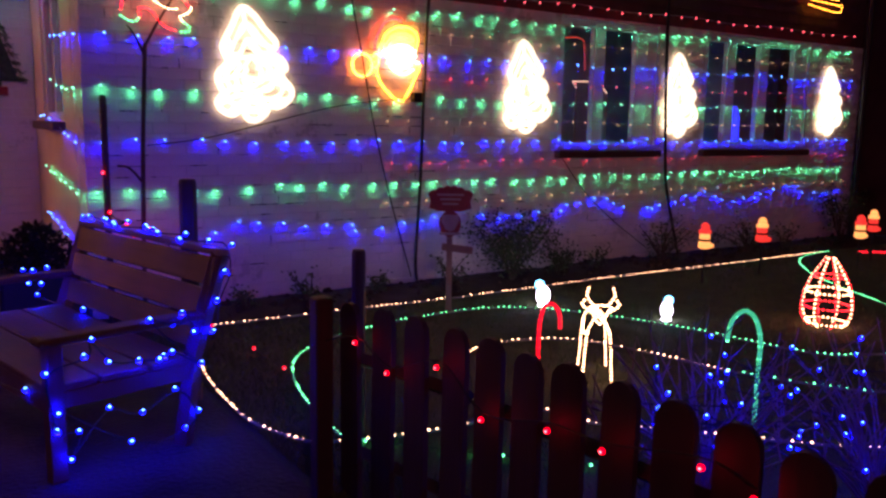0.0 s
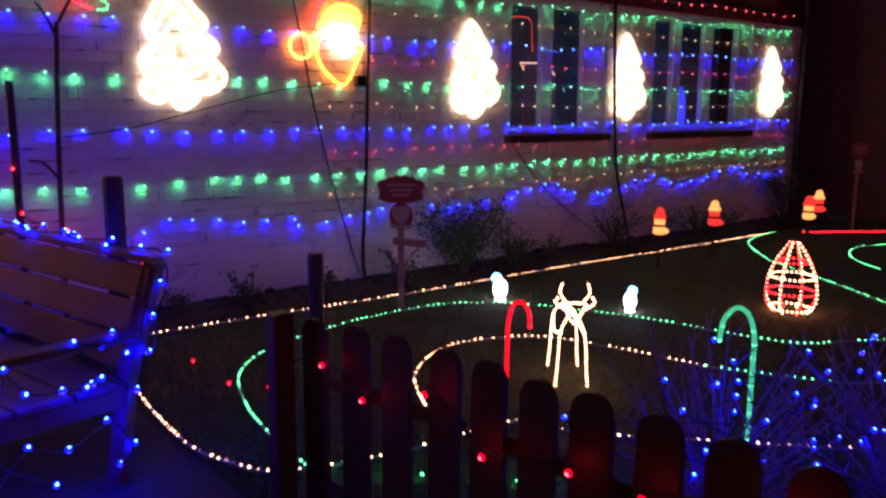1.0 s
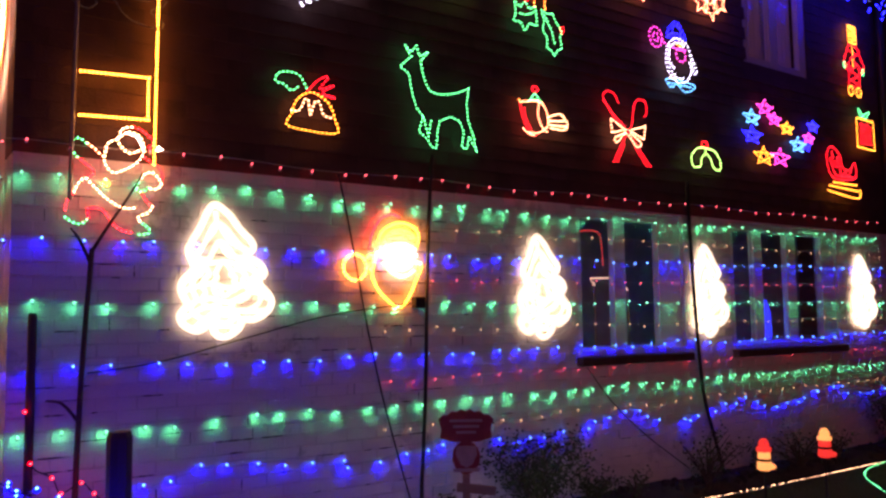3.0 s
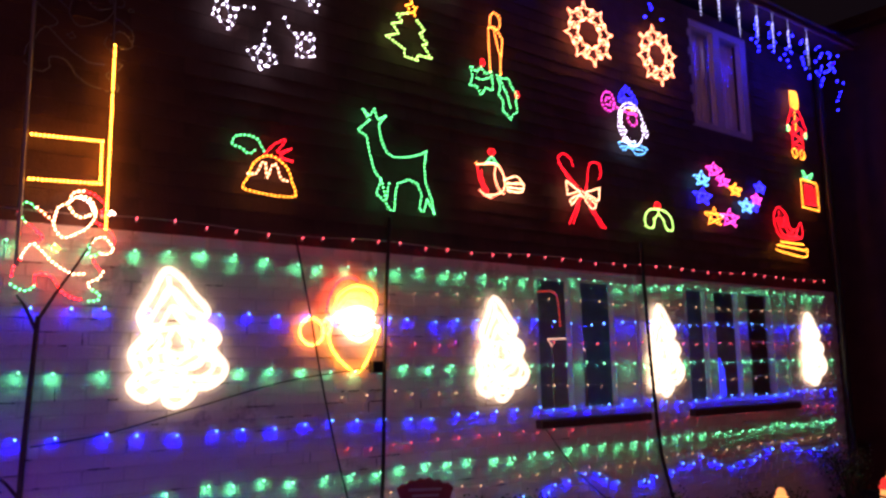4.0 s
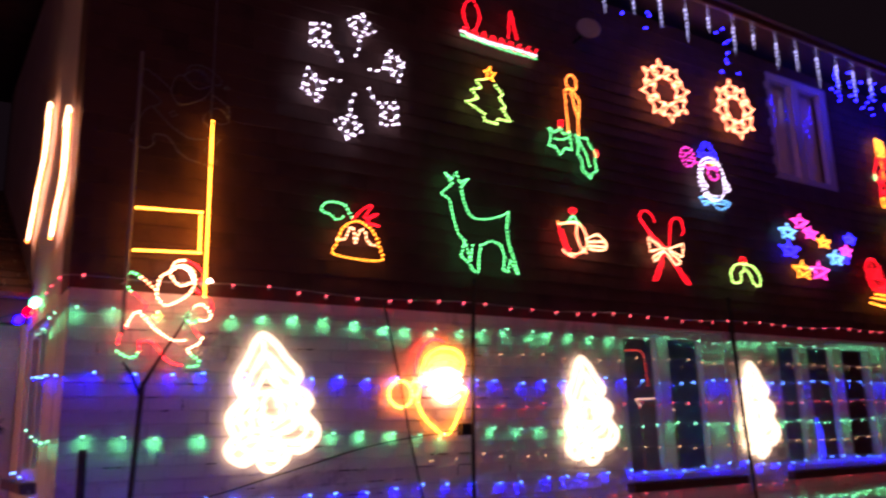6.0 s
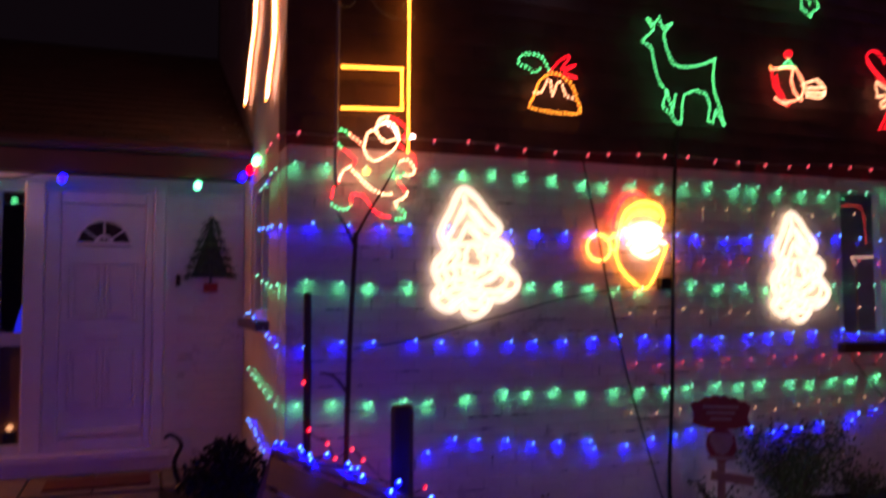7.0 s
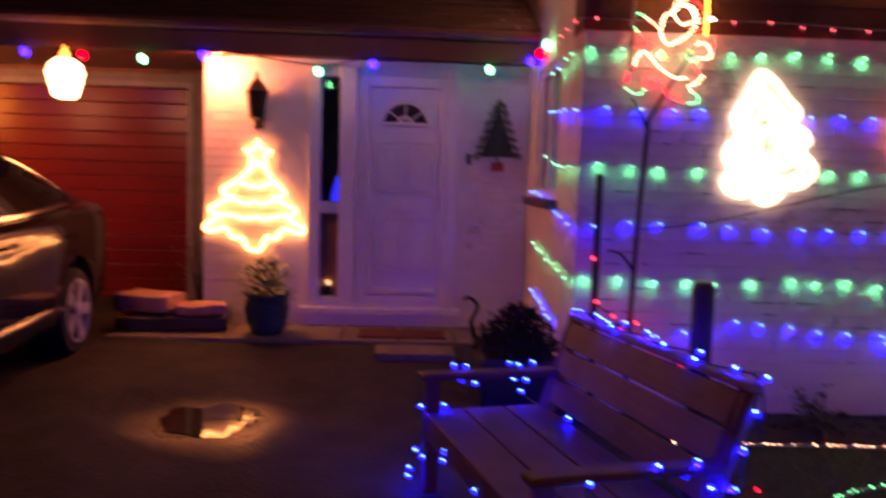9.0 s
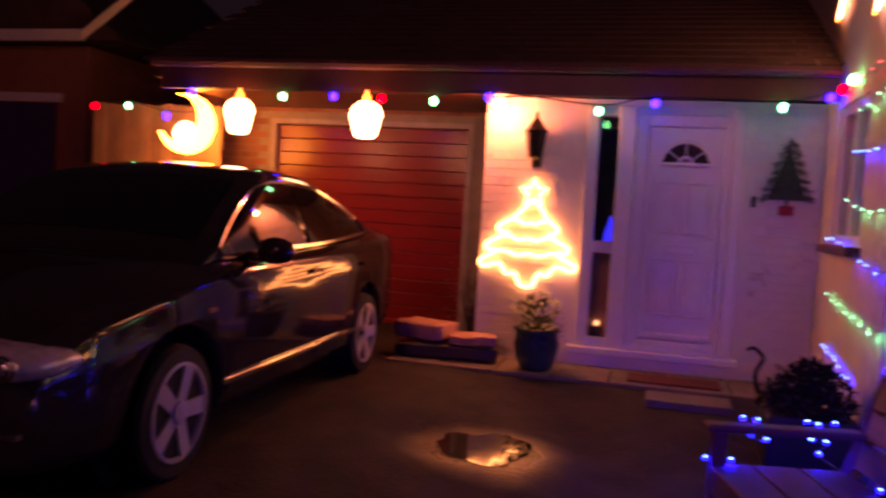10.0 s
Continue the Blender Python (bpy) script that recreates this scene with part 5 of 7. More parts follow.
deer += [("warm", [(sx * 0.04, -0.04, 0.47), (sx * 0.075, -0.03, 0.52), (sx * 0.06, -0.03, 0.58)], False) for sx in (-1, 1)]
deer += [("warm", [(sx * 0.055, -0.05, 0.44), (sx * 0.1, -0.04, 0.47), (sx * 0.085, -0.04, 0.5)], False) for sx in (-1, 1)]
figure("deer_figure", "warm white light wire deer standing on the grass", (4.52, 3.55, 0.0), deer, r=0.0078, step=0.021, frame_r=0.003, core=ROPE["warm"])
figure("cane_figure", "red light-up candy cane stuck in the grass", (4.37, 3.88, 0.0), [("red", [(0, 0, 0), (0.0, 0, 0.2), (0.005, 0, 0.32), (0.03, 0, 0.41), (0.08, 0, 0.42), (0.115, 0, 0.36), (0.12, 0, 0.28)], False)], r=0.012, step=0.055, frame_r=0.012, core=lit("red_cane_tube", (1.0, 0.01, 0.02), 1.0))
figure("cane_figure", "green light-up candy cane stuck in the grass", (4.56, 2.57, 0.04), [("green", [(0, 0, 0), (0, 0, 0.3), (0, 0, 0.45), (-0.03, 0, 0.55), (-0.08, 0, 0.58), (-0.13, 0, 0.53), (-0.145, 0, 0.44)], False)], r=0.011, step=0.06, frame_r=0.011, core=lit("green_cane_tube", (0.005, 0.9, 0.3), 0.5))
runs = []
for k in range(8):
    a = k * math.pi / 4
    runs.append(("warm" if k % 2 else "red", [(r * math.cos(a), r * math.sin(a), z) for r, z in ((0.1, 0.0), (0.17, 0.08), (0.18, 0.2), (0.14, 0.34), (0.07, 0.46), (0.02, 0.53))], False))
for z, r, c in ((0.04, 0.15, "warm"), (0.16, 0.18, "red"), (0.27, 0.165, "warm"), (0.38, 0.115, "red")):
    runs.append((c, [(0.93 * r * math.cos(a), r * math.sin(a), z) for a in [k * math.pi / 5 for k in range(10)]], True))
figure("bauble_figure", "red and white light-up bauble standing on the lawn", (6.97, 3.69, 0.0), runs, r=0.0082, step=0.032, frame_r=0.003, core=CLEAR_ROPE)


def bird(label, at, s, turn):
    ob = thing("bird_figure", label, "light figure", "lit figures on the lawn", at=at, rz=turn)
    bm = bmesh.new()
    ball(bm, (0, 0, 0.45 * s), 0.3 * s, (1.0, 0.8, 1.3), 2)
    part("body", bm, GLOW["cool"], ob)
    bm = bmesh.new()
    ball(bm, (-0.2 * s, 0, 0.9 * s), 0.19 * s, sub=2)
    part("head", bm, GLOW["cyan"], ob)
    bm = bmesh.new()
    lathe(bm, [(0.05 * s, 0), (0.2 * s, 0.02 * s), (0.2 * s, 0.06 * s), (0.05 * s, 0.1 * s)], 10)
    part("base", bm, GLOW["cool"], ob)


bird("cool white acrylic penguin light on the grass", (5.55, 5.21, 0.01), 0.2, 0)
bird("small blue-white acrylic bird light on the grass", (6.05, 4.39, 0.01), 0.18, 60)

FIGURE_RED, FIGURE_AMBER = lit("lit_red_plastic", (1.0, 0.05, 0.03), 0.9), lit("lit_amber_plastic", (1.0, 0.42, 0.1), 1.3)


def stake_light(label, x, y, red):
    ob = thing("stake_light", label, "garden light", "stake lights by the flower bed", at=(x, y, 0), rz=random.uniform(-20, 20))
    bm = bmesh.new()
    tube(bm, [(0, 0, -0.05), (0, 0, 0.32)], 0.01, 6)
    part("stake", bm, BLACK, ob)
    bm = bmesh.new()
    lathe(bm, [(0.04, 0.33), (0.058, 0.345), (0.05, 0.42), (0.046, 0.47)], 10)
    ball(bm, (0.045, -0.02, 0.355), 0.036, (1.4, 1, 0.7), 2)
    part("lower_body", bm, FIGURE_AMBER if not red else FIGURE_RED, ob)
    bm = bmesh.new()
    lathe(bm, [(0.056, 0.472), (0.058, 0.5), (0.042, 0.505), (0.04, 0.54), (0.02, 0.57)], 10)
    part("upper_body", bm, FIGURE_RED if not red else FIGURE_AMBER, ob)
    bm = bmesh.new()
    lathe(bm, [(0.052, 0.4), (0.057, 0.41), (0.052, 0.42)], 10)
    part("belt", bm, BLACK, ob)


stake_light("amber lit boot-shaped stake light", 7.52, 5.25, False)
stake_light("red lit figure-shaped stake light", 8.42, 5.28, True)
stake_light("amber lit boot-shaped stake light", 9.6, 4.95, False)
stake_light("red lit figure-shaped stake light", 10.3, 5.2, True)


def stake_sign(label, x, y, top, turn, big):
    ob = thing("stake_sign", label, "garden sign", at=(x, y, 0), rz=turn)
    ob.scale = (1, 1, 1) if big else (0.62, 1, 1)
    part("stake", B(-0.022, 0.022, -0.012, 0.012, -0.1, top - 0.2, bevel=0.004), STAKE_WOOD, ob)
    bm = bmesh.new()
    rim = [(-0.17 + 0.34 * k / 12, top + 0.012 * (k % 2) + 0.05 * math.sin(math.pi * k / 12) - 0.04) for k in range(13)]
    prism(bm, rim + [(0.15, top - 0.1), (0.16, top - 0.15), (0.08, top - 0.175), (-0.08, top - 0.175), (-0.16, top - 0.15), (-0.15, top - 0.1)], -0.035, -0.014)
    part("plaque", bm, SIGN_RED, ob, "dark red scalloped plaque")
    for k in range(3):
        part("lettering_bar", B(-0.1 + 0.02 * k, 0.1 - 0.02 * k, -0.038, -0.0352, top - 0.055 - 0.035 * k, top - 0.04 - 0.035 * k), SIGN_CREAM, ob, "pale bar of worn writing")
    bm = bmesh.new()
    prism(bm, [(0.085 * math.sin(a), top - 0.27 - 0.1 * math.cos(a)) for a in [2 * math.pi * k / 18 for k in range(18)]], -0.032, -0.014)
    part("cutout", bm, SIGN_RED, ob, "red painted wooden cut-out figure")
    bm = bmesh.new()
    prism(bm, [(-0.06, top - 0.2), (0.06, top - 0.2), (0.066, top - 0.25), (0.035, top - 0.31), (0, top - 0.33), (-0.035, top - 0.31), (-0.066, top - 0.25)], -0.038, -0.0325)
    part("beard", bm, SIGN_CREAM, ob, "cream painted beard shape")
    bm = bmesh.new()
    prism(bm, [(-0.085, top - 0.335), (0.085, top - 0.335), (0.075, top - 0.355), (-0.075, top - 0.355)], -0.04, -0.0325)
    part("trim_band", bm, SIGN_CREAM, ob)
    if big:
        part("crossbar", B(-0.12, 0.12, -0.03, -0.014, top - 0.485, top - 0.43, bevel=0.004), STAKE_WOOD, ob).rotation_euler = (0, 0.12, 0)
    return ob


stake_sign("wooden stake sign with red plaque and crossbar in the lawn", 4.84, 5.5, 0.95, -32, True)
stake_sign("wooden stake sign with cut-out figure at the lawn's end", 11.5, 5.36, 1.05, -50, False)

# ---------------------------------------------------------------- bench
bench = thing("garden_bench", "brown slatted wooden garden bench draped with blue lights", "bench", at=(2.02, 4.54, 0.0), rz=-77)
L = 0.72


def back_y(z):
    return 0.2 + (z - 0.4) * 0.29


for k in range(3):
    y0 = -0.42 + k * 0.212
    part("seat_slat", B(-L, L, y0, y0 + 0.2, 0.372, 0.403, bevel=0.007), BENCH_WOOD, bench)
for k, z0 in enumerate((0.43, 0.567, 0.704)):
    bm = B(-L, L, -0.014, 0.014, -0.064, 0.064, bevel=0.006)
    bmesh.ops.transform(bm, matrix=pose(0, back_y(z0 + 0.06) + 0.02, z0 + 0.06, -16), verts=bm.verts)
    part("back_slat", bm, BENCH_WOOD, bench)
for sx in (-1, 1):
    xa = sx * (L - 0.03)
    bm = bmesh.new()
    tube(bm, [(xa, 0.16, 0.0), (xa, 0.22, 0.4), (xa, 0.37, 0.84)], 0.042, 4)
    part("back_leg", bm, BENCH_END, bench)
    part("front_leg", B(xa - 0.032, xa + 0.032, -0.42, -0.355, 0.0, 0.56, bevel=0.006), BENCH_END, bench)
    part("armrest", B(xa - 0.05, xa + 0.05, -0.45, 0.26, 0.56, 0.595, bevel=0.012), BENCH_WOOD, bench)
    part("side_rail", B(xa - 0.025, xa + 0.025, -0.36, 0.2, 0.3, 0.372, bevel=0.004), BENCH_END, bench)
part("front_apron", B(-L + 0.04, L - 0.04, -0.415, -0.39, 0.28, 0.371, bevel=0.004), BENCH_WOOD, bench)
part("top_rail", B(-L - 0.01, L + 0.01, 0.335, 0.395, 0.835, 0.866, bevel=0.01), wood("weathered_grey_teak", (0.24, 0.17, 0.15), 0.8, axis=0), bench, "weathered grey capping rail")


def world_bench(p):
    return pose(2.02, 4.54, 0.0, 0, 0, -77) @ Vector(p)


random.seed(5)
pts = [(x, 0.365 + 0.03 * (k % 3 - 1), 0.875 + 0.012 * (k % 2)) for k, x in enumerate((-0.68, -0.6, -0.57, -0.37, -0.33, -0.28, -0.22, -0.03, 0.02, 0.07, 0.13, 0.36, 0.4, 0.62, 0.7))]
pts += [(L + 0.03, 0.38, 0.76), (L + 0.02, 0.33, 0.64)]
# near arm: a loose loop
pts += [(L + 0.03, y, z) for y, z in ((0.3, 0.5), (0.2, 0.52), (0.16, 0.605), (0.12, 0.56), (-0.01, 0.6), (0.22, 0.37), (0.1, 0.45), (0.06, 0.44), (0.03, 0.43), (-0.06, 0.44), (-0.17, 0.46), (-0.26, 0.56), (-0.27, 0.5), (-0.43, 0.46))]
pts += [(L + 0.04 - 0.02 * (k % 3), y, z) for k, (y, z) in enumerate(((-0.42, 0.3), (-0.4, 0.22), (-0.3, 0.18), (-0.36, 0.1), (-0.2, 0.26), (-0.05, 0.2), (0.1, 0.28), (0.2, 0.15), (0.15, 0.08), (-0.1, 0.1)))]
pts += [(0.5, -0.43, 0.33), (0.1, -0.43, 0.3), (-0.35, -0.43, 0.31)]
# far front leg and arm: three clusters
pts += [(-L + 0.02 * (k % 3), y, z) for k, (y, z) in enumerate(((-0.45, 0.2), (-0.44, 0.17), (-0.5, 0.13), (-0.49, 0.07), (-0.38, 0.08), (-0.37, 0.05), (-0.32, 0.14), (-0.3, 0.42), (-0.43, 0.43)))]
pts += [(-L - 0.04 + 0.02 * (k % 3), y, z) for k, (y, z) in enumerate(((-0.26, 0.6), (-0.18, 0.6), (-0.21, 0.53), (-0.15, 0.51), (0.03, 0.6), (0.06, 0.6), (0.16, 0.6), (0.05, 0.53), (0.13, 0.52), (0.1, 0.45)))]
pts += [(-0.35, 0.19, 0.43)]
strand = thing("bench_light_string", "tangled string of blue bulbs over the bench", "fairy lights")
bm = bmesh.new()
tube(bm, smooth_line([world_bench(p) for p in pts], 3), 0.0035, 4)
part("cable", bm, CABLE, strand)
for p in pts:
    b = new("bulb", bulb_mesh("blue", 0.0105))
    b.parent = strand
    b.rotation_euler = (random.gauss(-0.9, 0.3), 0, random.gauss(-0.1, 0.4))
    b.location = world_bench(p) + Vector((random.uniform(-0.02, 0.02), random.uniform(-0.02, 0.02), 0.006))

# ---------------------------------------------------------------- posts and bare stems by the corner
def post(label, x, y, top, r):
    ob = thing("garden_post", label, "post", at=(x, y, 0))
    bm = bmesh.new()
    lathe(bm, [(r, -0.1), (r, top - 0.02), (r * 0.85, top)], 10)
    part("shaft", bm, FENCE_WOOD, ob)


post("round dark wooden post behind the bench", 2.55, 4.47, 1.14, 0.045)
post("thin dark post beside the house corner", 2.5, 6.1, 1.58, 0.022)
sap = thing("climbing_plant", "bare leaning climber stem trained up the wall", "plant")
random.seed(8)
bm = bmesh.new()
tube(bm, smooth_line([(2.72, 6.12, 0.05), (2.735, 6.13, 0.75), (2.75, 6.12, 1.3), (2.785, 6.12, 1.93)], 5), 0.016, 6, taper=0.013)
part("stem", bm, TWIG, sap)
for line in ([(2.785, 6.12, 1.91), (2.87, 6.13, 2.06), (2.97, 6.14, 2.22), (3.06, 6.16, 2.38)], [(2.78, 6.12, 1.85), (2.72, 6.13, 1.98), (2.68, 6.15, 2.04)], [(2.74, 6.12, 1.0), (2.66, 6.14, 1.1), (2.58, 6.15, 1.12)]):
    bm = bmesh.new()
    tube(bm, smooth_line(line, 4), 0.011, 5, taper=0.005)
    part("branch", bm, TWIG, sap)
redb = thing("red_light_string", "short string of red bulbs on the thin post", "fairy lights")
rp = [(2.47, 6.05, 1.08), (2.5, 6.04, 0.82), (2.6, 6.02, 0.74), (2.64, 6.0, 0.66), (2.74, 6.02, 0.7), (2.8, 6.0, 0.64), (3.0, 5.95, 0.45), (3.15, 5.95, 0.47)]
bm = bmesh.new()
tube(bm, smooth_line(rp, 4), 0.0035, 4)
part("cable", bm, CABLE, redb)
for p in rp:
    b = new("bulb", bulb_mesh("red", 0.0095))
    b.parent, b.location = redb, p

# black cables and pipes down the wall
def wall_cable(label, pts, r):
    ob = thing("wall_cable", label, "cable", "black cables on the wall")
    bm = bmesh.new()
    tube(bm, smooth_line(pts, 6), r, 6)
    part("run", bm, BLACK, ob)


yc = WALL_Y - 0.07
wall_cable("thick black cable bundle hanging down the wall", [(5.08, yc, 2.7), (5.04, yc, 2.2), (5.02, yc, 1.7), (5.0, yc, 1.0), (4.96, yc, 0.3), (4.95, 6.12, 0.08)], 0.014)
wall_cable("thick black cable bundle between the windows", [(7.9, yc, 2.75), (7.92, yc, 2.2), (7.95, yc, 1.6), (8.0, yc, 1.0), (8.06, yc, 0.7), (8.2, 6.12, 0.1)], 0.018)
wall_cable("thin cable slanting down the white wall", [(4.34, yc + 0.03, 2.5), (4.45, yc + 0.03, 2.0), (4.55, yc + 0.03, 1.5), (4.7, yc + 0.03, 0.9), (4.9, 6.15, 0.15)], 0.006)
wall_cable("thin cable slanting from the window sill", [(6.6, yc + 0.03, 1.12), (6.9, yc + 0.03, 0.8), (7.3, yc + 0.03, 0.5), (7.7, 6.1, 0.2)], 0.005)
wall_cable("thin wire sagging below the white tree", [(2.8, yc + 0.04, 1.25), (3.2, yc + 0.04, 1.3), (3.7, yc + 0.04, 1.42), (4.3, yc + 0.04, 1.56), (4.98, yc + 0.03, 1.64)], 0.004)
plug = thing("socket_box", "small black outdoor socket box on the wall", "socket")
part("case", B(4.93, 5.02, WALL_Y - 0.06, WALL_Y - 0.004, 1.6, 1.68, bevel=0.008), BLACK, plug)
dp = thing("downpipe", "black downpipe at the end of the house wall", "downpipe")
bm = bmesh.new()
tube(bm, [(X1 - 0.05, WALL_Y - 0.08, 0.05), (X1 - 0.05, WALL_Y - 0.08, 2.4), (X1 - 0.05, WALL_Y - 0.06, 5.4)], 0.04, 8)
part("pipe", bm, BLACK, dp)
for z in (0.8, 2.0, 3.4, 4.6):
    bm = bmesh.new()
    lathe(bm, [(0.046, z), (0.05, z + 0.01), (0.05, z + 0.05), (0.046, z + 0.06)], 8, X1 - 0.05, WALL_Y - 0.075)
    part("collar", bm, BLACK, dp)

# ---------------------------------------------------------------- picket fence
pf = thing("picket_fence", "dark stained round-top picket fence with red bulbs", "fence")
random.seed(21)
PX = [(2.818 + (2.5 - y) * (0.065 if y < 2.5 else 0.2), y) for y in [3.02 - 0.173 * k for k in range(15)]]
for k, (x, y) in enumerate(PX):
    w, t = 0.056, 0.785 + random.uniform(-0.01, 0.01)
    bm = bmesh.new()
    out = [(-w, 0.02), (w, 0.02), (w, t - 0.06)] + [(w * math.cos(a), t - 0.06 + 0.06 * math.sin(a)) for a in [math.pi * j / 8 for j in range(1, 8)]] + [(-w, t - 0.06)]
    prism(bm, out, -0.01, 0.01)
    bmesh.ops.transform(bm, matrix=pose(x, y, 0, random.uniform(-1, 1), 0, -84 + random.uniform(-3, 3)), verts=bm.verts)
    part("picket", bm, FENCE_WOOD, pf)
for z in (0.18, 0.55):
    for a, b in ((PX[0], PX[3]), (PX[4], PX[-1])):
        bm = bmesh.new()
        tube(bm, [(a[0] + 0.045, a[1] + 0.03, z), (b[0] + 0.045, b[1] - 0.03, z)], 0.028, 4)
        part("rail", bm, FENCE_WOOD, pf)
part("gate_post", B(2.6, 2.67, 3.08, 3.15, 0.0, 0.79, bevel=0.008), FENCE_WOOD, pf)
post("dark round post standing on the lawn", 3.05, 3.6, 0.87, 0.032)
fr = thing("fence_light_string", "string of red bulbs along the picket fence", "fairy lights")
fp = [(2.63, 3.1, 0.62)] + [(2.6900000000000004, 2.93, 0.67), (2.72, 2.75, 0.6), (2.7600000000000002, 2.5, 0.68), (2.7800000000000002, 2.28, 0.57), (2.79, 1.99, 0.63), (2.8000000000000003, 1.79, 0.64), (2.8200000000000003, 1.5, 0.7), (2.8200000000000003, 1.36, 0.68)]
bm = bmesh.new()
tube(bm, smooth_line(fp, 5), 0.0035, 4)
part("cable", bm, CABLE, fr)
for p in fp:
    b = new("bulb", bulb_mesh("red", 0.0075))
    b.parent, b.location = fr, (p[0] - 0.01, p[1], p[2] - 0.02)
    b.rotation_euler = (0, 0, -1.3)
lw = thing("low_red_string", "few red bulbs trailing over the grass", "fairy lights")
rp = [(3.05, 5.7, 0.06), (3.1, 5.06, 0.05), (3.1, 4.59, 0.05), (3.22, 4.39, 0.06), (3.4, 4.65, 0.06)]
bm = bmesh.new()
tube(bm, smooth_line(rp, 5), 0.003, 4)
part("cable", bm, CABLE, lw)
for p in rp:
    b = new("bulb", bulb_mesh("red", 0.008))
    b.parent, b.location = lw, p
gl = thing("low_green_string", "small green bulbs lying on the grass behind the fence", "fairy lights")
gp = [(3.0 + 0.085 * k, 3.44 - 0.09 * k, 0.035) for k in range(10)]
bm = bmesh.new()
tube(bm, gp, 0.003, 4)
part("cable", bm, CABLE, gl)
for p in gp:
    b = new("bulb", bulb_mesh("green", 0.006))
    b.parent, b.location = gl, p

# ---------------------------------------------------------------- plants
PALE_TWIG = surface("pale_twig_bark", (0.2, 0.15, 0.14), 0.7, vary=0.3, scale=20)


def shrub(name, label, at, size, leaves, seed, twigs=14, leaf=0.03, mat=None, up=0.5):
    random.seed(seed)
    ob = thing(name, label, "shrub", at=at)
    bm = bmesh.new()
    tips = []
    for k in range(twigs):
        a, l = random.uniform(0, 6.283), random.uniform(0.5, 1.0)
        e = Vector((size[0] * math.cos(a) * l, size[1] * math.sin(a) * l, size[2] * random.uniform(up, 1.0)))
        mid = Vector((e.x * 0.35, e.y * 0.35, e.z * 0.55)) + Vector((random.uniform(-1, 1), random.uniform(-1, 1), 0)) * 0.04
        line = smooth_line([(0, 0, 0), mid, e], 4)
        tips += line[3:]
        if leaves:
            tube(bm, line, 0.009, 4, taper=0.003)
        else:
            part("twig", tube(bmesh.new(), line, 0.007, 4, taper=0.0025), PALE_TWIG, ob)
            for q in (5, 7):
                side = line[q % len(line)] + Vector((random.uniform(-1, 1), random.uniform(-1, 1), 1.2)) * 0.09
                part("twig", tube(bmesh.new(), [line[q % len(line)], side], 0.004, 4, taper=0.002), PALE_TWIG, ob)
    if leaves:
        part("stem", bm, TWIG, ob)["kind"] = "stuff"
    else:
        bm.free()
    if leaves:
        bm = bmesh.new()
        for k in range(leaves):
            p = random.choice(tips) + Vector((random.gauss(0, 0.3), random.gauss(0, 0.3), random.gauss(0, 0.22))) * size[2] * 0.45
            p.z = max(0.02, p.z)
            d = Vector((random.uniform(-1, 1), random.uniform(-1, 1), random.uniform(-0.4, 1))).normalized()
            s = d.cross(Vector((random.uniform(-1, 1), random.uniform(-1, 1), random.uniform(-1, 1)))).normalized() * leaf * 0.35
            bm.faces.new([bm.verts.new(q) for q in (p, p + d * leaf * 0.5 + s, p + d * leaf, p + d * leaf * 0.5 - s)])
        part("leaves", bm, mat or LEAF, ob)
    return ob


shrub("evergreen_shrub", "dark leafy shrub against the white wall", (5.85, 5.98, 0.05), (0.5, 0.2, 0.58), 2600, 1)
shrub("evergreen_shrub", "small dark leafy shrub in the bed", (6.4, 6.0, 0.05), (0.2, 0.15, 0.3), 500, 2)
shrub("twiggy_shrub", "sparse twiggy shrub below the window", (7.8, 6.0, 0.05), (0.45, 0.15, 0.45), 350, 3, twigs=22)
shrub("twiggy_shrub", "sparse twiggy shrub in the soil bed", (9.2, 6.0, 0.05), (0.6, 0.15, 0.4), 350, 6, twigs=22)
shrub("evergreen_shrub", "dark shrub at the end of the wall", (11.0, 5.98, 0.05), (0.5, 0.2, 0.65), 1200, 7)
blue_bush = shrub("bare_shrub", "leafless twiggy shrub hung with blue bulbs behind the fence", (3.7, 2.2, 0.0), (0.6, 0.5, 0.74), 0, 9, twigs=46, up=0.5)
shrub("bare_shrub", "second leafless shrub with blue bulbs further along the fence", (4.3, 1.85, 0.0), (0.55, 0.45, 0.7), 0, 19, twigs=40, up=0.5)
bs = thing("shrub_light_string", "string of blue bulbs wound through the bare shrub", "fairy lights")
random.seed(14)
bp_ = []
for k in range(56):
    a, l = k * 2.4, random.uniform(0.15, 1.0)
    cx, cy = ((3.7, 2.2), (4.3, 1.85))[k % 2]
    bp_.append((cx + 0.55 * l * math.cos(a), cy + 0.45 * l * math.sin(a), random.uniform(0.25, 0.68)))
bp_.sort(key=lambda p: p[0] + 0.3 * math.sin(p[1] * 9))
bm = bmesh.new()
tube(bm, [(x, y, z - 0.01) for x, y, z in bp_], 0.0025, 4)
part("cable", bm, CABLE, bs)
for p in bp_:
    b = new("bulb", bulb_mesh("blue", 0.0066))
    b.parent, b.location = bs, p
    b.rotation_euler = (-1.0, 0, random.uniform(-1.5, 0.3))
pot = thing("plant_pot", "teal glazed pot with a small leafy plant by the door", "potted plant", at=(0.26, 7.85, 0.236))
bm = bmesh.new()
lathe(bm, [(0.12, 0.0), (0.16, 0.08), (0.185, 0.2), (0.17, 0.3), (0.19, 0.33), (0.17, 0.34), (0.15, 0.3)], 24)
part("pot", bm, POT, pot, smooth=True)
random.seed(31)
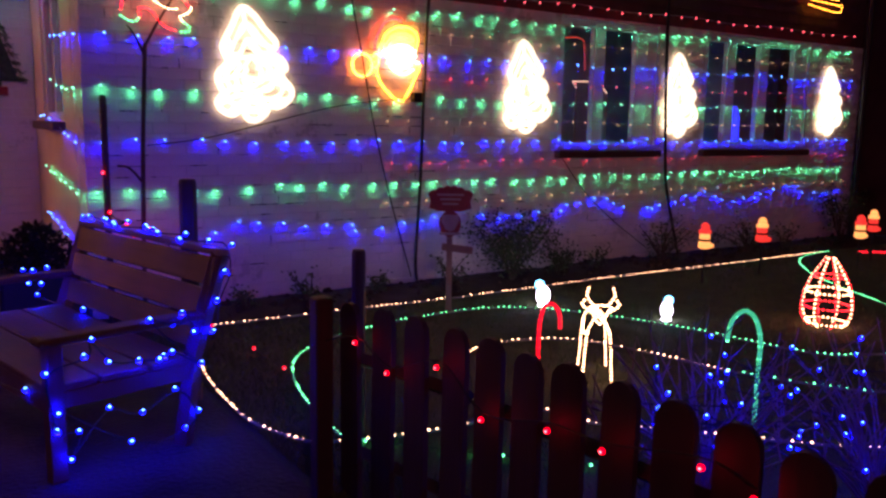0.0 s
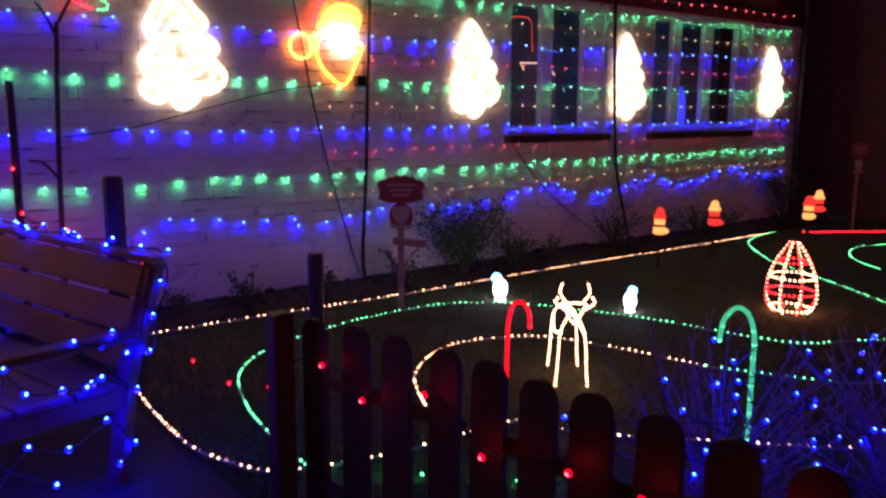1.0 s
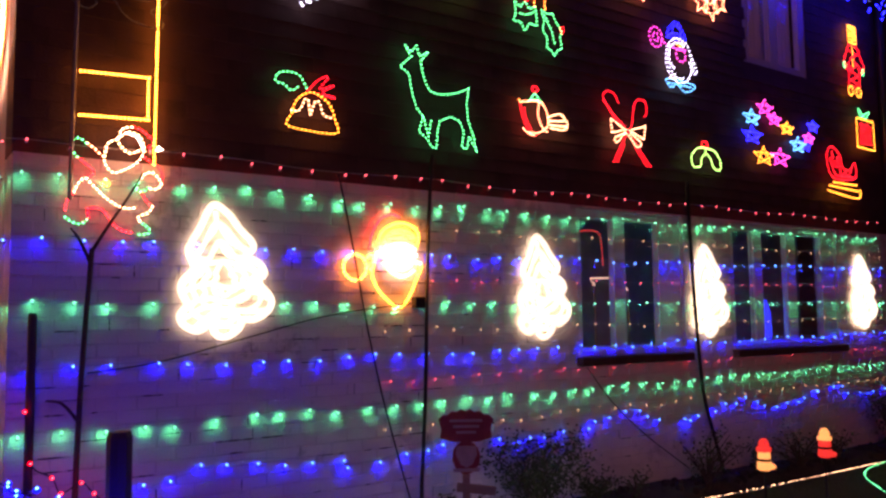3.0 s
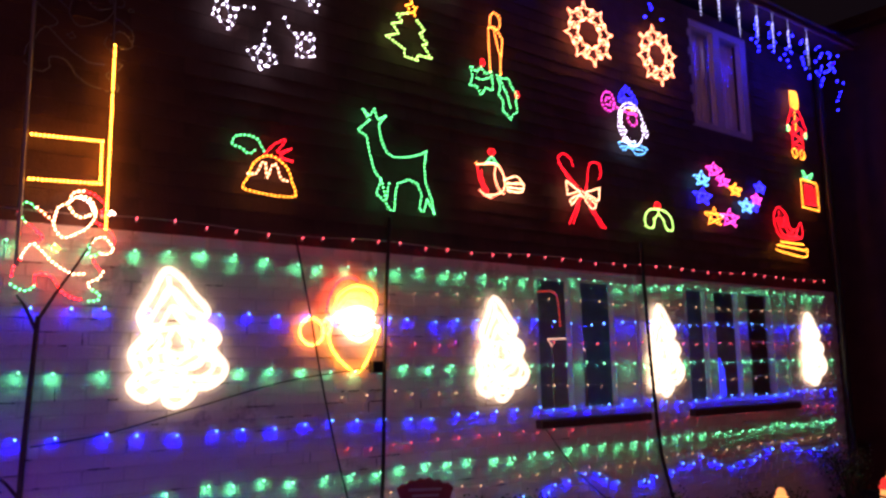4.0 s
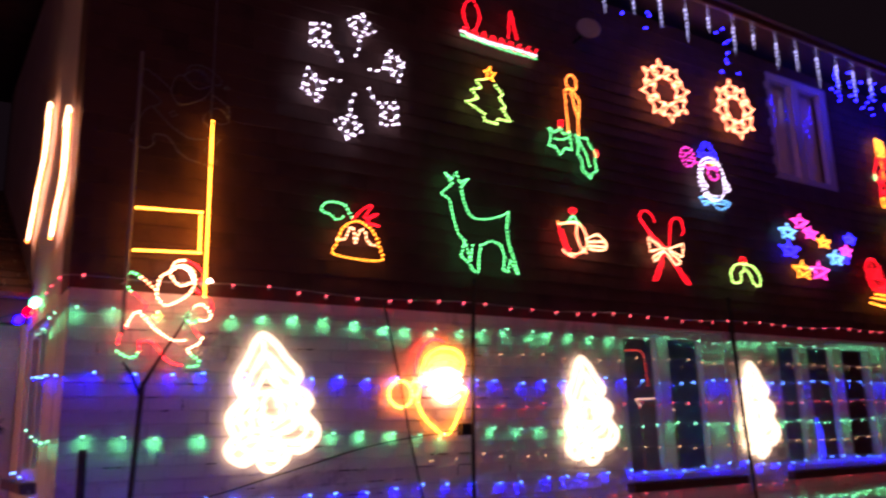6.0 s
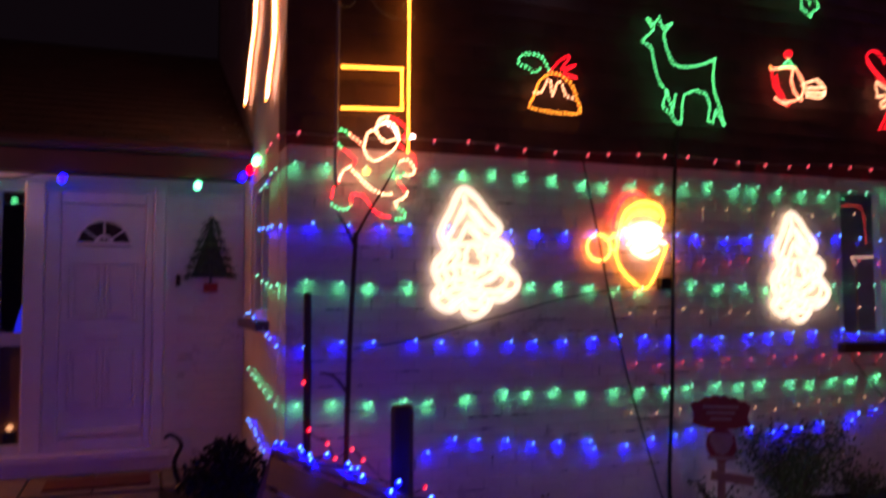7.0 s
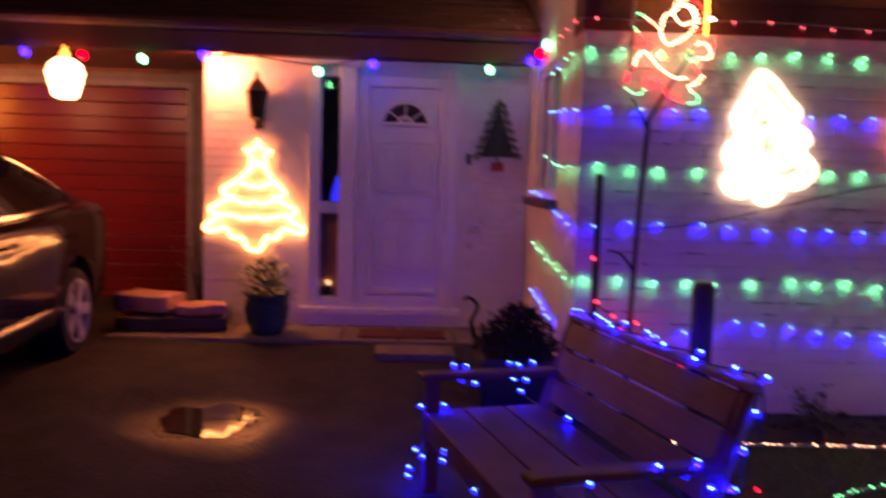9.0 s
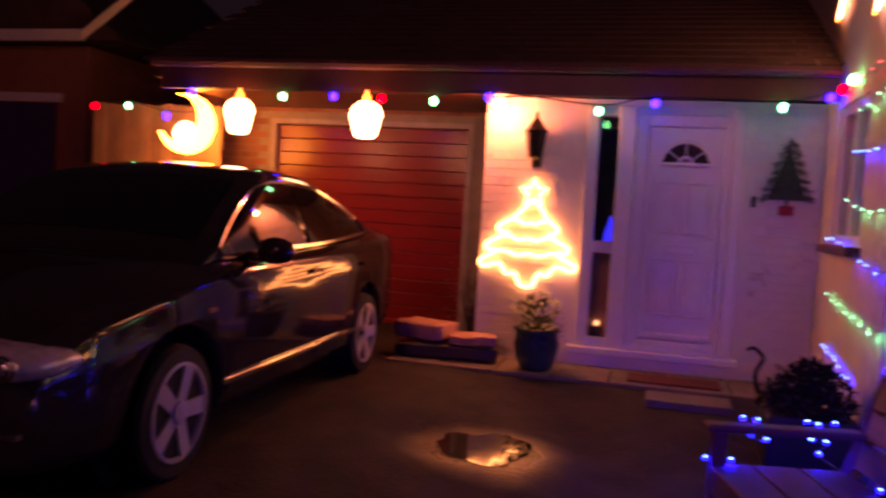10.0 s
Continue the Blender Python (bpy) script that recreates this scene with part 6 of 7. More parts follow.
bm = bmesh.new()
for k in range(420):
    a, l, h = random.uniform(0, 6.28), random.random() ** 0.6 * 0.2, random.uniform(0.32, 0.62)
    p = Vector((l * math.cos(a), l * math.sin(a), h - l * 0.5))
    d = Vector((math.cos(a), math.sin(a), random.uniform(0, 1.2))).normalized() * 0.07
    s = d.cross(Vector((0, 0, 1))).normalized() * 0.016
    bm.faces.new([bm.verts.new(q) for q in (p, p + d * 0.5 + s, p + d, p + d * 0.5 - s)])
part("leaves", bm, LEAF, pot)
trough = thing("planter", "black planter with dark bushy plant near the corner", "planter", at=(2.1, 6.5, 0.065))
part("tub", B(-0.25, 0.25, -0.2, 0.2, 0.0, 0.34, bevel=0.03), BLACK, trough)
random.seed(33)
bm = bmesh.new()
for k in range(1500):
    a, e, l = random.uniform(0, 6.28), random.uniform(-0.1, 1.4), random.random() ** 0.4
    p = Vector((0.27 * l * math.cos(a) * math.cos(e), 0.25 * l * math.sin(a) * math.cos(e), 0.34 + 0.3 * l * math.sin(e)))
    d = Vector((random.uniform(-1, 1), random.uniform(-1, 1), random.uniform(-0.3, 1))).normalized() * 0.06
    s = d.cross(Vector((0.3, 0.2, 1))).normalized() * 0.015
    bm.faces.new([bm.verts.new(q) for q in (p, p + d * 0.5 + s, p + d, p + d * 0.5 - s)])
part("foliage", bm, DARK_LEAF, trough)
orn = thing("bird_ornament", "dark metal long-necked bird ornament beside the planter", "ornament", at=(1.86, 6.78, 0.1))
bm = bmesh.new()
tube(bm, smooth_line([(0, 0, 0.3), (-0.04, 0, 0.45), (0.0, 0, 0.56), (-0.06, 0, 0.62), (-0.1, 0, 0.6)], 6), 0.018, 6, taper=0.01)
ball(bm, (0.1, 0, 0.3), 0.1, (1.4, 0.8, 0.8), 2)
tube(bm, [(0.06, 0.03, 0.24), (0.06, 0.03, 0.0)], 0.008, 5)
tube(bm, [(0.1, -0.03, 0.24), (0.1, -0.03, 0.0)], 0.008, 5)
part("body", bm, IRON, orn)

# ---------------------------------------------------------------- paving, mat, sacks, puddle
pav = thing("paving", "row of concrete paving slabs in front of the door", "paving", kind="structure")
for k in range(7):
    part("slab", B(-0.95 + k * 0.455, -0.95 + k * 0.455 + 0.445, 7.62, 8.3, 0.02, 0.235, bevel=0.01), CONCRETE, pav)
mat_ob = thing("door_mat", "red-brown doormat on the paving slabs", "doormat")
part("coir_pad", B(1.0, 1.7, 7.72, 8.05, 0.2365, 0.252, bevel=0.005), MAT, mat_ob)
stp = thing("step_slab", "pale concrete step slab below the doormat", "paving slab")
part("slab", B(1.15, 1.75, 7.25, 7.6, 0.02, 0.216, bevel=0.01), CONCRETE, stp)


def sack(label, at, size, mat, seed, rz):
    ob = thing("sack", label, "sack", "sacks by the garage", at=at, rz=rz)
    bm = bmesh.new()
    bmesh.ops.create_cube(bm, size=1.0)
    bmesh.ops.subdivide_edges(bm, edges=bm.edges, cuts=5, use_grid_fill=True)
    for v in bm.verts:
        n = v.co.copy()
        k = 1 - 0.35 * max(abs(n.x), abs(n.y)) * 2 * abs(n.z) * 2 * 0.8
        v.co = Vector((n.x * size[0], n.y * size[1], n.z * size[2] * k + size[2] / 2))
        v.co += 0.02 * Vector(noise.noise_vector(v.co * 6 + Vector((seed, 0, 0))))
        v.co.z = max(0.0, v.co.z)
    part("bag", bm, mat, ob, smooth=True)


sack("dark plastic sack lying by the garage", (-0.52, 8.02, 0.236), (0.86, 0.42, 0.13), BAG_DARK, 1, 8)
sack("orange printed plastic sack on top of another", (-0.72, 8.04, 0.36), (0.46, 0.34, 0.18), BAG, 2, -12)
sack("pale printed plastic sack by the garage pier", (-0.3, 7.98, 0.36), (0.4, 0.3, 0.1), BAG, 3, 14)
shrub("dried_plant", "pale dried plant standing by the garage pier", (-0.6, 9.2, 0.21), (0.14, 0.14, 0.75), 240, 12, twigs=12, mat=surface("pale_dry_leaf", (0.3, 0.22, 0.2), 0.8, island=0.4), up=0.6)



def wet_disc(cx, cy, rx, ry, lift, seed, wobble):
    bm = bmesh.new()
    mid = bm.verts.new((cx, cy, 0.135 + lift))
    last = None
    for q in range(1, 8):
        row = []
        for k in range(40):
            a = 2 * math.pi * k / 40
            r = (1 + wobble * noise.noise((math.cos(a) * 1.4, math.sin(a) * 1.4, seed))) * q / 7
            x, y = cx + rx * r * math.cos(a), cy + ry * r * math.sin(a)
            row.append(bm.verts.new((x, y, 0.135 + lift)))
        for k in range(40):
            if last is None:
                bm.faces.new((mid, row[k], row[(k + 1) % 40]))
            else:
                bm.faces.new((last[k], row[k], row[(k + 1) % 40], last[(k + 1) % 40]))
        last = row
    return bm


pud = wet_disc(0.27, 5.84, 0.29, 0.29, 0.005, 3, 0.45)
tagged(part("puddle", pud, WATER, smooth=True), "shallow puddle on the asphalt reflecting lights", "puddle", kind="structure")

random.seed(52)
bm = bmesh.new()
for k in range(260):
    x, y = random.uniform(2.7, 11.5), random.uniform(5.9, 6.22)
    s = random.uniform(0.012, 0.045)
    bmesh.ops.create_icosphere(bm, subdivisions=1, radius=s, matrix=Matrix.Translation((x, y, 0.06 + 0.4 * max(0, y - 5.95) * 0.2 + s * 0.2)) @ Euler((random.random() * 3, random.random() * 3, 0)).to_matrix().to_4x4() @ Matrix.Diagonal((1.3, 1.0, 0.7, 1)))
tagged(part("soil_clods", bm, SOIL), "dark clods and stones in the soil bed", "soil", kind="stuff")
for k, (x, s) in enumerate(((3.4, 0.14), (3.9, 0.18), (4.5, 0.14), (5.2, 0.2), (6.9, 0.18), (8.6, 0.22), (9.9, 0.24))):
    shrub("bed_plant", "low dark winter plant in the soil bed", (x, 6.02, 0.06), (s, 0.1, s * 1.3), 160, 60 + k, twigs=8)

# ---------------------------------------------------------------- parked car
car = new("car")
tagged(car, "dark glossy saloon car parked in front of the garage", "car")
car.empty_display_size = 0.1
car.matrix_world = pose(-1.70, 3.4, 0.222, 0, 0, 2.1)


def loft(bm, rings, caps=True):
    vs = [[bm.verts.new(p) for p in r] for r in rings]
    for q, w in zip(vs, vs[1:]):
        for k in range(len(q)):
            bm.faces.new((q[k], q[(k + 1) % len(q)], w[(k + 1) % len(q)], w[k]))
    if caps:
        bm.faces.new(vs[0][::-1])
        bm.faces.new(vs[-1])
    bmesh.ops.recalc_face_normals(bm, faces=bm.faces)
    return bm


def finer(rows, step):
    """Stations at even steps, with the corners of the line eased."""
    a = np.array(rows)
    s = np.linspace(a[0, 0], a[-1, 0], int((a[-1, 0] - a[0, 0]) / step) + 1)
    cols = [s]
    for k in range(1, a.shape[1]):
        v = np.interp(s, a[:, 0], a[:, k])
        for _ in range(3):
            v[1:-1] = 0.25 * v[:-2] + 0.5 * v[1:-1] + 0.25 * v[2:]
        cols.append(v)
    return [tuple(float(q) for q in r) for r in zip(*cols)]


WHEELS = (0.99, 3.64)


def arch(s):
    """Height of the wheel arch's edge, below the sill away from the wheels."""
    for y in WHEELS:
        if abs(s - y) < 0.375:
            return 0.3 + math.sqrt(0.375 ** 2 - (s - y) ** 2)
    return 0.0


def body_ring(s, w, lo, hi):
    a = arch(s)
    side = [(w * 0.95, lo + 0.04), (w * 0.985, lo + 0.1), (w, lo + 0.2), (w * 1.004, (lo + hi) / 2 + 0.02)]
    half = [(0.0, lo), (w * 0.66, lo), (w * 0.68, max(lo + 0.01, a))] + [(x, max(z, a + 0.008 * k)) for k, (x, z) in enumerate(side)]
    half += [(w * 1.002, max(hi - 0.2, a + 0.03)), (w * 0.985, hi - 0.09), (w * 0.95, hi - 0.03), (w * 0.86, hi), (w * 0.45, hi + 0.025), (0.0, hi + 0.035)]
    return [(x, s, z) for x, z in half] + [(-x, s, z) for x, z in half[-2:0:-1]]


ST = [(0.0, 0.55, 0.3, 0.56), (0.05, 0.7, 0.24, 0.64), (0.18, 0.8, 0.2, 0.7), (0.45, 0.87, 0.19, 0.78), (0.95, 0.905, 0.19, 0.89), (1.35, 0.91, 0.19, 0.95), (1.9, 0.912, 0.19, 0.96), (2.6, 0.912, 0.19, 0.98), (3.4, 0.912, 0.19, 1.01), (4.0, 0.9, 0.21, 1.05), (4.4, 0.86, 0.26, 1.05), (4.65, 0.78, 0.33, 1.02), (4.74, 0.66, 0.42, 0.9)]
bm = loft(bmesh.new(), [body_ring(*s) for s in finer(ST, 0.03)])
shell = part("body", bm, CAR_PAINT, car, smooth=True)
GH = finer([(1.28, 0.81, 0.8, 0.92, 0.955), (1.6, 0.815, 0.735, 0.94, 1.15), (1.95, 0.82, 0.67, 0.95, 1.345), (2.2, 0.82, 0.63, 0.95, 1.425), (2.6, 0.82, 0.61, 0.96, 1.455), (3.1, 0.815, 0.615, 0.98, 1.43), (3.5, 0.805, 0.64, 1.0, 1.335), (3.85, 0.79, 0.69, 1.03, 1.2), (4.2, 0.77, 0.74, 1.04, 1.07)], 0.07)


def house_ring(s, wb, wt, zb, zt):
    half = [(0.0, zb), (wb, zb), (wb * 0.42 + wt * 0.58, zb + (zt - zb) * 0.6), (wt, zt - 0.05), (wt * 0.93, zt - 0.012), (wt * 0.8, zt + 0.008), (wt * 0.4, zt + 0.024), (0.0, zt + 0.03)]
    return [(x, s, z) for x, z in half] + [(-x, s, z) for x, z in half[-2:0:-1]]


def house_at(s):
    return [float(np.interp(s, [g[0] for g in GH], [g[k] for g in GH])) for k in range(1, 5)]


def side_point(sx, s, f, off):
    """A point on the cabin's side: f runs from the belt line up to the roof rail."""
    wb, wt, zb, zt = house_at(s)
    xm, zm, top = wb * 0.42 + wt * 0.58, zb + (zt - zb) * 0.6, zt - 0.05
    z = zb + 0.03 + f * max(0.0, top - zb - 0.045)
    x = wb + (xm - wb) * (z - zb) / (zm - zb) if z < zm else xm + (wt - xm) * (z - zm) / max(0.02, top - zm)
    return (sx * (x + off), s, z)


part("cabin", loft(bmesh.new(), [house_ring(*g) for g in GH]), CAR_PAINT, car, "painted roof and pillars", smooth=True)
bm = bmesh.new()
rows = []
for g in [g for g in GH if 1.36 < g[0] < 2.02]:
    rows.append([bm.verts.new((u * g[2] * 0.9, g[0], g[4] + 0.012 + 0.024 * (1 - u * u))) for u in (-1, -0.6, -0.2, 0.2, 0.6, 1)])
for q, r in zip(rows, rows[1:]):
    for k in range(5):
        bm.faces.new((q[k], q[k + 1], r[k + 1], r[k]))
part("windscreen", bm, CAR_GLASS, car, "dark glossy windscreen", smooth=True)
for sx in (-1, 1):
    for s0, s1 in ((1.5, 2.6), (2.68, 3.78)):
        bm = bmesh.new()
        rows = [[bm.verts.new(side_point(sx, s0 + (s1 - s0) * k / 18, f, 0.006)) for f in (0.0, 0.3, 0.6, 0.8, 1.0)] for k in range(19)]
        for q, r in zip(rows, rows[1:]):
            for k in range(4):
                bm.faces.new((q[k], q[k + 1], r[k + 1], r[k]))
        part("side_window", bm, CAR_GLASS, car, "tinted side window", smooth=True)
    bm = bmesh.new()
    trim = [side_point(sx, 1.48 + 2.32 * k / 30, 1.0, 0.01) for k in range(31)] + [side_point(sx, 3.8 - 2.32 * k / 12, 0.0, 0.012) for k in range(13)]
    tube(bm, trim, 0.013, 6, closed=True)
    part("window_trim", bm, CHROME, car, "bright chrome window surround")
    part("side_moulding", B(sx * 0.918 - 0.012, sx * 0.918 + 0.012, 1.35, 3.3, 0.355, 0.385, bevel=0.005), CHROME, car, "chrome lower strip")
    part("bumper_strip", B(sx * 0.6 - 0.22, sx * 0.6 + 0.22, 0.025 + 0.06, 0.11, 0.4, 0.42), CHROME, car)
    bm = bmesh.new()
    ball(bm, (sx * 1.0, 1.72, 1.0), 0.1, (1.1, 0.7, 0.75), 2)
    tube(bm, [(sx * 0.82, 1.74, 0.96), (sx * 0.96, 1.73, 0.97)], 0.025, 6)
    part("wing_mirror", bm, CAR_PAINT, car, smooth=True)
    for y in (2.45, 3.4):
        part("door_handle", B(sx * 0.917 - 0.014, sx * 0.917 + 0.014, y, y + 0.18, 0.83, 0.855, bevel=0.008), CAR_PAINT, car)
    for y in (1.45, 2.6, 3.55):
        bm = bmesh.new()
        tube(bm, [(sx * 0.909, y, 0.3), (sx * 0.912, y, 0.6), (sx * 0.893, y, 0.9)], 0.005, 4)
        part("door_gap", bm, BLACK, car)
    bm = bmesh.new()
    ball(bm, (sx * 0.6, 0.29, 0.635), 0.17, (1.56, 1.7, 0.5), 3)
    lamp = part("headlamp", bm, HEAD_LENS, car, "clear headlamp with bright reflector", smooth=True)
    for cx, cy, cr in ((0.47, 0.034, 0.062), (0.63, -0.003, 0.066), (0.77, 0.064, 0.05)):
        bm = bmesh.new()
        for q in range(3):
            tube(bm, [(sx * cx + (cr - 0.016 * q) * math.cos(k * math.pi / 9), cy - 0.012 * q, 0.645 + 0.8 * (cr - 0.016 * q) * math.sin(k * math.pi / 9)) for k in range(18)], 0.009, 5, closed=True)
        ball(bm, (sx * cx, cy - 0.02, 0.645), 0.022, sub=2)
        part("reflector", bm, CHROME, lamp, "bright chrome reflector rings", smooth=True)
    part("indicator", B(sx * 0.905 - 0.012, sx * 0.905 + 0.012, 1.2, 1.27, 0.72, 0.745, bevel=0.004), surface("amber_repeater", (0.5, 0.2, 0.05), 0.2), car, "amber side repeater")
for z in (0.5, 0.56, 0.62):
    part("grille_bar", B(-0.4, 0.4, -0.012, 0.03, z, z + 0.02, bevel=0.004), CHROME, car, "chrome grille bar")
part("lower_intake", B(-0.55, 0.55, -0.004, 0.04, 0.27, 0.37, bevel=0.01), BLACK, car)
part("number_plate", B(-0.26, 0.26, -0.02, -0.008, 0.39, 0.48, bevel=0.003), UPVC, car, "blank pale plate")


def wheel(sx, y):
    def turned(bm):
        bmesh.ops.transform(bm, matrix=pose(sx * 0.822, y, 0.302, 0, 90 * sx, 0), verts=bm.verts)
        return bm
    bm = turned(lathe(bmesh.new(), [(0.36, -0.14), (0.36, -0.12), (0.05, -0.12)], 24))
    part("arch_liner", bm, BLACK, car)
    bm = turned(lathe(bmesh.new(), [(0.22, -0.11), (0.285, -0.11), (0.302, -0.08), (0.302, 0.05), (0.288, 0.076), (0.226, 0.08), (0.222, 0.07)], 32))
    ty = part("wheel", bm, RUBBER, car, "black tyre on silver alloy rim", smooth=False)
    bm = turned(lathe(bmesh.new(), [(0.224, 0.066), (0.224, 0.086), (0.208, 0.088), (0.198, 0.05)], 32))
    part("rim", bm, ALLOY, ty)
    # black disc stands in for the shade seen between the spokes
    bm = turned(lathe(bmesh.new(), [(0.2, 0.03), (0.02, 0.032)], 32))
    part("spoke_shade_disc", bm, BLACK, ty)
    bm = bmesh.new()
    for k in range(5):
        a = 2 * math.pi * k / 5 + 0.3
        m = Matrix.Rotation(a, 4, "Z")
        vs2 = [bm.verts.new(m @ Vector(p)) for p in ((0.03, -0.035, 0.078), (0.21, -0.042, 0.086), (0.21, 0.042, 0.086), (0.03, 0.035, 0.078), (0.03, -0.03, 0.05), (0.21, -0.038, 0.06), (0.21, 0.038, 0.06), (0.03, 0.03, 0.05))]
        for f in ((0, 1, 2, 3), (4, 7, 6, 5), (0, 4, 5, 1), (3, 2, 6, 7), (1, 5, 6, 2)):
            bm.faces.new([vs2[i] for i in f])
    lathe(bm, [(0.055, 0.07), (0.055, 0.09), (0.03, 0.094)], 16)
    part("spokes", turned(bm), ALLOY, ty, "five broad silver spokes")


for sx in (-1, 1):
    wheel(sx, WHEELS[0])
    wheel(sx, WHEELS[1])

# ---------------------------------------------------------------- inside the windows
g1 = thing("window_garland", "red lit garland hanging inside the window", "light motif")
bm = bmesh.new()
for p in along(smooth_line([(6.7, 6.45, 1.95), (6.72, 6.45, 2.2), (6.78, 6.45, 2.26), (6.98, 6.45, 2.27), (7.04, 6.45, 2.2), (7.06, 6.45, 1.95)], 5), 0.03):
    bead(bm, p, 0.008)
part("lamps", bm, lit("dim_red_garland", (1.0, 0.08, 0.05), 1.2), g1)
g2 = thing("candle_bridge", "small lit wooden candle bridge on the window board", "ornament")
bm = bmesh.new()
tube(bm, [(7.0, 6.5, 1.8), (6.95, 6.5, 1.86), (7.3, 6.5, 1.87), (7.42, 6.5, 1.76)], 0.007, 5)
part("arch", bm, lit("lit_candle_bridge", (1.0, 0.62, 0.4), 1.2), g2)
part("stand", B(6.9, 7.45, 6.46, 6.53, 1.25, 1.28), PANEL_WOOD, g2)
bm = bmesh.new()
tube(bm, [(7.0, 6.5, 1.28), (7.0, 6.5, 1.8)], 0.006, 5)
tube(bm, [(7.42, 6.5, 1.28), (7.42, 6.5, 1.76)], 0.006, 5)
part("support", bm, PANEL_WOOD, g2)
g3 = thing("blue_lamp", "small glowing blue lamp inside the window", "lamp")
bm = bmesh.new()
lathe(bm, [(0.07, 1.28), (0.08, 1.3), (0.075, 1.55), (0.04, 1.68)], 12, 9.45, 6.5)
part("shade", bm, lit("blue_lamp_shade", (0.03, 0.04, 1.0), 1.6), g3)
part("stand", B(9.36, 9.54, 6.44, 6.56, 1.25, 1.278), BLACK, g3)
wall_box("window_board_inner", "inner window ledge", DARK_ROOM, X0 + 0.26, X1 - 0.26, WALL_Y + 0.29, WALL_Y + 0.5, 1.2, 1.249)

# ---------------------------------------------------------------- grass
random.seed(77)
verts, faces = [], []
for k in range(26000):
    u = random.random()
    x = 2.66 + 8.6 * u * u
    y = 0.9 + 4.9 * random.random()
    h, a = random.uniform(0.02, 0.05), random.uniform(0, 6.28)
    dx, dy = 0.004 * math.cos(a), 0.004 * math.sin(a)
    i = len(verts)
    verts += [(x - dx, y - dy, 0.0), (x + dx, y + dy, 0.0), (x + random.uniform(-0.02, 0.02), y + random.uniform(-0.02, 0.02), h)]
    faces.append((i, i + 1, i + 2))
me = bpy.data.meshes.new("grass")
me.from_pydata(verts, [], faces)
me.materials.append(GRASS)
tagged(new("grass", me), "short dark lawn grass", "grass", kind="stuff")

# ---------------------------------------------------------------- hung tiles and bricks
bm_v, bm_f = [], []


def tile(x0, x1, z0, z1, y, lift):
    i = len(bm_v)
    bm_v.extend([(x0, y - lift, z0), (x1, y - lift, z0), (x1, y - 0.004, z1), (x0, y - 0.004, z1), (x0, y, z0), (x1, y, z0)])
    bm_f.extend([(i, i + 1, i + 2, i + 3), (i + 4, i + 5, i + 1, i)])


random.seed(3)
rows_n = int((EAVE - BAND) / 0.105)
for r in range(rows_n):
    z = BAND + r * 0.105
    x = X0 + (0.085 if r % 2 else 0.0)
    while x < X1 - 0.02:
        xb = min(x + 0.166, X1)
        if not (UPWIN[0] - 0.05 < (x + xb) / 2 < UPWIN[1] + 0.05 and UPWIN[2] - 0.08 < z < UPWIN[3]):
            tile(x, xb, z - 0.012, z + 0.115, WALL_Y + 0.03, 0.010 + random.uniform(0, 0.004))
        x += 0.17
me = bpy.data.meshes.new("hung_tiles")
me.from_pydata(bm_v, [], bm_f)
me.materials.append(TILE)
ht = new("hung_tiles", me)
ht.parent = wall_up
tagged(ht, kind="stuff")

# painted bricks: the nearest stretch as single pieces, the rest joined
def brick_mesh(w):
    bm = bmesh.new()
    box(bm, -w / 2, w / 2, -0.0045, 0.0, -0.0335, 0.0335)
    for v in bm.verts:
        if v.co.y < -0.003:
            v.co.x *= 0.985
            v.co.z *= 0.95
    me = bpy.data.meshes.new("brick")
    bm.to_mesh(me)
    bm.free()
    me.materials.append(PAINT_BRICK)
    return me


FULL, HALF = brick_mesh(0.215), brick_mesh(0.1025)
singles, jv, jf = 0, [], []
random.seed(17)
for r in range(33):
    z = -0.02 + r * 0.075 + 0.0375
    if z > BAND - 0.03:
        break
    x = X0 + 0.004
    first = True
    while x < X1 - 0.1:
        w = 0.1025 if (first and r % 2) else 0.215
        first = False
        c = x + w / 2
        hole = any(a - w / 2 - 0.005 < c < b + w / 2 + 0.005 and lo - 0.04 < z < hi + 0.03 for a, b, lo, hi in WIN)
        if not hole and c + w / 2 < X1:
            dy = random.uniform(-0.0025, 0.0015)
            if c < 4.75 and 0.75 < z and singles < 300 and w > 0.2:
                b = new("brick", FULL)
                b.parent = wall_main
                b.location = (c, WALL_Y + 0.006 + dy, z)
                b.rotation_euler = (0, random.uniform(-0.008, 0.008), random.uniform(-0.006, 0.006))
                singles += 1
            else:
                i = len(jv)
                y1, y0 = WALL_Y + 0.0062, WALL_Y + 0.0015 + dy
                for dx, dz, yy in ((-1, -1, y0), (1, -1, y0), (1, 1, y0), (-1, 1, y0)):
                    jv.append((c + dx * w / 2 * 0.985, yy, z + dz * 0.0335 * 0.94))
                for dx, dz in ((-1, -1), (1, -1), (1, 1), (-1, 1)):
                    jv.append((c + dx * w / 2, y1, z + dz * 0.0335))
                jf += [(i, i + 1, i + 2, i + 3)] + [(i + 4 + k, i + 4 + (k + 1) % 4, i + (k + 1) % 4, i + k) for k in range(4)]
        x += w + 0.01
me = bpy.data.meshes.new("bricks_joined")
me.from_pydata(jv, [], jf)
me.materials.append(PAINT_REST)
bj = new("bricks", me)
bj.parent = wall_main
tagged(bj, kind="stuff")


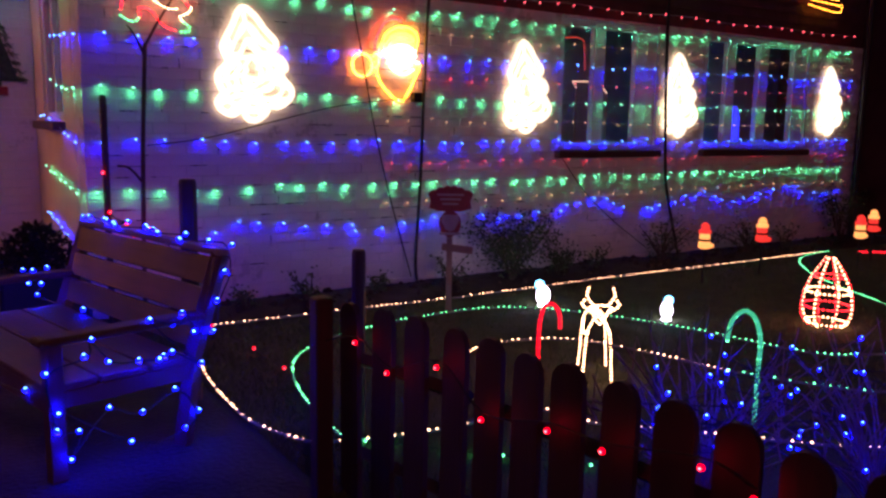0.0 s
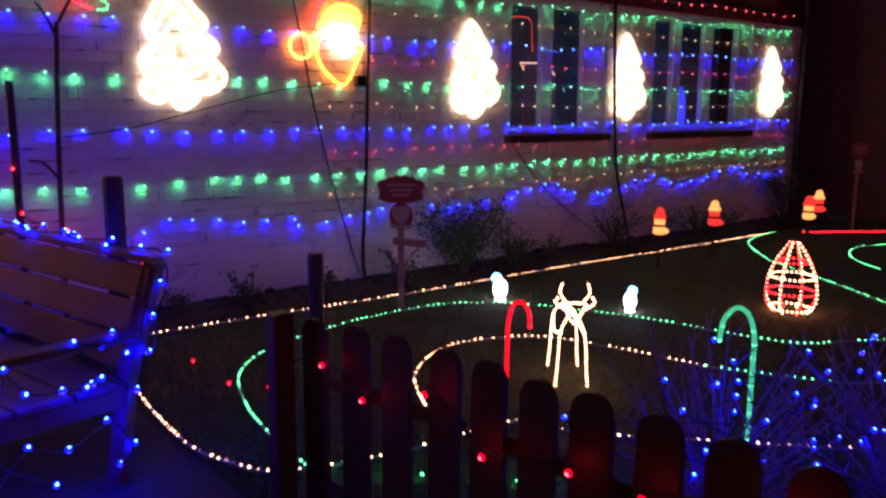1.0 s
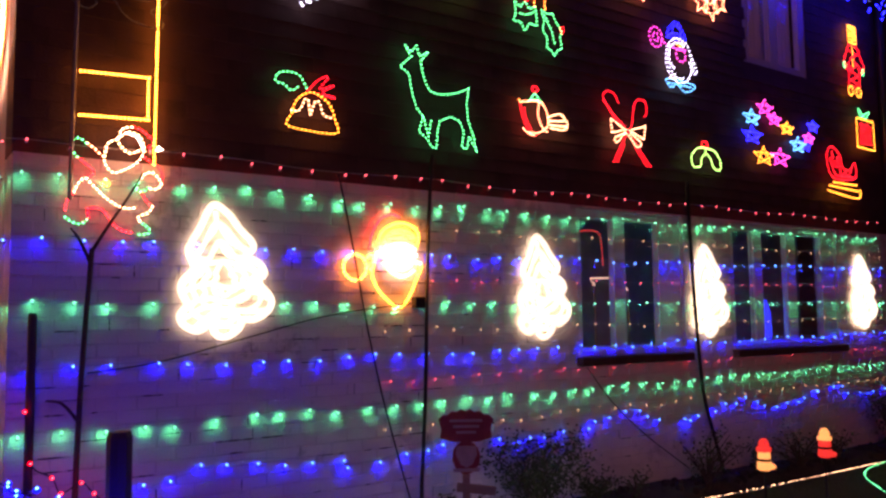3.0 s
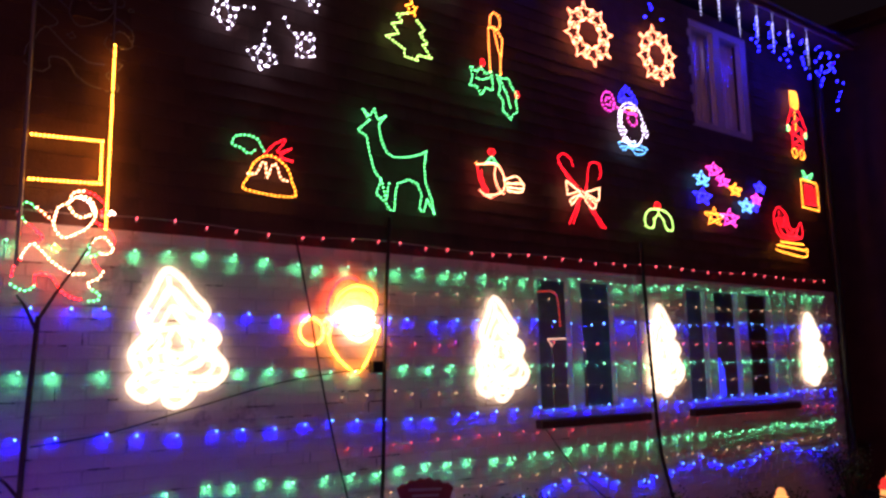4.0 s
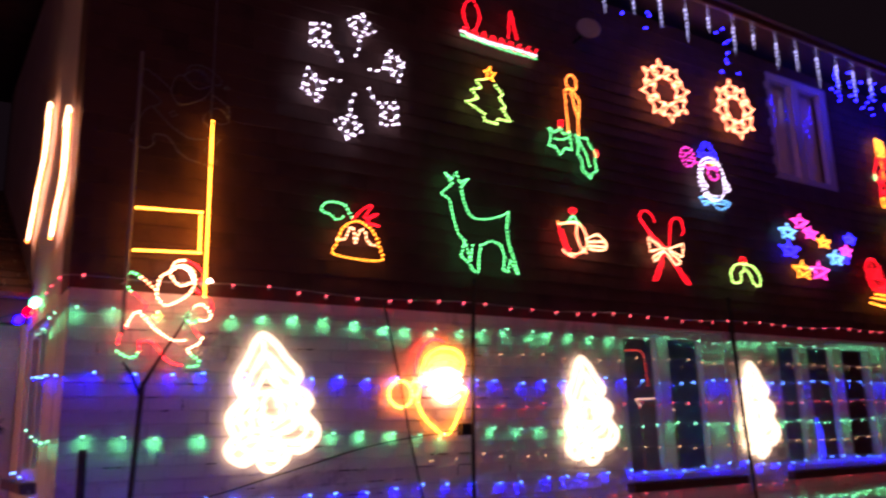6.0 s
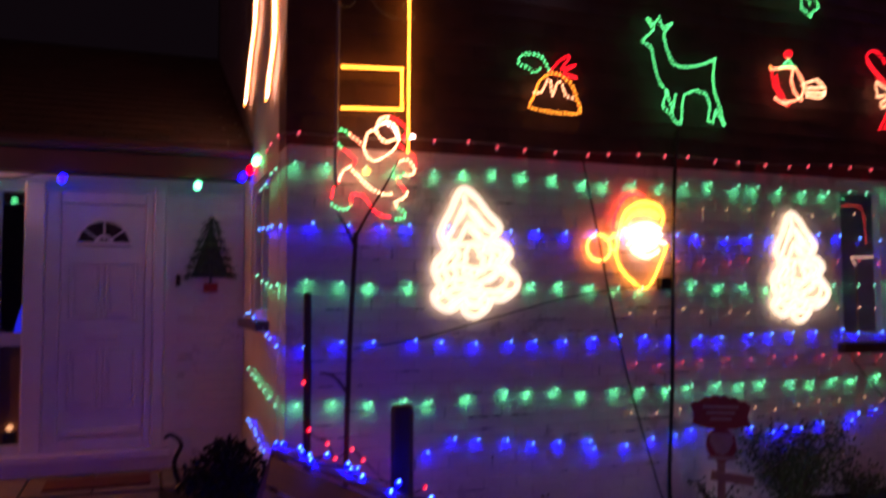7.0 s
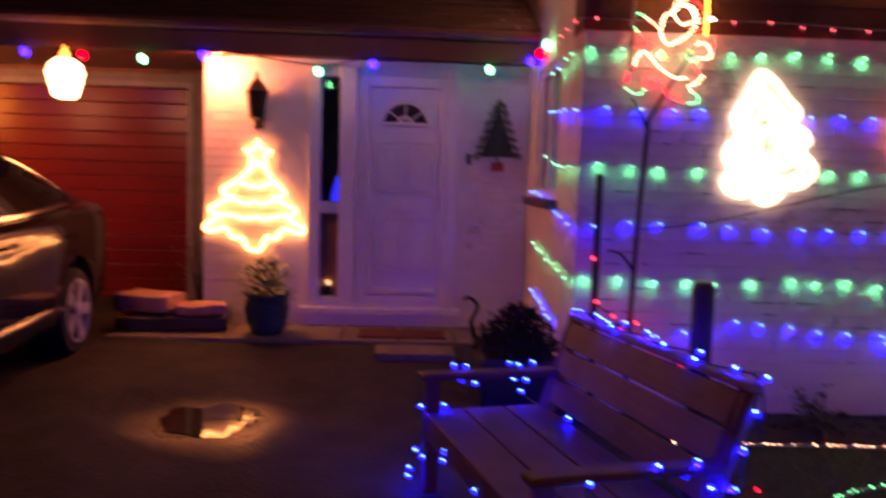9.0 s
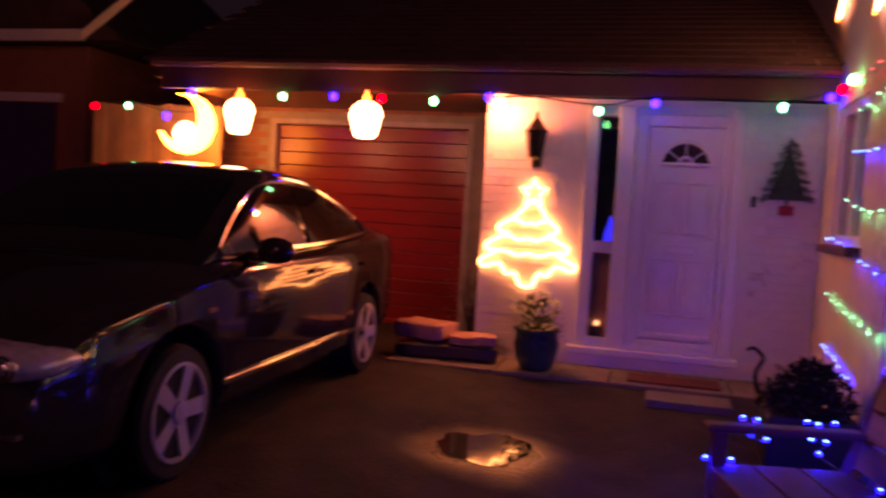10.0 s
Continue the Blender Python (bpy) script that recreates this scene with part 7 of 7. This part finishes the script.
random.seed(41)
ov, of = [], []
for k in range(150):
    x, r = random.uniform(X0 + 0.1, 5.2) if k < 110 else random.uniform(5.2, X1 - 0.3), random.randrange(4, 31)
    z, w, up = -0.02 + r * 0.075, random.uniform(0.03, 0.16), random.random() < 0.3
    if any(a - 0.1 < x < b + 0.1 and lo - 0.1 < z < hi + 0.1 for a, b, lo, hi in WIN) or z > BAND - 0.08:
        continue
    n, i = 6, len(ov)
    for j in range(n + 1):
        t, h = j / n, random.uniform(0.001, 0.0045) * (0.3 if j in (0, n) else 1)
        if up:
            ov.extend([(x - h, WALL_Y - 0.0016, z + 0.072 * t), (x + h, WALL_Y - 0.0016, z + 0.072 * t)])
        else:
            ov.extend([(x + w * t, WALL_Y - 0.0016, z + h), (x + w * t, WALL_Y - 0.0016, z - h)])
    of += [(i + 2 * j, i + 2 * j + 1, i + 2 * j + 3, i + 2 * j + 2) for j in range(n)]
me = bpy.data.meshes.new("open_joints")
me.from_pydata(ov, [], of)
me.materials.append(surface("dirty_open_joint", (0.05, 0.038, 0.034), 0.95, vary=0.4))
oj = new("open_joints", me)
oj.parent = wall_main
tagged(oj, kind="stuff")


def brick_skin(parent, x0, x1, z0, z1, y, mat, holes=(), seed=1):
    """Proud bricks on a wall face that looks towards the road, joined."""
    random.seed(seed)
    vv, ff = [], []
    for r in range(int((z1 - z0) / 0.075)):
        z = z0 + r * 0.075 + 0.0375
        x = x0 - (0.1125 if r % 2 else 0.0)
        while x < x1:
            a, c = max(x, x0), min(x + 0.215, x1)
            x += 0.225
            if c - a < 0.03 or any(h[0] < c and h[1] > a and h[2] - 0.035 < z < h[3] + 0.035 for h in holes):
                continue
            yy, i = y - 0.006 + random.uniform(-0.002, 0.0015), len(vv)
            vv.extend([(a + 0.002, yy, z - 0.031), (c - 0.002, yy, z - 0.031), (c - 0.002, yy, z + 0.031), (a + 0.002, yy, z + 0.031), (a, y - 0.0005, z - 0.0335), (c, y - 0.0005, z - 0.0335), (c, y - 0.0005, z + 0.0335), (a, y - 0.0005, z + 0.0335)])
            ff.extend([(i, i + 1, i + 2, i + 3)] + [(i + 4 + k, i + 4 + (k + 1) % 4, i + (k + 1) % 4, i + k) for k in range(4)])
    me = bpy.data.meshes.new("bricks")
    me.from_pydata(vv, [], ff)
    me.materials.append(mat)
    ob = new("bricks", me)
    ob.parent = parent
    ob["kind"] = "stuff"


brick_skin(wall_porch, -0.36, X0 - 0.01, 0.0, 2.5, DOOR_Y, PAINT_REST, [(DOOR[0] - 0.12, DOOR[1] + 0.08, 0.0, DOOR[3])], 5)
brick_skin(wall_garage, -4.15, -0.38, 0.0, 2.75, GAR_Y, RED_BRICK, [(-3.11, -0.77, 0.0, 2.41)], 6)

# small lights in the hall behind the sidelight
hall = thing("hall_tree", "small blue lit tree ornament in the hallway", "ornament")
bm = bmesh.new()
lathe(bm, [(0.07, 1.24), (0.05, 1.36), (0.005, 1.52)], 8, 0.74, 8.72)
part("cone", bm, lit("blue_ornament", (0.02, 0.03, 1.0), 0.9), hall)
part("stand", B(0.6, 0.9, 8.65, 8.8, 0.0, 1.238), PANEL_WOOD, hall)
hl = thing("hall_candle", "small warm candle light on the hallway floor", "lamp")
bm = bmesh.new()
ball(bm, (0.68, 8.62, 0.56), 0.025, sub=2)
part("flame", bm, lit("warm_flame", (1.0, 0.5, 0.2), 1.6), hl)
part("holder", B(0.64, 0.72, 8.58, 8.645, 0.0, 0.53), BLACK, hl)
